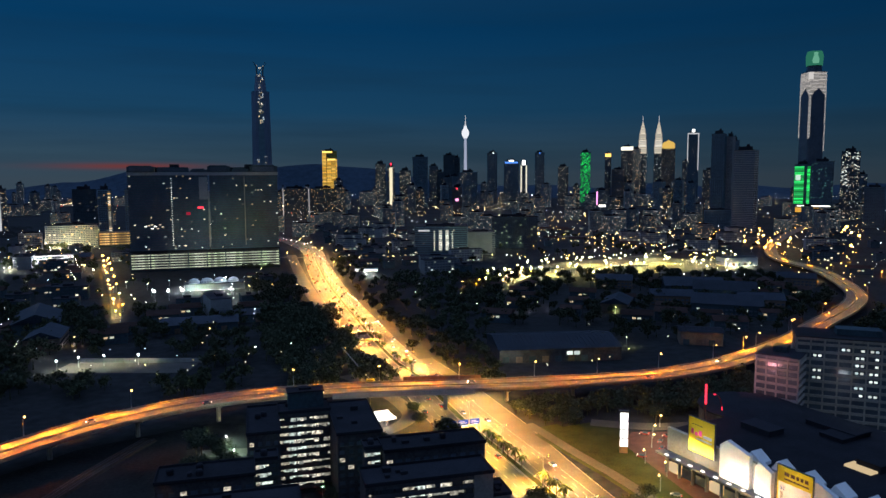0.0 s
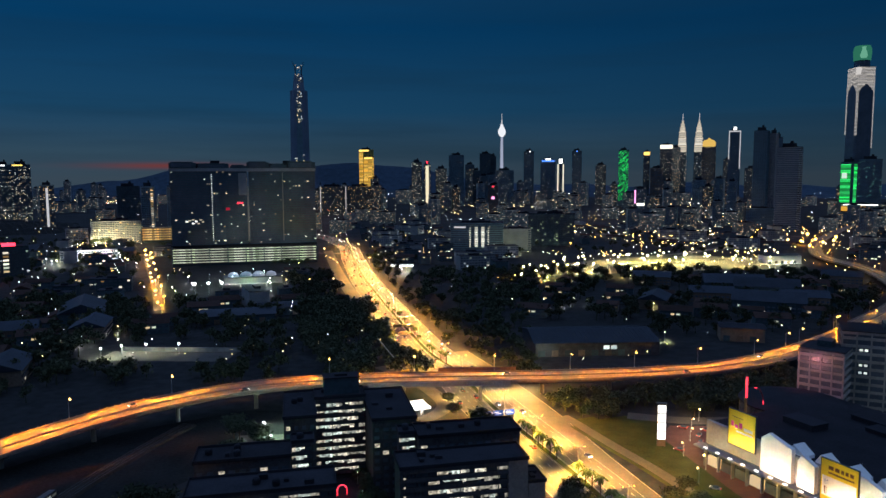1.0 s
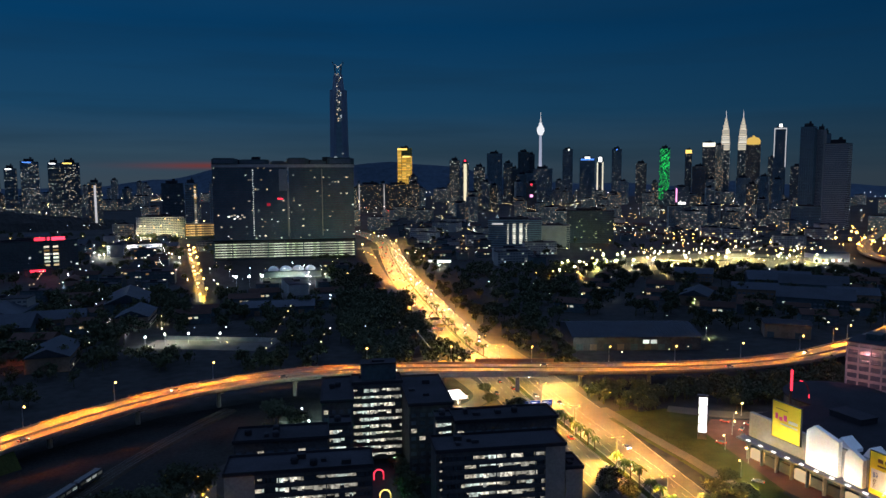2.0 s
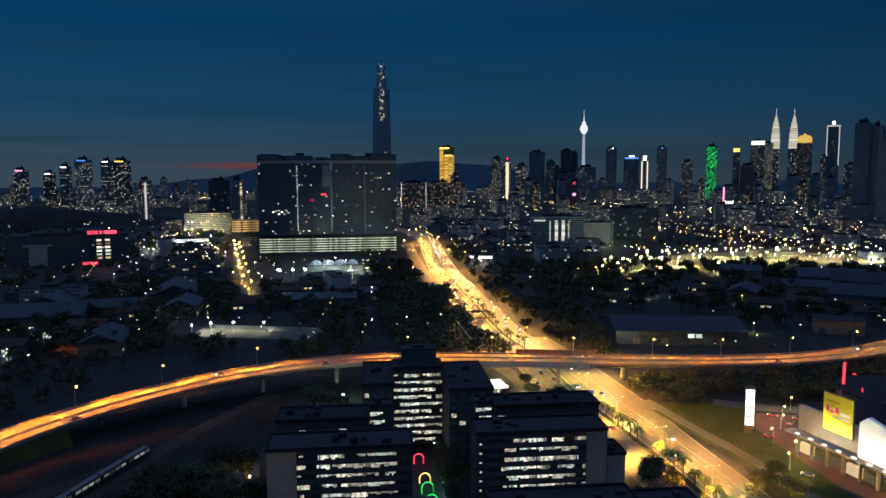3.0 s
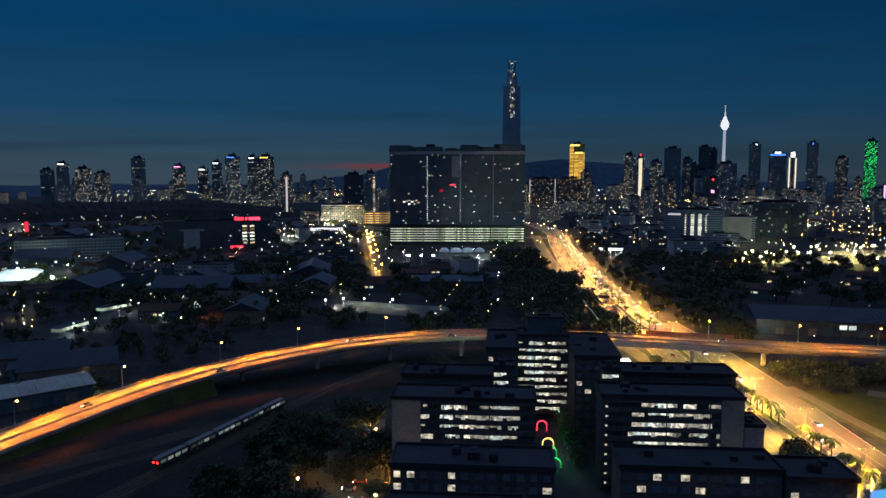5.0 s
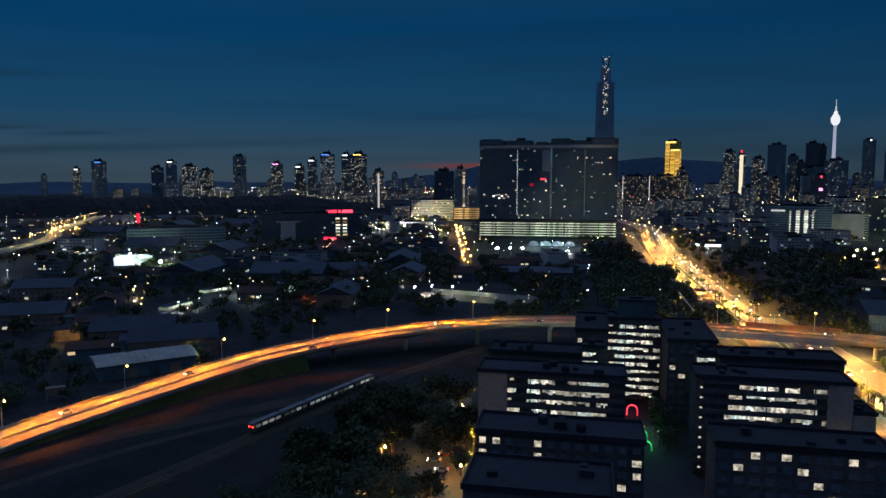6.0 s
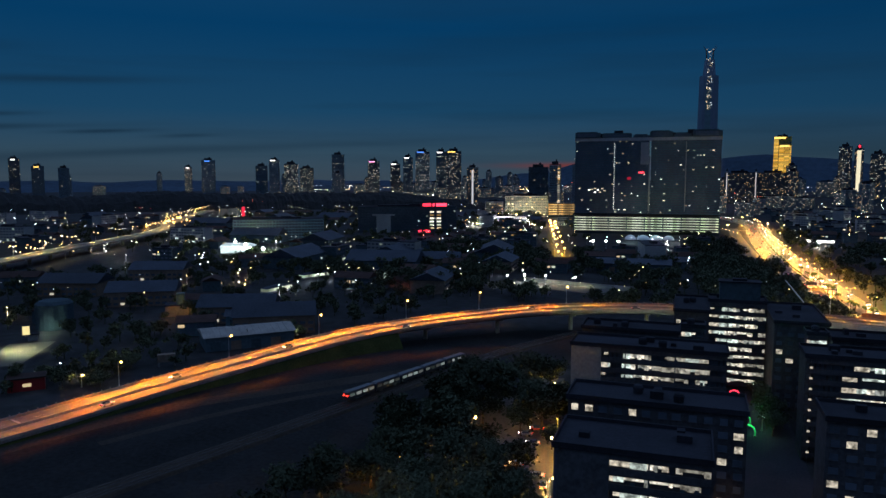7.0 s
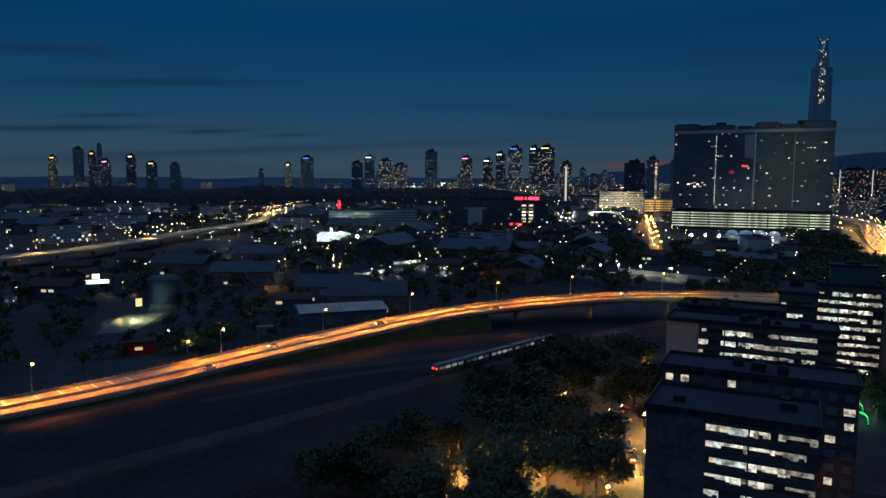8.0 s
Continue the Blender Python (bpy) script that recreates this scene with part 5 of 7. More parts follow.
# the twin slab with the parking podium
block = thing("condominium", -322, 968, 0, 17.5, "pair of dark high-rise slabs on a lit parking podium", "high-rise")
part("podium_core", Build().box(-96, 96, 2, 46, 0, 25), DIM, block)
for f in range(7):
    deck = part("parking_deck", Build().box(-97, 97, 0, 48, 2.2 + f * 3.5, 4.0 + f * 3.5), STAINED, block)
    strip = Build()
    for k in range(46):
        strip.box(-96 + k * 4.18, -96 + k * 4.18 + 3.9, 1.7, 1.98, 0.6 + f * 3.5, 2.1 + f * 3.5)
    if f > 0:
        tagged(part("deck_light", strip, DECKLIGHT, deck, "row of lit parking bays"), kind="stuff")
for k in range(9):
    part("podium_pier", Build().box(-97 + k * 24.1, -95.8 + k * 24.1, -0.2, 1.6, 0, 27), DIM, block)
part("podium_roof", Build().box(-97.5, 97.5, -0.5, 48.5, 27.01, 28), ROOFING, block)
for x0, w, seed, lit in ((-97, 101, 5, 0.055), (6, 91, 6, 0.035)):
    for pn, me in tower_meshes(w, 26, 104, 3.25, 4.2, lit, SLABWALL, WINDOWS, seed, piers=False):
        p = part("slab_" + pn, me, None, block)
        p.matrix_basis = pose(x0 + w / 2, 6, 28.0)
        if pn in ("lit_window", "floor_band"):
            tagged(p, kind="stuff")
for x0, w, h, b0 in ((-97, 34, 7, -1.2), (-60, 40, 5, 0), (-18, 22, 3, 0.4), (4, 30, 7.5, -1), (36, 22, 4, 0), (60, 37, 8, -1.2)):
    part("crown", Build().box(x0, x0 + w, 5.5 + b0, 24, 133.2, 133.2 + h).box(x0 + 2, x0 + w - 4, 7.5 + b0, 20, 133.2 + h, 134.6 + h), DIM, block, "stepped concrete crown")
    part("crown_opening", Build().box(x0 + 3, x0 + w - 5, 5.2 + b0, 5.49 + b0, 134.2, 132.2 + h), GLASS, block)
part("crown_band", Build().box(-97.5, 97.5, 5.2, 33, 128.6, 132.9), PALE, block, "pale band under the crown")
led = Build()
for k in range(30):
    led.box(-43.2, -42.3, 5.1, 5.7, 34 + k * 3.1, 35.2 + k * 3.1)
tagged(part("led_line", led, glowing("led_dots", ((0.8, 0.95, 1.0), (0.9, 1.0, 1.0)), 0.5, 1.6), block, "vertical dotted line of white lights"), kind="stuff")
part("joint_line", Build().box(51.3, 52.5, 5.4, 5.9, 32, 127), PALE, block, "pale vertical rib")
part("joint_line", Build().box(3.6, 5.6, 4.6, 5.3, 32, 108), PALE, block, "pale vertical rib")
part("screen_wall", Build().box(-7.5, 3.4, 4.4, 5.9, 96, 126), PALE, block, "pale blank wall panel")
part("red_sign", Build().box(-10, -2.5, 5.0, 5.6, 84, 86), RED_LED, block, "red glowing sign")
part("red_sign", Build().box(-25, -19.5, 5.2, 5.6, 75, 79), glowing("dim_red_sign", ((0.9, 0.03, 0.12), (1, 0.05, 0.1)), 0.25, 0.25), block, "dim red sign")
for k, (a, z) in enumerate(((-78, 60), (-74, 61), (-70, 62), (-66, 60), (-63, 57), (-60, 62), (-70, 57), (-57, 59))):
    part("bright_room", Build().box(a, a + 3.0, 5.3, 5.9, z, z + 1.4), WINDOWS if k % 3 else WHITE_LED, block)
for a in range(-60, 92, 9):
    x, y = -322 + a * math.cos(radians(17.5)) + 3 * math.sin(radians(17.5)), 968 + a * math.sin(radians(17.5)) - 3
    if a > 30:
        tree(x, y - 3, 3, 1.1)
lamp_light(-250, 985, 6, 8000, (0.85, 1.0, 0.45), 1.0, 165)
lamp_light(-275, 977, 6, 6000, (0.85, 1.0, 0.55), 1.0, 165)

# named towers of the skyline, from left to right
SHADE = "dark distant tower with scattered lit windows"
t = tower(-515, 3260, 66, 246, "gold tower glowing as if floodlit, with a bright crown", 0.0, YELLOW, seed=31, piers=False, d=40)
# the floodlit front, built of emitting panels instead of lit ones
gold = Build()
for z in range(66, 236, 8):
    gold.box(-33, -15, -0.9, -0.1, z, z + 7.2)
    if z < 204:
        gold.box(-13, 7, -1.2, -0.1, z, z + 7.2).box(8, 26, -1.2, -0.1, z, z + 7.2).box(27, 33, -0.6, -0.1, z, z + 7.2)
tagged(part("gold_face", gold, GOLD_LIGHT, t, "gold front that glows as if floodlit"), kind="stuff")
part("shadow_joint", Build().box(-15, -13.4, -1.6, -1.21, 60, 205), DARKMETAL, t)
crown_light(t, 44, 238, 246, YELLOW_LED, "glowing yellow crown", -1.4, -0.91, -33)
crown_light(t, 36, 205, 212, YELLOW_LED, "glowing yellow sign", -1.6, -1.21, -10)
for x, y, w, h, s in ((-468, 2253, 84, 92, 41), (-379, 2270, 88, 92, 42)):
    tower(x, y, w, h, "broad apartment slab full of lit windows", 0.22, DIM, WINDOWS_WARM, storey=3.2, bay=4.4, seed=s, d=24)
for x, y in ((-502, 2246), (-423, 2256), (-335, 2276)):
    q = tower(x, y - 4, 6, 96, "narrow lit stair tower of an apartment slab", 0.0, BLUEWALL, seed=int(-x), d=6)
    crown_light(q, 2.2, 8, 92, SOFT_WHITE, "pale lit stair window")
t = tower(-226, 2591, 37, 175, "apartment tower full of lit windows", 0.34, DIM, seed=43)
t = tower(-181, 2494, 24, 164, "apartment tower with a bright corner", 0.25, DIM, WINDOWS_WARM, seed=44)
crown_light(t, 11, 10, 160, glowing("bright_corner", ((1, 0.92, 0.65), (1, 0.9, 0.6)), 0.9, 0.9), "bright vertical corner strip")
crown_light(t, 5, 168, 175, RED_LED, "red roof beacon")
t = tower(-135, 2560, 40, 150, SHADE, 0.25, DIM, seed=45)
tower(-95, 2999, 64, 211, "broad dark tower without lights", 0.01, BLUEWALL, seed=46)
t = tower(-43, 3301, 42, 178, SHADE, 0.14, BLUEWALL, WINDOWS, seed=47)
tower(-12, 3150, 30, 150, SHADE, 0.05, DIM, seed=61)
tower(27, 3201, 50, 224, "dark tower under construction, unlit", 0.01, DIM, seed=48)
tower(62, 3230, 28, 214, "dark tower under construction, unlit", 0.0, DIM, seed=62)
t = tower(43, 2201, 31, 94, "tower with a glowing pink sign", 0.06, BROWN, seed=49)
crown_light(t, 9, 52, 60, PINK_LED, "glowing pink sign")
crown_light(t, 5, 88, 93, RED_LED, "red roof beacon")
tower(95, 2699, 70, 144, "tall grey slab with dim windows", 0.10, BLUEWALL, seed=50)
t = tower(226, 3293, 46, 236, SHADE, 0.05, BLUEWALL, seed=51)
crown_light(t, 6, 232, 238, WHITE_LED, "white roof light", x0=2)
t = tower(323, 3386, 70, 200, "tower with blue and white roof signs", 0.06, BLUEWALL, seed=52)
crown_light(t, 60, 190, 197, BLUE_LED, "blue glowing roof sign")
crown_light(t, 24, 198, 206, WHITE_LED, "white glowing roof sign", -0.9, -0.51)
t = tower(381, 3380, 30, 198, "tower outlined in bright light", 0.1, BLUEWALL, seed=53)
for x0 in (-15, 9):
    crown_light(t, 6, 40, 180, glowing("outline", ((1, 0.95, 0.75), (1, 0.93, 0.7)), 0.9, 0.9), "bright vertical outline", x0=x0)
crown_light(t, 16, 182, 204, WHITE_LED, "white glowing crown", x0=-8)
t = tower(441, 3271, 43, 236, SHADE, 0.08, BLUEWALL, seed=54)
crown_light(t, 5, 230, 238, BLUE_LED, "blue roof light")
tower(520, 3100, 44, 170, SHADE, 0.14, DIM, seed=63)
t = tower(585, 2944, 40, 226, "tower whose whole front is a green light pattern", 0.0, BLUEWALL, seed=55, piers=False)
r = random.Random(5)
led = Build()
for f in range(44):
    for i in range(9):
        if (f * 2 + i * 3) % 5 != 0 and r.random() < 0.72:
            led.box(-19 + i * 4.3, -19 + i * 4.3 + 3.4, -0.5, -0.17, 22 + f * 4.6, 25.2 + f * 4.6)
tagged(part("led_pattern", led, GREEN_LED, t, "green light pattern"), kind="stuff")
tower(566, 2700, 60, 60, "low block with a pink and white lit front", 0.3, BLUEWALL, WINDOWS, seed=64)
t = tower(600, 2690, 46, 74, "mall block with glowing white and pink signs", 0.1, BLUEWALL, seed=65)
crown_light(t, 5, 20, 70, PINK_LED, "pink glowing fin", x0=-22)
crown_light(t, 26, 12, 20, WHITE_LED, "white glowing sign")
t = tower(807, 3509, 30, 236, "tower with a golden glowing crown", 0.1, DIM, seed=56)
crown_light(t, 28, 222, 238, YELLOW_LED, "golden glowing crown", x0=-14)
tower(840, 3440, 60, 160, "dark block with a lit roof edge", 0.06, BROWN, seed=66)
t = tower(894, 3488, 56, 268, "broad tower with a wide glowing white crown", 0.22, DIM, WINDOWS, seed=57)
crown_light(t, 56, 252, 270, glowing("white_crown", ((1, 0.95, 0.78), (1, 0.95, 0.8)), 1.5, 1.5), "wide glowing white crown")
tower(960, 3560, 40, 262, SHADE, 0.35, BLUEWALL, WINDOWS_WARM, seed=67)
t = tower(1108, 3531, 64, 262, "tower with a golden domed roof", 0.12, BROWN, seed=58)
part("gold_roof", Build().disc_stack([(30, 262), (30, 284), (22, 294), (8, 298), (1, 306)], 16, (0, 22)), glowing("gold_dome", ((1, 0.62, 0.12), (1, 0.68, 0.2)), 0.75, 0.75), t, "golden lit dome")
tower(1180, 3450, 56, 200, SHADE, 0.25, DIM, seed=68)
t = tower(1052, 3023, 46, 306, "slim tower outlined in white light", 0.02, BLUEWALL, seed=59)
for x0 in (-23, 19):
    crown_light(t, 3.5, 190 if x0 < 0 else 150, 302, SOFT_WHITE, "white outline strip", x0=x0)
crown_light(t, 46, 301, 306, SOFT_WHITE, "white outline strip", -0.9, -0.51)
crown_light(t, 12, 309, 322, WHITE_LED, "white outline tip", x0=-6)
t = tower(1040, 2780, 60, 150, SHADE, 0.12, DIM, seed=69)
crown_light(t, 44, 132, 141, WHITE_LED, "wide white roof sign", x0=10)
tower(679, 1776, 30, 228, "tall dark slab tower with pale vertical ribs", 0.0, BLUEWALL, seed=70, d=30, storey=3.4, bay=5, off=-12)
tower(713, 1790, 16, 222, "pale narrow slab beside a dark tower", 0.0, PALE, seed=71, d=30, bay=3.2, off=-12)
tower(752, 1855, 24, 216, "dark slab tower, unlit", 0.0, BLUEWALL, seed=72)
tower(676, 1612, 46, 182, "dark tower of pale horizontal bands", 0.0, PALE, seed=73, storey=4.0, piers=False, off=-14)
tower(655, 1700, 60, 44, "pale low wing at the foot of dark towers", 0.04, BLUEWALL, seed=74)

# the tower with a lit crown and a dark slab behind the condominium: still being built
m118 = thing("spire_tower", -755, 3000, 0, 14, "very tall dark faceted tower, unfinished, with crane lights", "skyscraper")
oct8 = [(40, -22), (40, 22), (22, 40), (-22, 40), (-40, 22), (-40, -22), (-22, -40), (22, -40)]
part("shaft", Build().prism([(x * 1.04, y * 1.04) for x, y in oct8], 0, 480, 0.86), TOWERGLASS, m118)
part("upper_shaft", Build().prism([(x * 0.62, y * 0.62) for x, y in oct8], 480, 545, 0.75), TOWERGLASS, m118)
part("facet", Build().prism([(-12, -44.5), (12, -44.5), (20, -36), (-20, -36)], 0, 475, 0.80), BLUEWALL, m118)
for q in range(4):
    a, b = 16 * math.cos(q * math.pi / 2 + 0.7), 16 * math.sin(q * math.pi / 2 + 0.7)
    part("crane_mast", Build().bar((a, b, 540), (a * 1.2, b * 1.2, 585), 1.6).bar((a * 1.2, b * 1.2, 580), (a * 2.1, b * 1.6, 600), 0.9), DARKMETAL, m118)
led, r = Build(), random.Random(8)
for k in range(46):
    x0, z = r.choice((-7, -3, 2, 8)) + r.uniform(-2, 2), r.uniform(345, 478)
    led.box(x0, x0 + 3, -44.6 * (1 - 0.14 * z / 480), -30, z, z + r.uniform(2, 4.5))
for k in range(22):
    x0, z = r.uniform(-14, 12), r.uniform(486, 590)
    led.box(x0, x0 + r.uniform(2, 4), -29, -24, z, z + r.uniform(2, 4))
for k in range(12):
    led.box(-24 + r.uniform(-1, 44), -20 + r.uniform(0, 30), -40, -38, 190 + k * 3, 192 + k * 3)
tagged(part("work_light", led, glowing("work_lights", (PALEROOM, COOLROOM, WARMROOM), 0.1, 1.5, 2.0), m118, "scattered work lights"), kind="stuff")

# the communications tower; its floodlighting is put in as emission of the surfaces
kl = thing("communications_tower", 124, 3969, 0, 0, "slender white communications tower glowing as if floodlit, with a round head", "tower")
part("shaft", Build().disc_stack([(13, 0), (10, 100), (8, 200), (6.5, 340)], 16), glowing("shaft_flood_glow", ((0.62, 0.70, 1.0), (0.75, 0.8, 1.0)), 0.5, 0.5), kl, "white shaft that glows as if floodlit")
part("head", Build().disc_stack([(9, 340), (19, 356), (21, 366), (19, 378), (14, 388), (9, 396), (7, 408)], 16), glowing("head_flood_glow", ((0.85, 0.9, 1.0), (1, 1, 1)), 0.95, 0.95), kl, "round head that glows as if floodlit")
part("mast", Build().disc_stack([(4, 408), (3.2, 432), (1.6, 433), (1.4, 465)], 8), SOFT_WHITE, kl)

# the twin towers; tiers and spires emit in place of floodlights
for x, y in ((1137, 4097), (1226, 4090)):
    tw = thing("twin_tower", x, y, 0, 0, "tall stepped tower glowing as if floodlit white, with a spire", "skyscraper", "the twin towers")
    rings = ((24, 0, 255), (23.5, 258, 298), (21.5, 301, 336), (18.5, 338, 368), (14.5, 370, 394), (10, 396, 414), (5.5, 415, 430))
    part("shaft", Build().disc_stack([(24, 0), (24, 255)], 16), DIM, tw)
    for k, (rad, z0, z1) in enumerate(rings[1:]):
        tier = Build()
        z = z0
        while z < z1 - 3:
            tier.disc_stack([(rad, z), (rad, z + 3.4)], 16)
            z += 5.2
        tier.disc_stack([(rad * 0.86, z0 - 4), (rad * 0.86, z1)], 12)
        tagged(part("tier", tier, glowing("tier_flood_glow", ((1.0, 0.90, 0.70), (1.0, 0.95, 0.85), (0.8, 0.7, 0.55)), 0.35, 1.0) if k == 0 and x < 1200 else bpy.data.materials["tier_flood_glow"], tw, "tier of steel bands glowing as if floodlit"), kind="stuff")
    rooms, r = Build(), random.Random(int(x))
    for k in range(90):
        q, z = r.uniform(math.pi * 1.1, math.pi * 1.9), r.uniform(60, 255)
        rooms.box(24 * math.cos(q) - 1.5, 24 * math.cos(q) + 1.5, 24 * math.sin(q) - 0.6, 24 * math.sin(q) + 0.6, z, z + 3)
    tagged(part("lit_window", rooms, WINDOWS, tw), kind="stuff")
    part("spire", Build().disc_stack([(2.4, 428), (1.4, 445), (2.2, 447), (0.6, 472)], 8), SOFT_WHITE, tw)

# the tall tower with the green crown
ex = thing("crowned_tower", 1090, 2132, 0, 4, "very tall dark tower with white light strips and green crown", "skyscraper")
HS = 25.5
part("shaft", Build().prism([(HS, -HS + 4), (HS, HS - 4), (HS - 4, HS), (-HS + 4, HS), (-HS, HS - 4), (-HS, -HS + 4), (-HS + 4, -HS), (HS - 4, -HS)], 0, 427, 0.97), GLASS, ex)
part("neck", Build().disc_stack([(21, 427.1), (20, 445)], 20), GLASS, ex)
part("crown", Build().disc_stack([(22, 445.1), (23, 458), (23.5, 474), (20, 486)], 24), glowing("green_crown", ((0.05, 0.34, 0.22), (0.07, 0.40, 0.25)), 0.42, 0.42), ex, "green glowing glass crown")
part("crown_core", Build().disc_stack([(9, 450), (11, 458), (7, 482)], 12, (-6, -15)), glowing("green_core", ((0.25, 0.75, 0.5), (0.3, 0.8, 0.55)), 0.5, 0.5), ex)
strips = Build()
for z in range(198, 426, 4):
    e = HS * (1 - 0.03 * z / 427) + 0.06
    # edge strips widen into pointed arches towards the top of each face
    grow = max(0.0, (z - 352) / 26)
    for low, side, away in ((232, -1, 0), (198, 1, 0), (232, -1, 1), (238, 1, 1)):
        if z < low:
            continue
        w = min(e, (5.0 if side * (1 if away == 0 else -1) < 0 else 3.0) + 22 * min(grow, 1.0) ** 1.6)
        c0, c1 = (side * e, side * (e - w)) if side < 0 else (side * (e - w), side * e)
        c0, c1 = min(c0, c1), max(c0, c1)
        if away == 0:
            strips.box(c0, c1, -e - 0.5, -e, z, z + 2.5)
        else:
            strips.box(-e - 0.5, -e, c0, c1, z, z + 2.5)
tagged(part("facade_light", strips, glowing("facade_strips", ((1.0, 0.92, 0.84), (0.95, 0.9, 0.87)), 0.30, 0.60), ex, "white facade light strips"), kind="stuff")
part("roof_screen", Build().box(-HS * 0.97 - 0.7, -HS * 0.97 + 9, -HS * 0.97 - 0.7, -HS * 0.97 + 9, 404, 424), glowing("roof_screens", ((1, 0.95, 0.92), (1, 0.95, 0.92)), 0.62, 0.62), ex, "bright corner panel")
pod = tower(1048, 2088, 44, 158, "podium tower with a bright green light front", 0.0, BLUEWALL, seed=80, off=0, piers=False, name="podium_tower")
led = Build()
for f in range(26):
    led.box(-21, 4, -0.5, -0.17, 44 + f * 4.2, 47.2 + f * 4.2)
    led.box(12, 20, -0.5, -0.17, 44 + f * 4.2, 47.2 + f * 4.2)
tagged(part("led_pattern", led, GREEN_LED, pod, "rows of green light"), kind="stuff")
crown_light(pod, 13, 112, 128, glowing("pale_screen", ((0.75, 1.0, 0.85), (0.8, 1, 0.9)), 0.8, 0.8), "pale bright screen", -0.9, -0.51, -18)
p2 = tower(1092, 2062, 58, 165, "teal glass tower with dim lit floors", 0.10, BLUEWALL, glowing("teal_rooms", ((0.2, 0.8, 0.7), (0.3, 0.9, 0.8)), 0.05, 0.4), seed=81, piers=False, bay=6)
hall = tower(1062, 2050, 90, 40, "low hall glowing golden at the tower's foot", 0.35, BLUEWALL, WINDOWS_WARM, seed=82, d=30)
crown_light(hall, 60, 8, 34, GOLD_LIGHT, "golden lit front", x0=-45)
crown_light(hall, 84, 37, 40, WHITE_LED, "white roof edge light", -0.9, -0.51, -40)
t = tower(1137, 2001, 46, 192, "tower with bright irregular window bands", 0.30, DIM, WINDOWS, seed=83)
led, r = Build(), random.Random(4)
for k in range(70):
    a, z = r.uniform(-22, 18), r.uniform(95, 190)
    if a < -6 or z > 140:
        led.box(a, a + 4, -0.5, -0.17, z, z + 2.6)
tagged(part("screen_light", led, glowing("band_lights", ((0.85, 1.0, 0.9), (0.9, 1, 0.95)), 0.3, 1.0), t, "bright irregular light bands"), kind="stuff")
tower(1035, 1713, 44, 96, "dark unlit tower beside the lit ones", 0.0, BLUEWALL, seed=84)
tower(1180, 1830, 60, 150, "dark unlit tower beside the lit ones", 0.01, DIM, seed=85)

# towers along the left horizon
for x, y, w, h, lit, mat, hi in ((-3292, 1183, 34, 148, 0.25, DIM, YELLOW_LED), (-3350, 1312, 44, 188, 0.05, BLUEWALL, None), (-3237, 1326, 33, 168, 0.15, DIM, YELLOW_LED), (-3318, 1392, 22, 206, 0.02, BLUEWALL, None), (-3033, 1294, 44, 130, 0.15, DIM, PINK_LED), (-3084, 1426, 40, 155, 0.1, DIM, WHITE_LED), (-3049, 1501, 46, 126, 0.05, BLUEWALL, YELLOW_LED), (-2652, 1399, 37, 114, 0.02, BLUEWALL, None), (-2663, 1945, 30, 124, 0.35, DIM, WHITE_LED), (-2613, 2012, 58, 154, 0.12, BLUEWALL, BLUE_LED)):
    t = tower(x, y, w, h, SHADE, lit, mat, seed=int(-x))
    if hi:
        crown_light(t, w * 0.4, h - 6, h - 1.5, hi, "glowing roof sign", x0=-w * 0.3)
for x, y, w, h, lit, mat, hi in ((-2245, 1987, 47, 126, 0.04, BLUEWALL, None), (-2211, 2025, 42, 149, 0.06, BLUEWALL, WHITE_LED), (-1876, 1797, 48, 126, 0.42, DIM, None), (-1909, 1906, 50, 113, 0.30, DIM, None), (-1894, 2060, 48, 166, 0.04, BLUEWALL, None), (-1599, 1920, 40, 134, 0.22, DIM, PINK_LED), (-1479, 1888, 32, 124, 0.25, DIM, WHITE_LED), (-1385, 1834, 31, 142, 0.12, BLUEWALL, WHITE_LED), (-1377, 1902, 46, 162, 0.28, BLUEWALL, BLUE_LED), (-1242, 1814, 31, 156, 0.08, BLUEWALL, WHITE_LED), (-1183, 1794, 45, 156, 0.30, DIM, YELLOW_LED)):
    t = tower(x, y, w, h, SHADE, lit, mat, seed=int(-x), dense_rows=0.12)
    if hi:
        crown_light(t, w * 0.5, h - 3, h + 0.4, hi, "glowing roof sign", x0=-w * 0.4)
t = tower(-1003, 1612, 30, 104, "apartment tower with a bright corner strip", 0.3, DIM, WINDOWS_WARM, seed=90)
crown_light(t, 5, 8, 98, SOFT_WHITE, "bright stair strip")
tower(-762, 1518, 46, 102, "dark broad tower, hardly lit", 0.03, DIM, seed=91)
for x, y in ((-640, 1352), (-598, 1372)):
    t = tower(x, y, 24, 104, "apartment tower with a warm lit corner", 0.06, BLUEWALL, WINDOWS_WARM, seed=int(-x))
    led = Build()
    for f in range(27):
        led.box(5, 9.5, -0.5, -0.17, 8 + f * 3.5, 10.0 + f * 3.5)
    tagged(part("corner_light", led, WINDOWS_WARM, t, "column of warm lit balconies"), kind="stuff")

# ---- filler towers: a few kinds, many copies ----
rng2 = random.Random(21)
KINDS = []
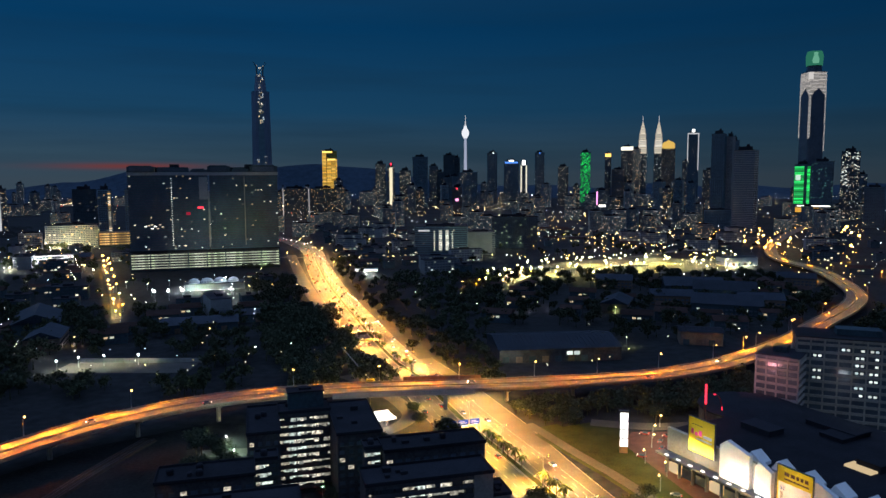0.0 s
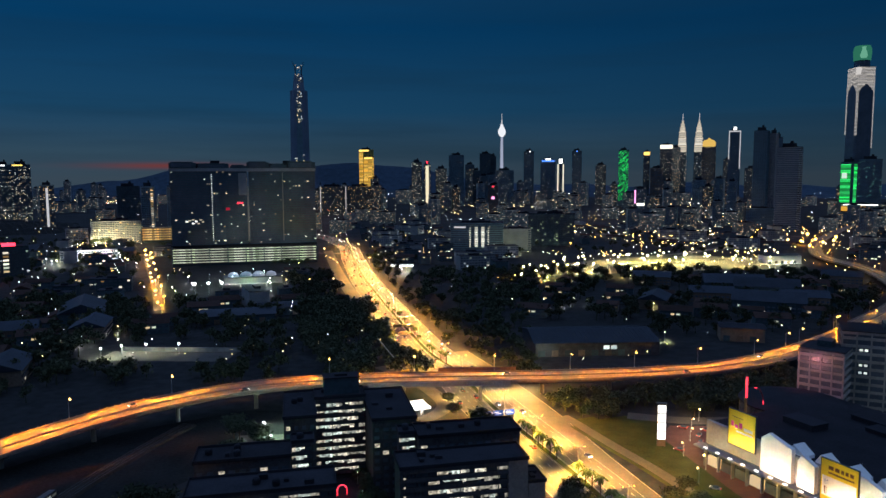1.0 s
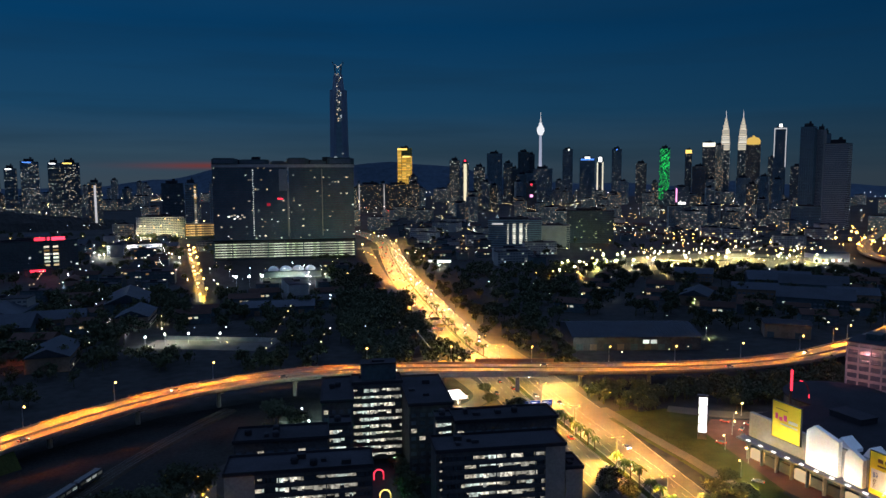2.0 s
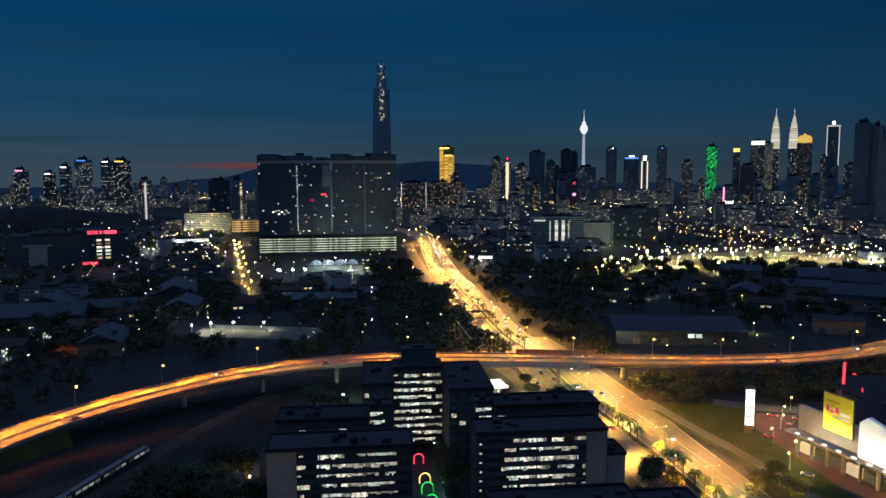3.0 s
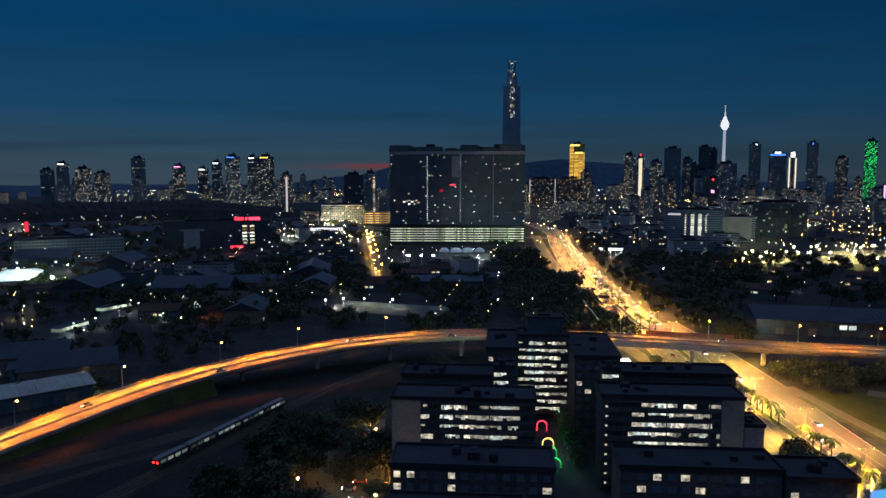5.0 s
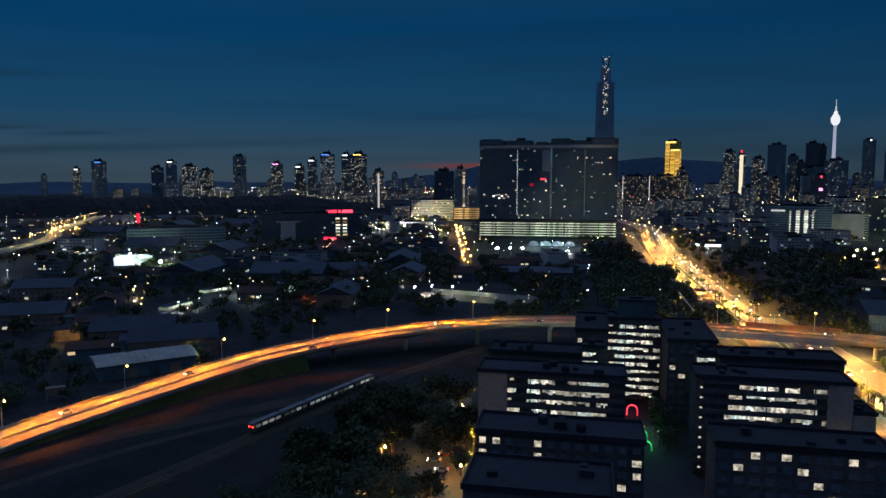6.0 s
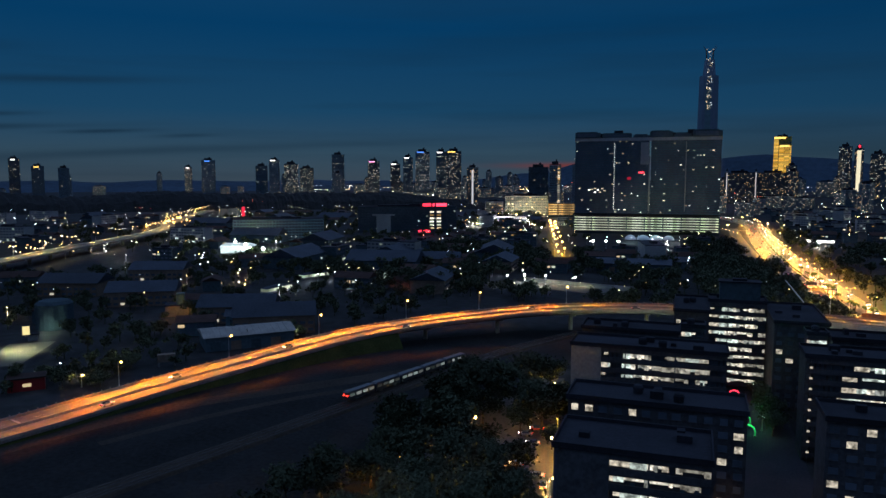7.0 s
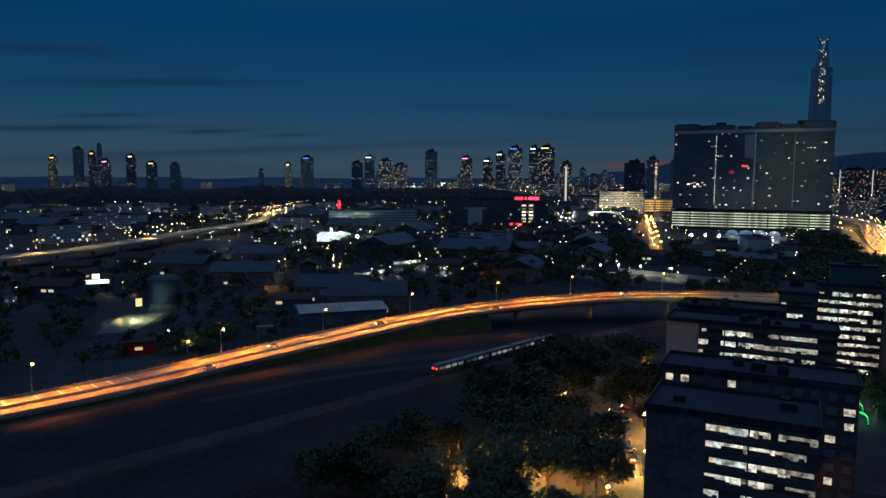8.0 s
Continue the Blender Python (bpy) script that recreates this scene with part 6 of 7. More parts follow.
for k, (w, d, h, lit, wall, win) in enumerate(((30, 24, 70, 0.2, BLUEWALL, WINDOWS), (44, 20, 56, 0.26, BLUEWALL, WINDOWS_WARM), (26, 26, 100, 0.12, BLUEWALL, WINDOWS), (60, 18, 46, 0.28, BLUEWALL, WINDOWS), (34, 28, 120, 0.04, BLUEWALL, WINDOWS), (22, 20, 84, 0.3, DIM, WINDOWS_WARM), (50, 30, 36, 0.2, BLUEWALL, WINDOWS_WARM), (38, 24, 130, 0.02, BLUEWALL, WINDOWS))):
    KINDS.append((w, tower_meshes(w, d, h, 3.4, 4.2, lit, wall, win, 200 + k)))


def filler(n, az0, az1, d0, d1, kinds, lo=0.8, hi=1.2):
    for k in range(n):
        a, dist = radians(rng2.uniform(az0, az1)), rng2.uniform(d0, d1)
        x, y = -math.sin(a) * dist, math.cos(a) * dist
        if math.hypot(x + 755, y - 3000) < 120:
            continue
        w, me = KINDS[rng2.choice(kinds)]
        ob = raise_tower("tower", x, y, facing(x, y, rng2.uniform(-30, 30)), me, "distant city tower with scattered lit rooms", "tower block", "towers of the skyline")
        s = rng2.uniform(lo, hi)
        ob.scale = (s, s, s * rng2.uniform(0.85, 1.2))


filler(70, -20, 12, 2250, 3600, (0, 1, 2, 3, 5, 6, 4), 0.8, 1.25)
filler(26, -36, -20, 1900, 3300, (0, 1, 2, 3, 5, 6), 0.7, 1.1)
filler(60, 12, 44, 2450, 3900, (0, 1, 3, 5, 6, 2), 0.6, 1.0)
filler(16, 44, 76, 2900, 4000, (0, 1, 3, 2), 0.6, 0.9)
filler(44, -30, 14, 1500, 2250, (1, 3, 6, 0), 0.55, 0.85)
filler(10, 16, 30, 1700, 2400, (1, 3, 6), 0.4, 0.6)

# ---- low buildings ----
def low_meshes(seed, w, d, h, pitched, wall, roof, lit, win):
    r = random.Random(seed)
    walls = Build().box(-w / 2, w / 2, 0, d, 0, h)
    n, k = max(1, int(h / 3.4)), max(2, int(w / 4))
    rooms, panes, top = Build(), Build(), Build()
    for f in range(n):
        for i in range(k):
            a, b = -w / 2 + i * w / k + 0.7, -w / 2 + (i + 1) * w / k - 0.7
            z = f * 3.4 + 1.1
            (rooms if r.random() < lit else panes).box(a, b, -0.1, -0.004, z, z + 1.5)
    if pitched:
        e = 0.8
        m = len(top.v)
        hr2 = h + min(w, d) * 0.22
        top.v += [(-w / 2 - e, -e, h), (w / 2 + e, -e, h), (w / 2 + e, d + e, h), (-w / 2 - e, d + e, h), (-w / 2 - e, d / 2, hr2), (w / 2 + e, d / 2, hr2)]
        top.f += [(m, m + 1, m + 5, m + 4), (m + 2, m + 3, m + 4, m + 5), (m + 1, m + 2, m + 5), (m + 3, m, m + 4), (m, m + 3, m + 2, m + 1)]
    else:
        top.box(-w / 2 - 0.3, w / 2 + 0.3, -0.3, d + 0.3, h + 0.001, h + 0.5)
        top.box(-w * 0.2, w * 0.1, d * 0.3, d * 0.6, h + 0.5, h + 2.6)
    out = [("wall", walls.mesh("wall", wall)), ("roof", top.mesh("roof", roof))]
    if panes.v:
        out.append(("window", panes.mesh("window", GLASS)))
    if rooms.v:
        out.append(("lit_window", rooms.mesh("lit_window", win)))
    return out


LOW = [low_meshes(1, 26, 16, 8, True, DIM, TILE, 0.10, WINDOWS_WARM), low_meshes(2, 40, 24, 9, True, BROWN, SHEET, 0.07, WINDOWS), low_meshes(3, 22, 14, 11, False, DIM, ROOFING, 0.2, WINDOWS), low_meshes(4, 34, 16, 14, False, DIM, ROOFING, 0.16, WINDOWS_WARM), low_meshes(5, 60, 34, 10, True, DIM, SHEET, 0.05, WINDOWS), low_meshes(6, 18, 12, 7, True, DIM, TILE, 0.14, WINDOWS_WARM), low_meshes(7, 48, 18, 18, False, PALE, ROOFING, 0.14, WINDOWS)]


def line_gap(line, x, y):
    return min((p.x - x) ** 2 + (p.y - y) ** 2 for p in line) ** 0.5


KEEP_OUT = [(-322, 968, 125), (64, 515, 75), (80, 1190, 120), (250, 990, 190), (-208, 464, 60), (-270, 770, 70), (-614, 810, 95), (-570, 475, 55), (60, 830, 40), (150, 900, 70), (-366, 350, 25), (-390, 412, 25), (-100, 924, 30), (-600, 1307, 40), (184, 380, 70), (640, 1680, 90), (-170, 560, 60)]


def low_house(x, y, k, turn, label=None, group="low buildings of the city"):
    ob = thing("building", x, y, 0, turn, label or "low city building with a few lit windows", "building", group)
    for pn, me in LOW[k]:
        p = part(pn, me, None, ob)
        if pn in ("window", "lit_window"):
            tagged(p, kind="stuff")
    return ob


def quarter(n, az0, az1, d0, d1, kinds, base_turn):
    placed = []
    for k in range(n * 3):
        if len(placed) >= n:
            break
        a, dist = radians(rng2.uniform(az0, az1)), math.sqrt(rng2.uniform(d0 * d0, d1 * d1))
        x, y = -math.sin(a) * dist, math.cos(a) * dist
        if any(math.hypot(x - u, y - v) < q + 15 for u, v, q in KEEP_OUT) or any(math.hypot(x - u, y - v) < 30 for u, v in placed):
            continue
        if abs(x + 402 + (y - 852) * 0.497) < 30 and 560 < y < 1100:
            continue
        if line_gap(MEDIAN, x, y) < 46 or line_gap(FLY, x, y) < 40 or line_gap(EXPRESS, x, y) < 40:
            continue
        placed.append((x, y))
        low_house(x, y, rng2.choice(kinds), base_turn + rng2.choice((0, 0, 90)) + rng2.uniform(-8, 8))


quarter(88, 17, 74, 640, 1500, (0, 1, 2, 3, 4, 5, 6), 20)
quarter(15, 46, 74, 350, 640, (0, 5, 1), 40)
quarter(22, 22, 46, 480, 680, (0, 1, 5, 4), 20)
quarter(60, -30, 10, 1180, 1700, (2, 3, 6, 0), -10)
quarter(34, -31, -4, 600, 900, (0, 1, 4, 5), -15)
quarter(40, -6, 12, 900, 1300, (2, 3, 0, 6), 12)
quarter(30, 13, 34, 620, 900, (0, 5, 2, 3), 18)
quarter(20, -38, -26, 560, 1500, (0, 2, 3), -25)

# ---- named buildings of the middle distance ----
def shed(name, label, x, y, turn, w, d, h, wall=DIM, roof=SHEET, lit=()):
    ob = thing(name, x, y, 0, turn, label, "warehouse")
    part("wall", Build().box(0, w, 0, d, 0, h), wall, ob)
    top, e, m, hr3 = Build(), 1.0, 0, h + d * 0.09
    top.v += [(-e, -e, h + 0.004), (w + e, -e, h + 0.004), (w + e, d + e, h + 0.004), (-e, d + e, h + 0.004), (-e, d / 2, hr3), (w + e, d / 2, hr3)]
    top.f += [(m, m + 1, m + 5, m + 4), (m + 2, m + 3, m + 4, m + 5), (m + 1, m + 2, m + 5), (m + 3, m, m + 4), (m, m + 3, m + 2, m + 1)]
    rp = part("roof", top, roof, ob, "long ribbed sheet roof")
    ribs = Build()
    for k in range(int(w / 3)):
        for y0, z0, y1, z1 in ((-e, h + 0.03, d / 2, hr3 + 0.03), (d / 2, hr3 + 0.03, d + e, h + 0.03)):
            ribs.bar((k * 3 + 1, y0, z0), (k * 3 + 1, y1, z1), 0.12, None, 4)
    tagged(part("roof_rib", ribs, roof, rp), kind="stuff")
    for a, b, z0, z1, mat in lit:
        part("lit_window", Build().box(a, b, -0.14, -0.01, z0, z1), mat, ob)
    for k in range(int(w / 9)):
        part("door", Build().box(2 + k * 9, 6.5 + k * 9, -0.1, -0.005, 0.05, 4.2), BROWN if k % 2 else DIM, ob)
    return ob


shed("warehouse", "long dark warehouse with a sheet roof and lit gable", 38, 468, 6, 84, 52, 9, STAINED, SHEET, ((46, 50, 4.5, 7.0, OFFICE_LIGHT), (51, 55, 4.5, 7.0, OFFICE_LIGHT)))
lamp_light(44, 462, 7, 2000, (0.95, 1.0, 0.85), 0.5, 0)
shed("warehouse", "smaller brown warehouse by the flyover", 176, 520, -12, 30, 20, 10, BROWN, ROOFING)
shed("warehouse", "dark warehouse roof beside the avenue", -226, 560, 18, 60, 34, 7, DIM, SHEET)
shed("warehouse", "dark warehouse roof behind trees", -190, 600, 18, 44, 30, 7, DIM, SHEET)
shed("warehouse", "wide shed with a faintly lit blue wall", -298, 238, 46, 34, 30, 6, BLUEWALL, SHEET)
shed("warehouse", "long low shed behind the flyover", -262, 198, 60, 40, 22, 6.5, DIM, CONCRETE)
lamp_light(-283, 244, 5, 9000, (0.35, 0.6, 1.0), 0.6, 0)
lamp_light(-268, 246, 5, 1200, (0.7, 1.0, 0.5), 0.6)
# convention hall with lit vertical strips
hall = tower(-3, 1130, 84, 46, "dark glass hall with bright vertical light strips", 0.02, BLUEWALL, seed=301, d=60, piers=False, name="hall", category="hall", off=-2)
STRIP = glowing("strip_light", ((0.90, 1.0, 0.85), (1.0, 0.98, 0.85)), 0.35, 0.9)
for a, w2, h2 in ((-12, 2.2, 1.8), (-3.5, 5, 2.9), (7, 5, 3.3), (17, 2.2, 1.8)):
    led = Build()
    for f in range(9):
        led.box(a, a + w2, -0.6, -0.17, 9 + f * 3.6, 9 + h2 + f * 3.6)
    tagged(part("light_strip", led, STRIP, hall, "vertical strip of lit windows"), kind="stuff")
part("sign", Build().box(-36, -18, -0.9, -0.5, 39, 41.5), SOFT_WHITE, hall, "white glowing sign")
box = tower(61, 1146, 46, 36, "pale lit cube-shaped hall", 0.0, PALE, seed=302, d=40, name="hall", category="hall", piers=False)
part("lit_wall", Build().box(-23, 18, -0.5, -0.16, 3, 35), PALE, box, "softly lit cream wall")
# unseen lights added in front to brighten the cream wall
for a in (-15, 0, 15):
    lamp_light(61 + a - 1, 1112, 8, 8000, (0.95, 1.0, 0.62), 1.0, 0)
# and two more, greenish, added for the slab behind
for a in (-24, 8):
    lamp_light(126 + a - 3, 1222, 8, 4000, (0.75, 1.0, 0.6), 1.0, 0)
back = tower(126, 1250, 80, 55, "greenish lit slab behind the halls", 0.10, DIM, glowing("green_rooms", ((0.6, 0.9, 0.5), (0.7, 0.9, 0.6)), 0.05, 0.5), seed=303, d=26, name="hall", category="hall")
low_house(-60, 1190, 6, 10)
# red-lettered building and neighbours
red = tower(-614, 812, 140, 36, "long dark office block with a red roof sign", 0.03, DIM, seed=304, d=26, name="office_building", category="office building", off=0)
part("red_sign", Build().box(22, 34, -0.6, -0.2, 37.2, 41.4).box(36, 39, -0.6, -0.2, 37.2, 41.4).box(41, 56, -0.6, -0.2, 37.2, 41.4), RED_LED, red, "red glowing roof sign")
for a in (32, 42):
    led = Build()
    for f in range(6):
        led.box(a, a + 6, -0.5, -0.17, 5 + f * 4.6, 7.4 + f * 4.6)
    tagged(part("lit_stair", led, WINDOWS_WARM, red, "warm lit stair windows"), kind="stuff")
part("portal", Build().box(-44, -24, -2.5, -0.2, 0, 24).box(-50, -18, -3.0, -0.2, 24, 26), PALE, red, "pale entrance portal")
tower(-666, 616, 110, 26, "wide dark office block", 0.03, BLUEWALL, seed=305, d=30, name="office_building", category="office building")
for x, y, w, h, lit, lab in ((-668, 1279, 84, 42, 0.12, "cream apartment slab lit by floodlights"), (-571, 1013, 76, 15, 0.3, "long pale two-storey row with lit rooms"), (-470, 1075, 60, 14, 0.5, "pale shop row lit yellow"), (-720, 1240, 36, 30, 0.3, "pale apartment block, partly lit")):
    tower(x, y, w, h, lab, lit, PALE, WINDOWS_WARM, seed=int(-x) + 5, d=18, name="building", category="building", storey=3.3)
for a in range(-3, 4):
    lamp_light(-668 + a * 12, 1258, 8, 42000, (1.0, 0.80, 0.42), 1.0, 0)
for a in (-30, 0, 30):
    lamp_light(-571 + a, 996 + a * 0.5, 9, 70000, (0.95, 0.98, 1.0), 1.0, 0)
# market hall with white domes under floodlights
dome = thing("domed_hall", -258, 792, 0, 18, "low hall with white domed roof lights under floodlights", "hall")
part("wall", Build().box(-30, 34, 0, 22, 0, 7), PALE, dome)
part("roof", Build().box(-31, 35, -1, 23, 7.01, 7.6), SHEET, dome)
for a, b, q in ((-20, 8, 6), (-6, 9, 7), (8, 10, 7), (22, 9, 6)):
    part("roof_dome", Build().disc_stack([(q, 7.61), (q * 0.92, 9.6), (q * 0.66, 11.4), (q * 0.25, 12.4)], 14, (a, b)), WHITE, dome)
for x, y in ((-291, 712), (-279, 718), (-266, 721)):
    fl2 = street_lamp(x, y, 0, 11, -90, "floodlight mast with a dazzling white head", "floodlight masts", BULB_COOL, 1.0, False, 3.0)
    lamp_light(x, y + 1, 12, 200000, (0.92, 1.0, 0.95), 0.8, 75, (x + 20, 792, 8))
lamp_light(-244, 778, 9, 110000, (0.95, 1.0, 0.9), 1.0)
lamp_light(-262, 776, 10, 80000, (0.95, 1.0, 0.9), 1.0)
lamp_light(-226, 782, 9, 110000, (0.95, 1.0, 0.9), 1.0)
# walled yard with bright lamps
yard = thing("yard_wall", -246, 474, 0, 0, "long pale boundary wall in lamp light", "wall")
for k in range(20):
    part("wall_panel", Build().box(k * 4.2, k * 4.2 + 4.0, 0, 0.3, 0, 3.0), PALE, yard)
    part("post", Build().box(k * 4.2 - 0.19, k * 4.2 - 0.01, -0.1, 0.4, 0, 3.3), CONCRETE, yard)
tagged(part("yard_floor", Build().box(-252, -165, 448, 473, 0.03, 0.12), ASPHALT), "paved yard behind the flyover", "pavement", kind="structure")
for x, y, w in ((-250, 452, 40000), (-241, 462, 34000), (-226, 466, 18000), (-204, 468, 9000)):
    street_lamp(x, y, 0, 7, -60, "yard lamp with a bright white head", "yard lamps", BULB_COOL, 1.0, False, 1.5)
    lamp_light(x + 0.8, y - 1, 6.6, w, (1.0, 0.95, 0.72), 0.5)
# floodlit sports ground far left
pitch = thing("sports_hall", -590, 488, 0, 45, "white roofed sports hall under floodlights", "hall")
part("wall", Build().box(-17, 17, 0, 14, 0, 7), WHITE, pitch)
part("roof", Build().prism([(-18, -1), (18, -1), (18, 15), (-18, 15)], 7.01, 9.4, 0.7, (0, 7)), WHITE, pitch)
for x, y, w in ((-568, 468, 70000), (-540, 457, 90000), (-494, 438, 70000)):
    street_lamp(x, y, 0, 14, -60, "floodlight mast with a dazzling white head", "floodlight masts", BULB_COOL, 1.2, False, 3.0)
    lamp_light(x, y, 13.5, w, (0.85, 1.0, 0.95), 1.0, 120, (-588, 486, 4))
# bushes under small lamps behind the flyover's foot
for x, y, c, w in ((-262, 150, COOL, 2500), (-270, 162, GREENISH, 3000), (-256, 138, WARM, 2500), (-280, 142, COOL, 2000), (-256, 226, GREENISH, 6000), (-249, 238, GREENISH, 5000)):
    street_lamp(x, y, 0, 4.6, 40, "low garden lamp among bushes", "garden lamps", BULB_COOL if c == COOL else BULB_WARM, 0.6, False, 0.7)
    lamp_light(x, y, 4.6, w, c, 0.3, 0)
    for k in range(3):
        tree(x + rng.uniform(-7, 7), y + rng.uniform(-7, 7), 3, rng.uniform(0.7, 1.1), 0, "leafy bush tree lit green by a lamp")
# tank with a lit side, small lit signs
tank = thing("storage_tank", -372, 188, 0, 0, "round steel storage tank lit from below", "tank")
part("shell", Build().disc_stack([(9, 0), (9, 13), (7, 14.5), (1, 15.2)], 24), DIM, tank)
lamp_light(-360, 178, 2, 1800, (0.75, 1.0, 0.85), 0.6, 0)
sign = thing("lit_sign", -432, 176, 0, 66, "small building with a white glowing sign", "sign")
part("wall", Build().box(-8, 8, 0.3, 8, 0, 7), DIM, sign)
part("sign_face", Build().box(-7, 7, -0.2, 0.29, 5.2, 7.4).box(-2, 2, -0.2, 0.29, 8, 11), WHITE_LED, sign)
part("roof", Build().box(-8.4, 8.4, 0.3, 8.4, 7.01, 7.5), ROOFING, sign)
booth = thing("gate_booth", -350, 166, 0, 62, "gate booth with a yellow lit sign panel", "booth")
part("wall", Build().box(-2, 2, 0, 3, 0, 3), PALE, booth)
part("roof", Build().box(-3, 3, -1, 4, 3.01, 3.4), ROOFING, booth)
part("panel", Build().box(-4, -1.0, -1.3, -1.05, 3.42, 7.5), glowing("yellow_panel", ((1, 0.8, 0.35), (1, 0.82, 0.4)), 1.0, 1.0), booth)
lamp_light(-334, 152, 6, 26000, (0.95, 0.95, 0.5), 0.5)
tagged(part("gate_yard", Build().face((-352, 156, 0.04), (-318, 128, 0.04), (-308, 140, 0.04), (-340, 172, 0.04)), ASPHALT), "paved gate yard under a lamp", "pavement", kind="structure")
orange = thing("building", -346, 240, 0, 50, "small building with an orange lit porch", "building")
part("wall", Build().box(-4, 10, 0, 10, 0, 6.2), BROWN, orange)
part("tower_wall", Build().box(2, 6.5, 1, 6, 6.71, 13), DIM, orange)
part("roof", Build().box(-4.4, 10.4, -0.4, 10.4, 6.21, 6.7), ROOFING, orange)
lamp_light(-339, 234, 5, 3000, (1.0, 0.55, 0.18), 0.5, 0)
rh = thing("building", -268, 124, 0, 62, "small red-painted hut beside the flyover", "building")
part("wall", Build().box(-6, 6, 0, 7, 0, 4.6), CARRED, rh)
part("roof", Build().box(-6.5, 6.5, -0.6, 7.6, 4.61, 5.0), TILE, rh)
part("window", Build().box(-1.2, 1.6, -0.1, -0.005, 1.6, 2.8), WINDOWS_WARM, rh)
rb = thing("roof_tank", -256, 174, 0, 55, "orange-red box tank on legs beside the flyover", "tank")
part("box", Build().box(-3.5, 3.5, -1.5, 1.5, 2.2, 5.2), BROWN, rb)
for a in (-3, 3):
    part("leg", Build().box(a - 0.2, a + 0.2, -0.2, 0.2, 0, 2.19), STEEL, rb)
th = thing("building", -305, 398, 0, 35, "tiled house lit red by a lamp", "house")
part("wall", Build().box(-9, 9, 0, 10, 0, 5), BROWN, th)
part("roof", Build().prism([(-10, -1), (10, -1), (10, 11), (-10, 11)], 5.01, 8.2, 0.35, (0, 5)), TILE, th)
lamp_light(-300, 390, 7, 6500, (1.0, 0.22, 0.10), 0.6)
gh = thing("building", -345, 425, 0, 35, "small workshop with a green-white lit front", "workshop")
part("wall", Build().box(-8, 8, 0, 9, 0, 6), PALE, gh)
part("roof", Build().box(-8.6, 8.6, -0.8, 9.6, 6.01, 6.4), SHEET, gh)
part("door", Build().box(-6, -2, -0.1, -0.005, 0.1, 4.6).box(1, 6, -0.1, -0.005, 0.1, 4.6), glowing("workshop_light", ((0.75, 1.0, 0.8), (0.8, 1, 0.85)), 0.35, 0.7), gh)
lamp_light(-338, 418, 5, 2600, (0.8, 1, 0.85), 0.5)
rd = thing("sign_building", -560, 778, 0, 36, "shop with a red glowing front sign", "shop")
part("wall", Build().box(-14, 14, 0, 10, 0, 8), DIM, rd)
part("roof", Build().box(-14.5, 14.5, -0.5, 10.5, 8.01, 8.6), ROOFING, rd)
part("red_sign", Build().box(-8, 8, -0.4, -0.01, 4.8, 7.6), RED_LED, rd)
lamp_light(-556, 770, 5, 7000, (1, 0.1, 0.1), 0.8, 0)
cyl = thing("lit_mast", -1010, 850, 0, 0, "slim red glowing advertising tower", "sign")
part("panel", Build().box(-2, 2, -2, 2, 4, 26), glowing("red_column", ((1, 0.03, 0.08), (1, 0.05, 0.1)), 0.9, 0.9), cyl)
part("base", Build().box(-4, 4, -4, 4, 0, 3.99), DIM, cyl)
# long glasshouses with rows of lit panes
for x, y, turn in ((-364, 337, 97), (-391, 400, 85)):
    g3 = thing("glasshouse", x, y, 0, turn, "long low glasshouse with greenish lit panes", "glasshouse", "glasshouses")
    part("plinth", Build().box(-13, 13, 0, 6, 0, 1.2), PALE, g3)
    part("roof", Build().prism([(-13.4, -0.4), (13.4, -0.4), (13.4, 6.4), (-13.4, 6.4)], 3.21, 4.6, 0.3, (0, 3)), SHEET, g3)
    for k in range(12):
        part("pane", Build().box(-12.8 + k * 2.14, -10.9 + k * 2.14, 0.02, 5.98, 1.21, 3.2), glowing("glasshouse_light", ((0.75, 1.0, 0.72), (0.9, 1.0, 0.8)), 0.05, 1.6, 1.6, by_island=False) if "glasshouse_light" not in bpy.data.materials else bpy.data.materials["glasshouse_light"], g3)
# open parking floors lit orange beside the tower pair
org = thing("parking_building", -600, 1307, 0, 24, "four-storey parking building with orange lit floors", "parking building")
part("core", Build().box(-29, 29, 2, 24, 0, 27), DIM, org)
for f in range(6):
    part("floor_edge", Build().box(-30, 30, 0, 26, 2.6 + f * 4.6, 4.4 + f * 4.6), BROWN, org)
    if f:
        strip = Build()
        for k in range(14):
            strip.box(-29 + k * 4.15, -25.2 + k * 4.15, 1.6, 1.98, 0.0 + f * 4.6 - 0.1, 2.4 + f * 4.6)
        tagged(part("floor_light", strip, glowing("orange_floor_light", ((1.0, 0.50, 0.14), (1.0, 0.62, 0.24)), 0.15, 0.9) if f == 1 else bpy.data.materials["orange_floor_light"], org, "row of orange lit bays"), kind="stuff")
# bright canopy among the low houses
can = thing("canopy", -100, 924, 0, 2, "flat canopy with a glowing white underside", "canopy")
part("roof", Build().box(-15, 15, -4, 4, 5.2, 5.8), WHITE, can)
part("light_panel", Build().box(-14.5, 14.5, -4.2, -4.01, 3.4, 5.6), WHITE_LED, can, "glowing white front")
for a in (-12, 0, 12):
    part("post", Build().box(a - 0.2, a + 0.2, -0.2, 0.2, 0, 5.19), STEEL, can)
lamp_light(-100, 917, 5, 40000, (0.9, 0.98, 1.0), 0.6, 160)
# crane that leans over the avenue's trees
cr2 = thing("crane", -44, 420, 0, 0, "slender lattice crane boom leaning behind the flyover", "crane")
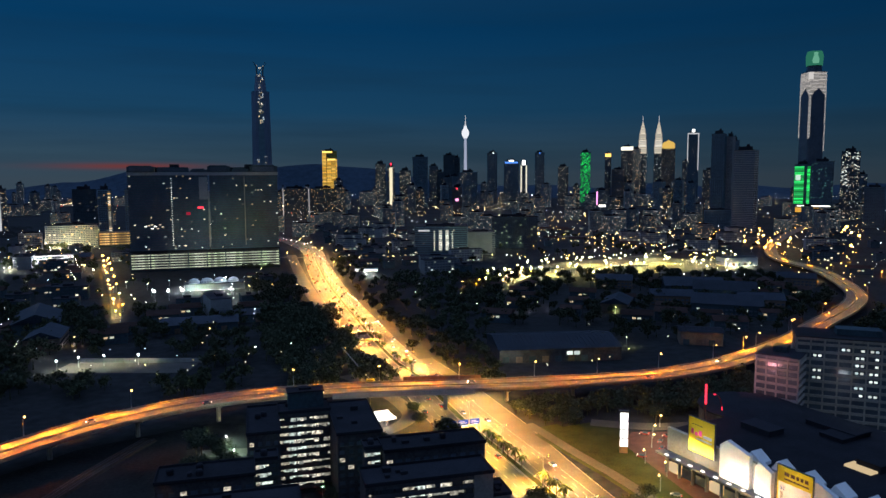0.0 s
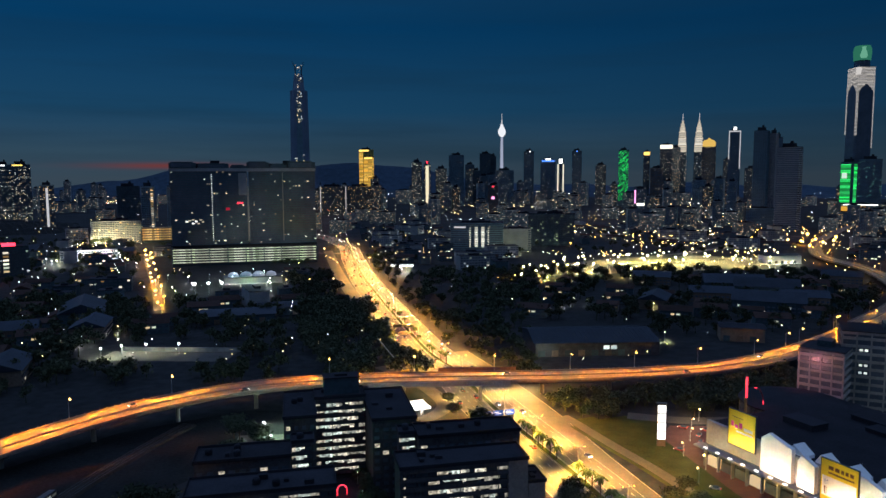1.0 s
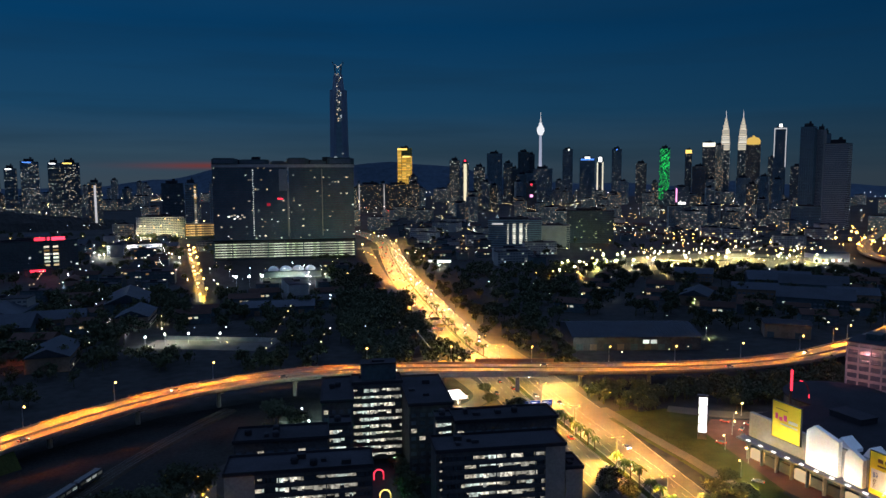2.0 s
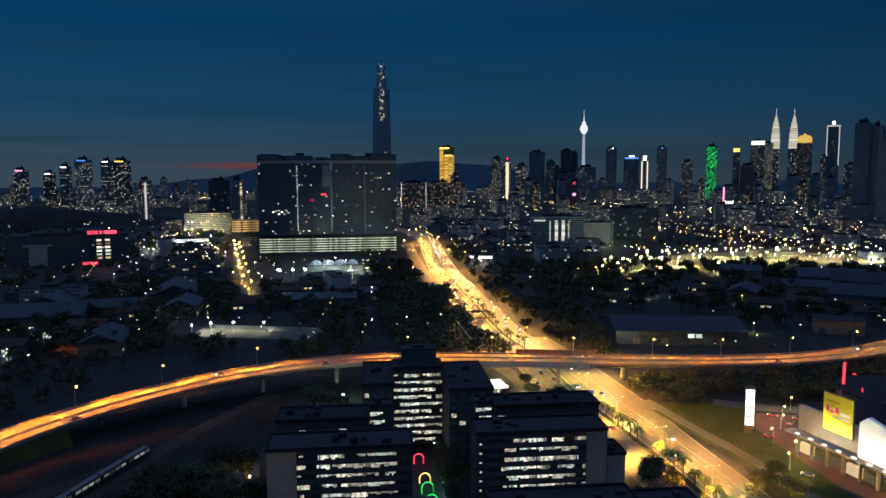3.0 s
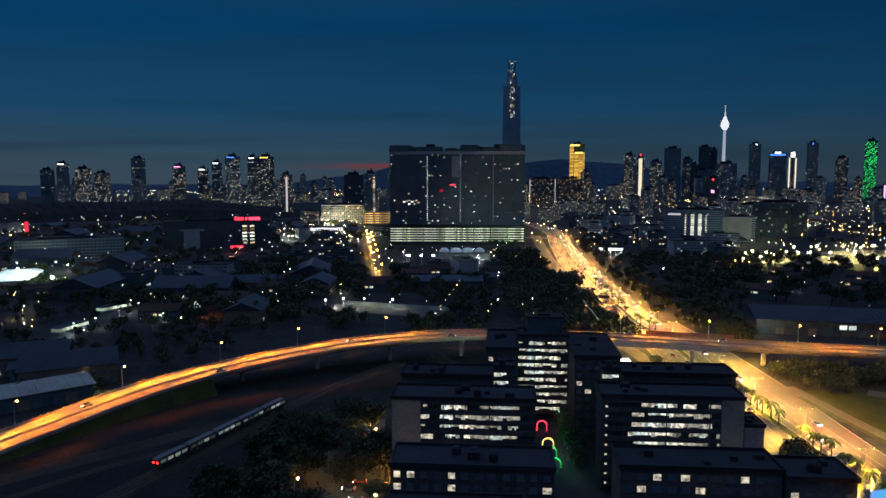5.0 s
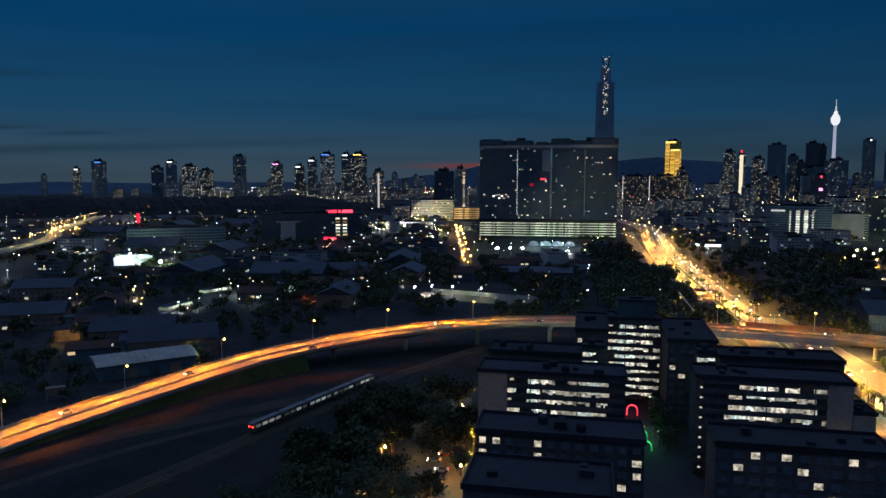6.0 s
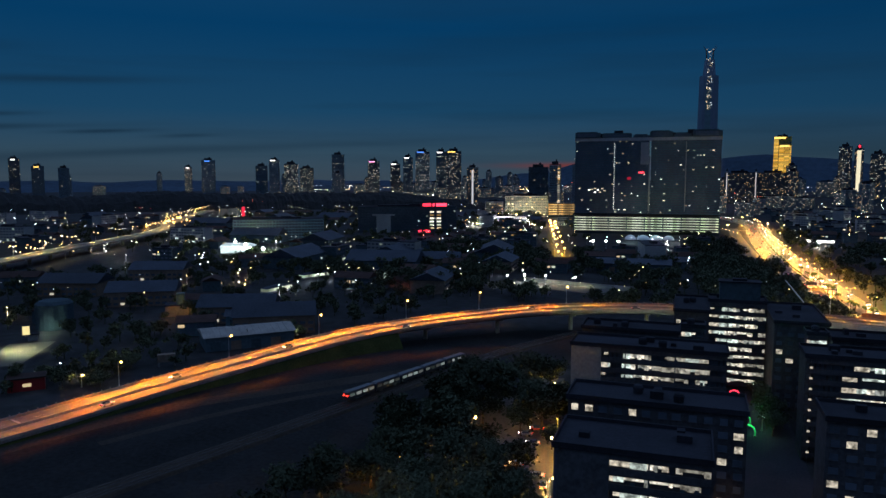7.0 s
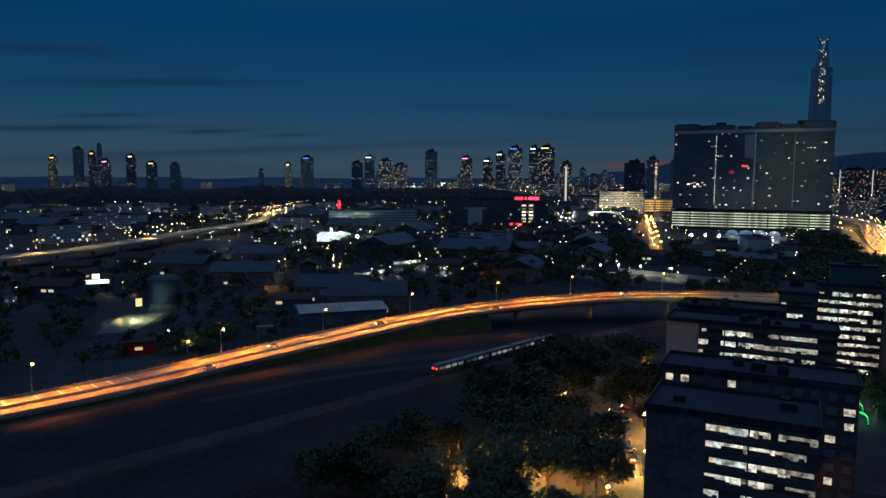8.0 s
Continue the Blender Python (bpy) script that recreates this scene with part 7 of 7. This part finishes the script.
part("boom", Build().bar((0, 0, 3), (-17, 4, 22), 0.35, 0.2), STEEL, cr2)
part("cab", Build().box(-2, 2.5, -1.5, 1.5, 0.8, 3.4), YELLOW, cr2)
part("track", Build().box(-2.8, 2.8, -1.8, 1.8, 0, 0.79), RUBBER, cr2)

# ---- rail yard and market under yellow-green lamps ----
ryard = Build().face((40, 850, 0.05), (110, 868, 0.05), (230, 905, 0.05), (420, 940, 0.05), (440, 1040, 0.05), (330, 1090, 0.05), (200, 1060, 0.05), (90, 960, 0.05))
tagged(part("rail_yard", ryard, GRAVEL), "bright lit yard of sidings and sheds", "yard", kind="structure")
r = random.Random(31)
yl = None
for k in range(34):
    f = k / 33
    x = 62 + 360 * f + r.uniform(-8, 8)
    y = 862 + 175 * f - 60 * f * f + r.choice((0, 26, 55, 80)) * (1 if f > 0.1 else 0.4)
    if yl is None:
        yl = street_lamp(x, y, 0, 11, -80, "yard lamp with a dazzling yellow-green head", "lamps of the rail yard", BULB_GREEN, 1.2, False, 2.3)
    else:
        copy_thing(yl, pose(x, y, 0, 0, 0, r.uniform(0, 360)))
    if k % 3 != 2:
        lamp_light(x, y - 1.5, 10.5, 280000 if k < 16 else 260000, (1.0, 0.78, 0.26), 0.8, 158)
for x, y in ((48, 798), (68, 825), (82, 844), (62, 881), (114, 949), (135, 961), (143, 895), (196, 999), (181, 846), (216, 933), (246, 932), (262, 1025)):
    copy_thing(yl, pose(x, y, 0, 0, 0, r.uniform(0, 360)))
    lamp_light(x, y - 1.5, 10.5, 220000, (1.0, 0.78, 0.26), 0.8, 158)
for k in range(12):
    x, y = 90 + k * 30, 905 + k * 9 + r.uniform(-10, 25)
    s = thing("siding_shed", x, y, 0, 16 + r.uniform(-6, 6), "pale open shed in the lit rail yard", "shed", "sheds of the rail yard")
    w = r.uniform(14, 26)
    part("roof", Build().box(-w / 2, w / 2, 0, 7, 4.6, 5.0), PALE if k % 2 else SHEET, s)
    for a in (-w / 2 + 0.4, 0, w / 2 - 0.4):
        part("post", Build().box(a - 0.15, a + 0.15, 0.5, 0.8, 0, 4.59), STEEL, s)
        part("post", Build().box(a - 0.15, a + 0.15, 6.2, 6.5, 0, 4.59), STEEL, s)
big = shed("warehouse", "bright lit white hall at the yard's end", 392, 985, 10, 50, 22, 11, WHITE, SHEET)
for x, y, w in ((398, 972, 70000), (425, 978, 70000), (350, 1010, 70000), (322, 1075, 70000)):
    lamp_light(x, y, 9, w, (0.95, 1.0, 0.85), 1.0)

# ---- car park beside the estate ----
tagged(part("car_park", Build().face((-112, 250, 0.04), (-92, 205, 0.04), (-60, 130, 0.04), (-45, 96, 0.04), (-96, 90, 0.04), (-118, 160, 0.04), (-122, 245, 0.04)), ASPHALT), "tree-shaded car park lit by yellow lamps", "car park", kind="structure")
cp = None
for x, y, w in ((-70, 150, 16000), (-86, 196, 14000), (-66, 128, 16000), (-98, 158, 12000), (-108, 176, 7000), (-95, 128, 12000), (-104, 222, 5000), (-80, 174, 12000), (-86, 112, 12000), (-16, 178, 9000)):
    if cp is None:
        cp = street_lamp(x, y, 0, 6.0, 20, "car park lamp with a warm glowing head", "lamps of the car park", BULB_WARM, 0.9)
    else:
        copy_thing(cp, pose(x, y, 0, 0, 0, rng2.uniform(0, 360)))
    lamp_light(x, y, 5.4, w * (7 if x < -80 else 4) * (0.25 if y > 170 else 1), (1.0, 0.46, 0.10), 0.3, 0 if x < -80 else 150)
hut = thing("shelter", -106, 150, 0, 24, "pale flat shelter roof in the car park", "shelter")
part("roof", Build().box(-9, 9, -2, 2, 3.0, 3.3), PALE, hut)
for a in (-8, 0, 8):
    part("post", Build().box(a - 0.12, a + 0.12, -0.12, 0.12, 0, 2.99), STEEL, hut)
# gardens behind the estate, with cold lamps
for x, y, w in ((-92, 306, 3200), (-100, 322, 2600), (-76, 316, 3600), (-84, 298, 1400)):
    street_lamp(x, y, 0, 4.5, rng2.uniform(0, 360), "garden lamp with a cold white head", "garden lamps", BULB_COOL, 0.7, False, 0.9)
    lamp_light(x, y, 4.0, w * 5, (0.70, 1.0, 0.85), 0.3, 0)
hut = thing("building", -78, 330, 0, 15, "small white pump house between trees", "building")
part("wall", Build().box(-5, 5, 0, 4, 0, 3.6), WHITE, hut)
part("roof", Build().box(-5.4, 5.4, -0.4, 4.4, 3.61, 3.9), ROOFING, hut)
# lamps by the mall forecourt
for x, y, w in ((88, 300, 3800), (93, 286, 3800), (86, 272, 4200), (100, 330, 4200), (108, 345, 4200), (96, 318, 3000)):
    street_lamp(x, y, 0.1, 6, rng2.uniform(0, 360), "forecourt lamp with a warm glowing head", "lamps of the forecourt", BULB_WARM, 0.8, False, 1.0)
    lamp_light(x, y, 5.6, w * 2.2, (1.0, 0.72, 0.36), 0.3, 164)
lamp_light(86, 262, 4, 3200, (0.9, 1.0, 0.3), 0.4)

SPOT_BULBS = {COOL: BULB_COOL, WARM: BULB_WARM, SODIUM: BULB_SODIUM, GREENISH: BULB_GREEN}
SPOT_WORDS = {COOL: "cold white", WARM: "warm yellow", SODIUM: "orange", GREENISH: "greenish"}


def spot_lamp(x, y, colour, power):
    """A lamp on a post that lights the ground round it; power 1 to 5."""
    if min(line_gap(MEDIAN, x, y), line_gap(FLY, x, y)) < 5:
        return
    far = math.hypot(x, y) / 800
    lamp = thing("street_lamp", x, y, 0, rng2.uniform(0, 360), SPOT_WORDS[colour] + " lamp on a post between low buildings", "street lamp", "lamps of the low quarters")
    part("pole", Build().disc_stack([(0.14, 0), (0.08, 6.4)], 6), STEEL, lamp)
    # bulb swollen with power and distance, its glare put into the size
    part("bulb", Build().ball(0, 0, 6.9, (0.28 + 0.09 * power) * max(0.6, far)), SPOT_BULBS[colour], lamp, "glowing lamp glass")
    lamp_light(x, y - 1.6, 6.0, (6000 + 11000 * power) * max(0.5, far), colour, 0.6, 140)


# lamps that stand out between the low buildings
for x, y, c, k in ((-882, 266, SODIUM, 2), (-2477, 789, SODIUM, 3), (-2455, 855, SODIUM, 2), (-1728, 636, SODIUM, 1), (-1141, 448, COOL, 3), (-779, 355, COOL, 3), (-717, 333, WARM, 2), (-742, 359, WARM, 2), (-911, 420, COOL, 1), (-907, 456, WARM, 1), (-1000, 548, WARM, 1), (-689, 361, WARM, 1), (-1112, 679, WARM, 2), (-938, 611, SODIUM, 2), (-987, 675, SODIUM, 5), (-1169, 846, WARM, 2), (-1270, 941, WARM, 2), (-1232, 1028, WARM, 1), (-602, 552, COOL, 3), (-440, 377, WARM, 1)):
    spot_lamp(x, y, c, k)
for x, y, c, k in ((-459, 422, WARM, 2), (-354, 327, COOL, 1), (-354, 344, COOL, 2), (-370, 380, COOL, 2), (-368, 396, COOL, 2), (-325, 371, COOL, 2), (-351, 434, SODIUM, 1), (-318, 438, COOL, 1), (-502, 782, COOL, 2), (-504, 751, COOL, 2), (-296, 486, COOL, 1), (-283, 487, COOL, 1), (-275, 523, WARM, 2), (-575, 566, SODIUM, 3), (-635, 680, COOL, 1), (-730, 633, COOL, 2), (-1150, 983, WARM, 2), (-1130, 1004, WARM, 1), (-806, 745, COOL, 2), (-1287, 1016, WARM, 1)):
    spot_lamp(x, y, c, k)
for x, y, c, k in ((-438, 135, COOL, 1), (-486, 237, WARM, 1), (-487, 259, WARM, 2), (-372, 512, COOL, 1), (-438, 568, COOL, 1), (-99, 890, COOL, 4), (-85, 901, COOL, 3), (-28, 729, COOL, 2), (-29, 842, COOL, 1), (101, 662, COOL, 2), (76, 651, COOL, 1), (282, 710, GREENISH, 1), (135, 516, GREENISH, 2), (120, 532, GREENISH, 1), (326, 790, GREENISH, 1), (399, 824, GREENISH, 2), (420, 833, GREENISH, 2), (156, 1221, SODIUM, 2), (587, 1030, SODIUM, 4), (539, 869, SODIUM, 2)):
    spot_lamp(x, y, c, k)
for x, y, c, k in ((925, 1777, SODIUM, 2), (943, 1732, SODIUM, 3), (-487, 1027, SODIUM, 3), (-436, 912, SODIUM, 3), (-374, 789, SODIUM, 3), (-324, 695, SODIUM, 3), (-281, 612, SODIUM, 2), (-259, 844, COOL, 3), (-224, 753, COOL, 3), (-281, 870, COOL, 2), (-600, 1031, COOL, 2), (-621, 1032, COOL, 2), (-554, 1029, COOL, 2), (-457, 924, COOL, 2), (-440, 1005, WARM, 2), (-330, 788, COOL, 1), (-317, 818, COOL, 1), (22, 799, SODIUM, 2), (9, 758, SODIUM, 1), (55, 811, WARM, 2)):
    spot_lamp(x, y, c, k)
for x, y, c, k in ((-126, 961, WARM, 2), (-154, 994, WARM, 2), (-156, 1066, WARM, 2), (-204, 1197, WARM, 3), (-243, 1304, WARM, 3), (-276, 1366, SODIUM, 2), (-97, 1297, WARM, 1), (-190, 784, SODIUM, 1), (-190, 691, SODIUM, 2), (-204, 708, COOL, 1), (-274, 520, COOL, 1), (-313, 561, COOL, 1), (-354, 609, COOL, 1), (579, 1265, SODIUM, 3), (646, 1320, SODIUM, 3), (507, 1166, WARM, 2), (471, 1270, SODIUM, 2), (494, 1461, WARM, 2), (458, 1420, WARM, 2), (517, 1460, WARM, 2)):
    spot_lamp(x, y, c, k)
for x, y, c, k in ((494, 1041, SODIUM, 3), (566, 1119, SODIUM, 2), (156, 637, GREENISH, 1)):
    spot_lamp(x, y, c, k)

# a street that glows orange between the low houses
for k in range(15):
    f = k / 14
    spot_lamp(-288 - 232 * f + (4 if k % 2 else -4), 628 + 462 * f, SODIUM if k % 3 else WARM, 7)
# lamps along the side streets, and where the streets meet beyond the flyover's bend
for x, y in STREET_LAMPS:
    spot_lamp(x, y, WARM, 5)
for x, y in ((560, 1265), (585, 1240), (548, 1290), (600, 1300), (536, 1180), (620, 1275), (660, 1350), (640, 1210), (700, 1290), (735, 1380), (610, 1150), (780, 1480), (690, 1200), (820, 1400), (760, 1240), (880, 1560), (930, 1640), (640, 1420), (850, 1480), (960, 1520), (500, 1330), (450, 1290), (400, 1400)):
    spot_lamp(x, y, SODIUM, 10)
# clusters of lamps where the quarters are busiest
r = random.Random(77)
busy, masts = {}, Build()
for x, y, c, k, n, spread in ((-470, 1000, WARM, 3, 5, 40), (-590, 985, COOL, 3, 5, 34), (-250, 745, COOL, 3, 6, 36), (-330, 760, COOL, 2, 4, 30), (-70, 1040, WARM, 3, 6, 60), (-95, 890, COOL, 2, 3, 16), (30, 800, SODIUM, 3, 4, 26), (60, 1300, WARM, 3, 5, 90), (250, 1260, WARM, 3, 6, 110), (430, 1350, WARM, 4, 6, 90), (560, 1150, SODIUM, 4, 5, 60), (620, 1480, SODIUM, 4, 6, 90), (-200, 1350, WARM, 3, 5, 60), (-700, 1010, COOL, 2, 5, 70), (-850, 800, COOL, 2, 5, 80), (-430, 700, COOL, 2, 5, 60), (-340, 560, COOL, 1, 5, 40), (-1050, 750, SODIUM, 6, 12, 50), (-1000, 950, COOL, 2, 5, 120), (-560, 420, COOL, 2, 5, 60), (-700, 480, COOL, 2, 4, 60), (-430, 280, WARM, 2, 4, 40), (420, 850, GREENISH, 2, 5, 50), (330, 760, GREENISH, 1, 4, 50)):
    for j in range(n):
        u, v, tone = x + r.gauss(0, spread * 0.6), y + r.gauss(0, spread), c if r.random() < 0.75 else WARM
        if min(line_gap(MEDIAN, u, v), line_gap(FLY, u, v)) < 16:
            continue
        far = max(0.5, math.hypot(u, v) / 800)
        # oversized bulbs again, in place of glare
        busy.setdefault(tone, Build()).ball(u, v, 6.9, (0.28 + 0.08 * k) * far)
        masts.disc_stack([(0.14, 0), (0.08, 6.6)], 5, (u, v))
        lamp_light(u, v - 1.6, 6.0, (6000 + 11000 * k) * far, tone, 0.6, 140)
tagged(part("lamp_masts", masts, STEEL), "steel lamp posts between busy low buildings", "street lamp", kind="stuff")
for tone, posts in busy.items():
    tagged(part("city_lamp", posts, SPOT_BULBS[tone]), "clustered " + SPOT_WORDS[tone] + " lamps between busy low buildings", "street lamp", kind="stuff")

# ---- the city's many small lamps ----
def lamp_field(n, mat, az0, az1, d0, d1, size, label, seed, low=5, high=11):
    """Lamp posts past counting, in short rows along the streets of a stretch of the city."""
    r = random.Random(seed)
    posts = Build()
    k = 0
    while k < n:
        a, dist = radians(r.uniform(az0, az1)), d0 + (d1 - d0) * r.random() ** 1.3
        x, y = -math.sin(a) * dist, math.cos(a) * dist
        q, step, h = r.choice((0.3, 1.87)) + r.uniform(-0.25, 0.25), r.uniform(18, 40), r.uniform(low, high)
        for j in range(r.choice((1, 1, 2, 3, 5, 7))):
            k += 1
            u, v = x + math.cos(q) * step * j, y + math.sin(q) * step * j
            if line_gap(MEDIAN, u, v) < 24 or line_gap(FLY, u, v) < 14 or any(math.hypot(u - e, v - f) < g - 15 for e, f, g in KEEP_OUT[:3]):
                continue
            # bulbs grow with distance to stand in for their glow
            posts.ball(u, v, h + 0.2, size * r.uniform(0.35, 1.0) * (0.4 + dist / 1900))
    return tagged(part("city_lamp", posts, mat), label, "street lamp", kind="stuff")


lamp_field(420, BULB_COOL, 14, 74, 450, 1900, 0.5, "scattered cold white street lamps", 1)
lamp_field(330, BULB_WARM, 14, 74, 450, 1900, 0.48, "scattered warm street lamps", 2)
lamp_field(40, BULB_SODIUM, 14, 74, 600, 2000, 0.55, "scattered orange street lamps", 3)
lamp_field(400, BULB_COOL, -33, 14, 900, 2300, 0.48, "scattered cold white street lamps", 4)
lamp_field(460, BULB_WARM, -33, 14, 950, 2500, 0.5, "scattered warm street lamps", 5)
lamp_field(300, BULB_SODIUM, -33, -4, 1050, 2400, 0.7, "scattered orange street lamps", 6)
lamp_field(60, BULB_GREEN, -30, -3, 430, 1000, 0.45, "scattered greenish lamps between trees", 7, 3, 7)
lamp_field(700, BULB_WARM, -33, 46, 2000, 4200, 0.6, "far warm city lamps", 8, 8, 40)
lamp_field(560, BULB_COOL, -33, 46, 2000, 4200, 0.52, "far white city lamps", 9, 8, 40)
lamp_field(26, BULB_RED, -33, 74, 1500, 3600, 0.55, "scattered red signal lamps", 10, 10, 60)
lamp_field(70, BULB_WARM, 40, 74, 700, 1600, 0.6, "warm lamps along far streets", 11)

# ---- cars and the train ----
def car_meshes(paint):
    body = Build().prism([(-0.88, -2.1), (0.88, -2.1), (0.9, 2.1), (-0.9, 2.1)], 0.32, 0.86, 0.96)
    cabin = Build().prism([(-0.8, -1.35), (0.8, -1.35), (0.8, 1.0), (-0.8, 1.0)], 0.865, 1.42, 0.78)
    lights = Build().box(-0.75, -0.4, 2.02, 2.12, 0.58, 0.78).box(0.4, 0.75, 2.02, 2.12, 0.58, 0.78)
    tails = Build().box(-0.8, -0.45, -2.12, -2.02, 0.62, 0.8).box(0.45, 0.8, -2.12, -2.02, 0.62, 0.8)
    wheels = [Build().bar((s * 0.72, y, 0.32), (s * 0.92, y, 0.32), 0.32, None, 9).mesh("wheel", RUBBER) for s in (-1, 1) for y in (-1.3, 1.3)]
    return [("body", body.mesh("body", paint)), ("cabin", cabin.mesh("cabin", GLASS)), ("headlight", lights.mesh("headlight", HEADLIGHT)), ("taillight", tails.mesh("taillight", TAILLIGHT))] + [("wheel", w) for w in wheels]


CARS = [car_meshes(CARPAINT), car_meshes(CARRED)]


def car(x, y, z, turn, k=0, label="car with its lights on, driving on the avenue", group="cars on the roads"):
    ob = thing("car", x, y, z, turn, label, "car", group)
    for pn, me in CARS[k]:
        part(pn, me, None, ob)
    return ob


rc = random.Random(77)


def heading(line, i):
    d = line[min(i + 1, len(line) - 1)] - line[i]
    return math.degrees(math.atan2(d.y, d.x)) - 90


used = []
for n in range(230):
    i = rc.randrange(6, len(MEDIAN) - 2)
    p = MEDIAN[i]
    if p.y < 190:
        continue
    s = sides_of([MEDIAN[i], MEDIAN[i + 1]])[0]
    coming = rc.random() < (0.55 if p.y > 520 else 0.4)
    lane = rc.choice((3.6, 7.4, 11.0, 14.2)) if coming else -rc.choice((3.8, 7.6, 11.5, 15.2))
    q = p + s * lane + (MEDIAN[i + 1] - p) * rc.random()
    if any((q - u).length < 7 for u in used):
        continue
    used.append(q)
    # traffic keeps to the left: it comes towards the flight on the right-hand carriageway
    car(q.x, q.y, 0.062, heading(MEDIAN, i) + (180 if coming else 0), 1 if rc.random() < 0.15 else 0)
for az, side in ((46.8, -4), (38.4, 4.6), (27, -4.4), (19.5, 4.6), (10.2, 4.6), (-2.5, -4.5), (-15, 4.6), (-21, -4.6), (56, -4.4), (61, 4.5)):
    i = fly_at(az)
    q = FLY[i] + fr[i] * side
    car(q.x, q.y, q.z + 0.004, heading(FLY, i) + (180 if side < 0 else 0), 0, "car with its lights on, driving on the flyover")
for k in range(16):
    x, y = rc.uniform(88, 108), rc.uniform(262, 338)
    if any(math.hypot(x - u.x, y - u.y) < 5 for u in used) or (x > 94 + (291 - y) * 0.5 - 6 and y < 296):
        continue
    used.append(Vector((x, y, 0)))
    car(x, y, 0.115, rc.choice((-30, 60)), 1 if rc.random() < 0.5 else 0, "car parked on the mall forecourt", "cars on the forecourt")
for k in range(18):
    f = rc.random()
    x, y = -66 - 40 * f + rc.uniform(-9, 3), 128 + 105 * f
    if any(math.hypot(x - u.x, y - u.y) < 5 for u in used):
        continue
    used.append(Vector((x, y, 0)))
    car(x, y, 0.045, 24 + rc.choice((0, 90)), 1 if rc.random() < 0.3 else 0, "car parked under trees beside the estate", "cars in the car park")
# commuter train with a dotted row of lit windows
train = thing("train", 0, 0, label="commuter train with lit windows and red tail lamps", category="train")


def on_rail(y):
    p = at_y(RAIL, y)
    q = at_y(RAIL, y + 2)
    return p, math.degrees(math.atan2(q.y - p.y, q.x - p.x)) - 90


for k in range(5):
    p, turn = on_rail(178 + k * 14)
    m = pose(p.x - 1.95, p.y, 0.86, 0, 0, turn)
    c1 = part("carriage", Build().box(-1.35, 1.35, 0, 13.4, 0.9, 3.4).prism([(-1.35, 0), (1.35, 0), (1.35, 13.4), (-1.35, 13.4)], 3.4, 3.8, 0.9, (0, 6.7)), DARKMETAL, train)
    c1.matrix_basis = m
    for j in range(4):
        for s in (-1, 1):
            w = part("window", Build().box(s * 1.36 if s > 0 else -1.42, 1.42 if s > 0 else -1.36, 0.8 + j * 3.2, 3.2 + j * 3.2, 2.0, 3.0), glowing("train_light", ((0.75, 1, 0.98), (0.9, 1, 1)), 0.02, 0.3, 2.0, by_island=False) if (k, j, s) == (0, 0, -1) else bpy.data.materials["train_light"], c1)
    part("bogie", Build().box(-1.1, 1.1, 1.5, 3.6, 0, 0.89).box(-1.1, 1.1, 9.8, 11.9, 0, 0.89), DARKMETAL, c1)
    if k == 0:
        part("tail_lamp", Build().box(-1.1, -0.5, -0.2, -0.01, 2.2, 2.7).box(0.5, 1.1, -0.2, -0.01, 2.2, 2.7), glowing("tail_lamp", ((1, 0.03, 0.02), (1, 0.03, 0.02)), 6, 6), c1)
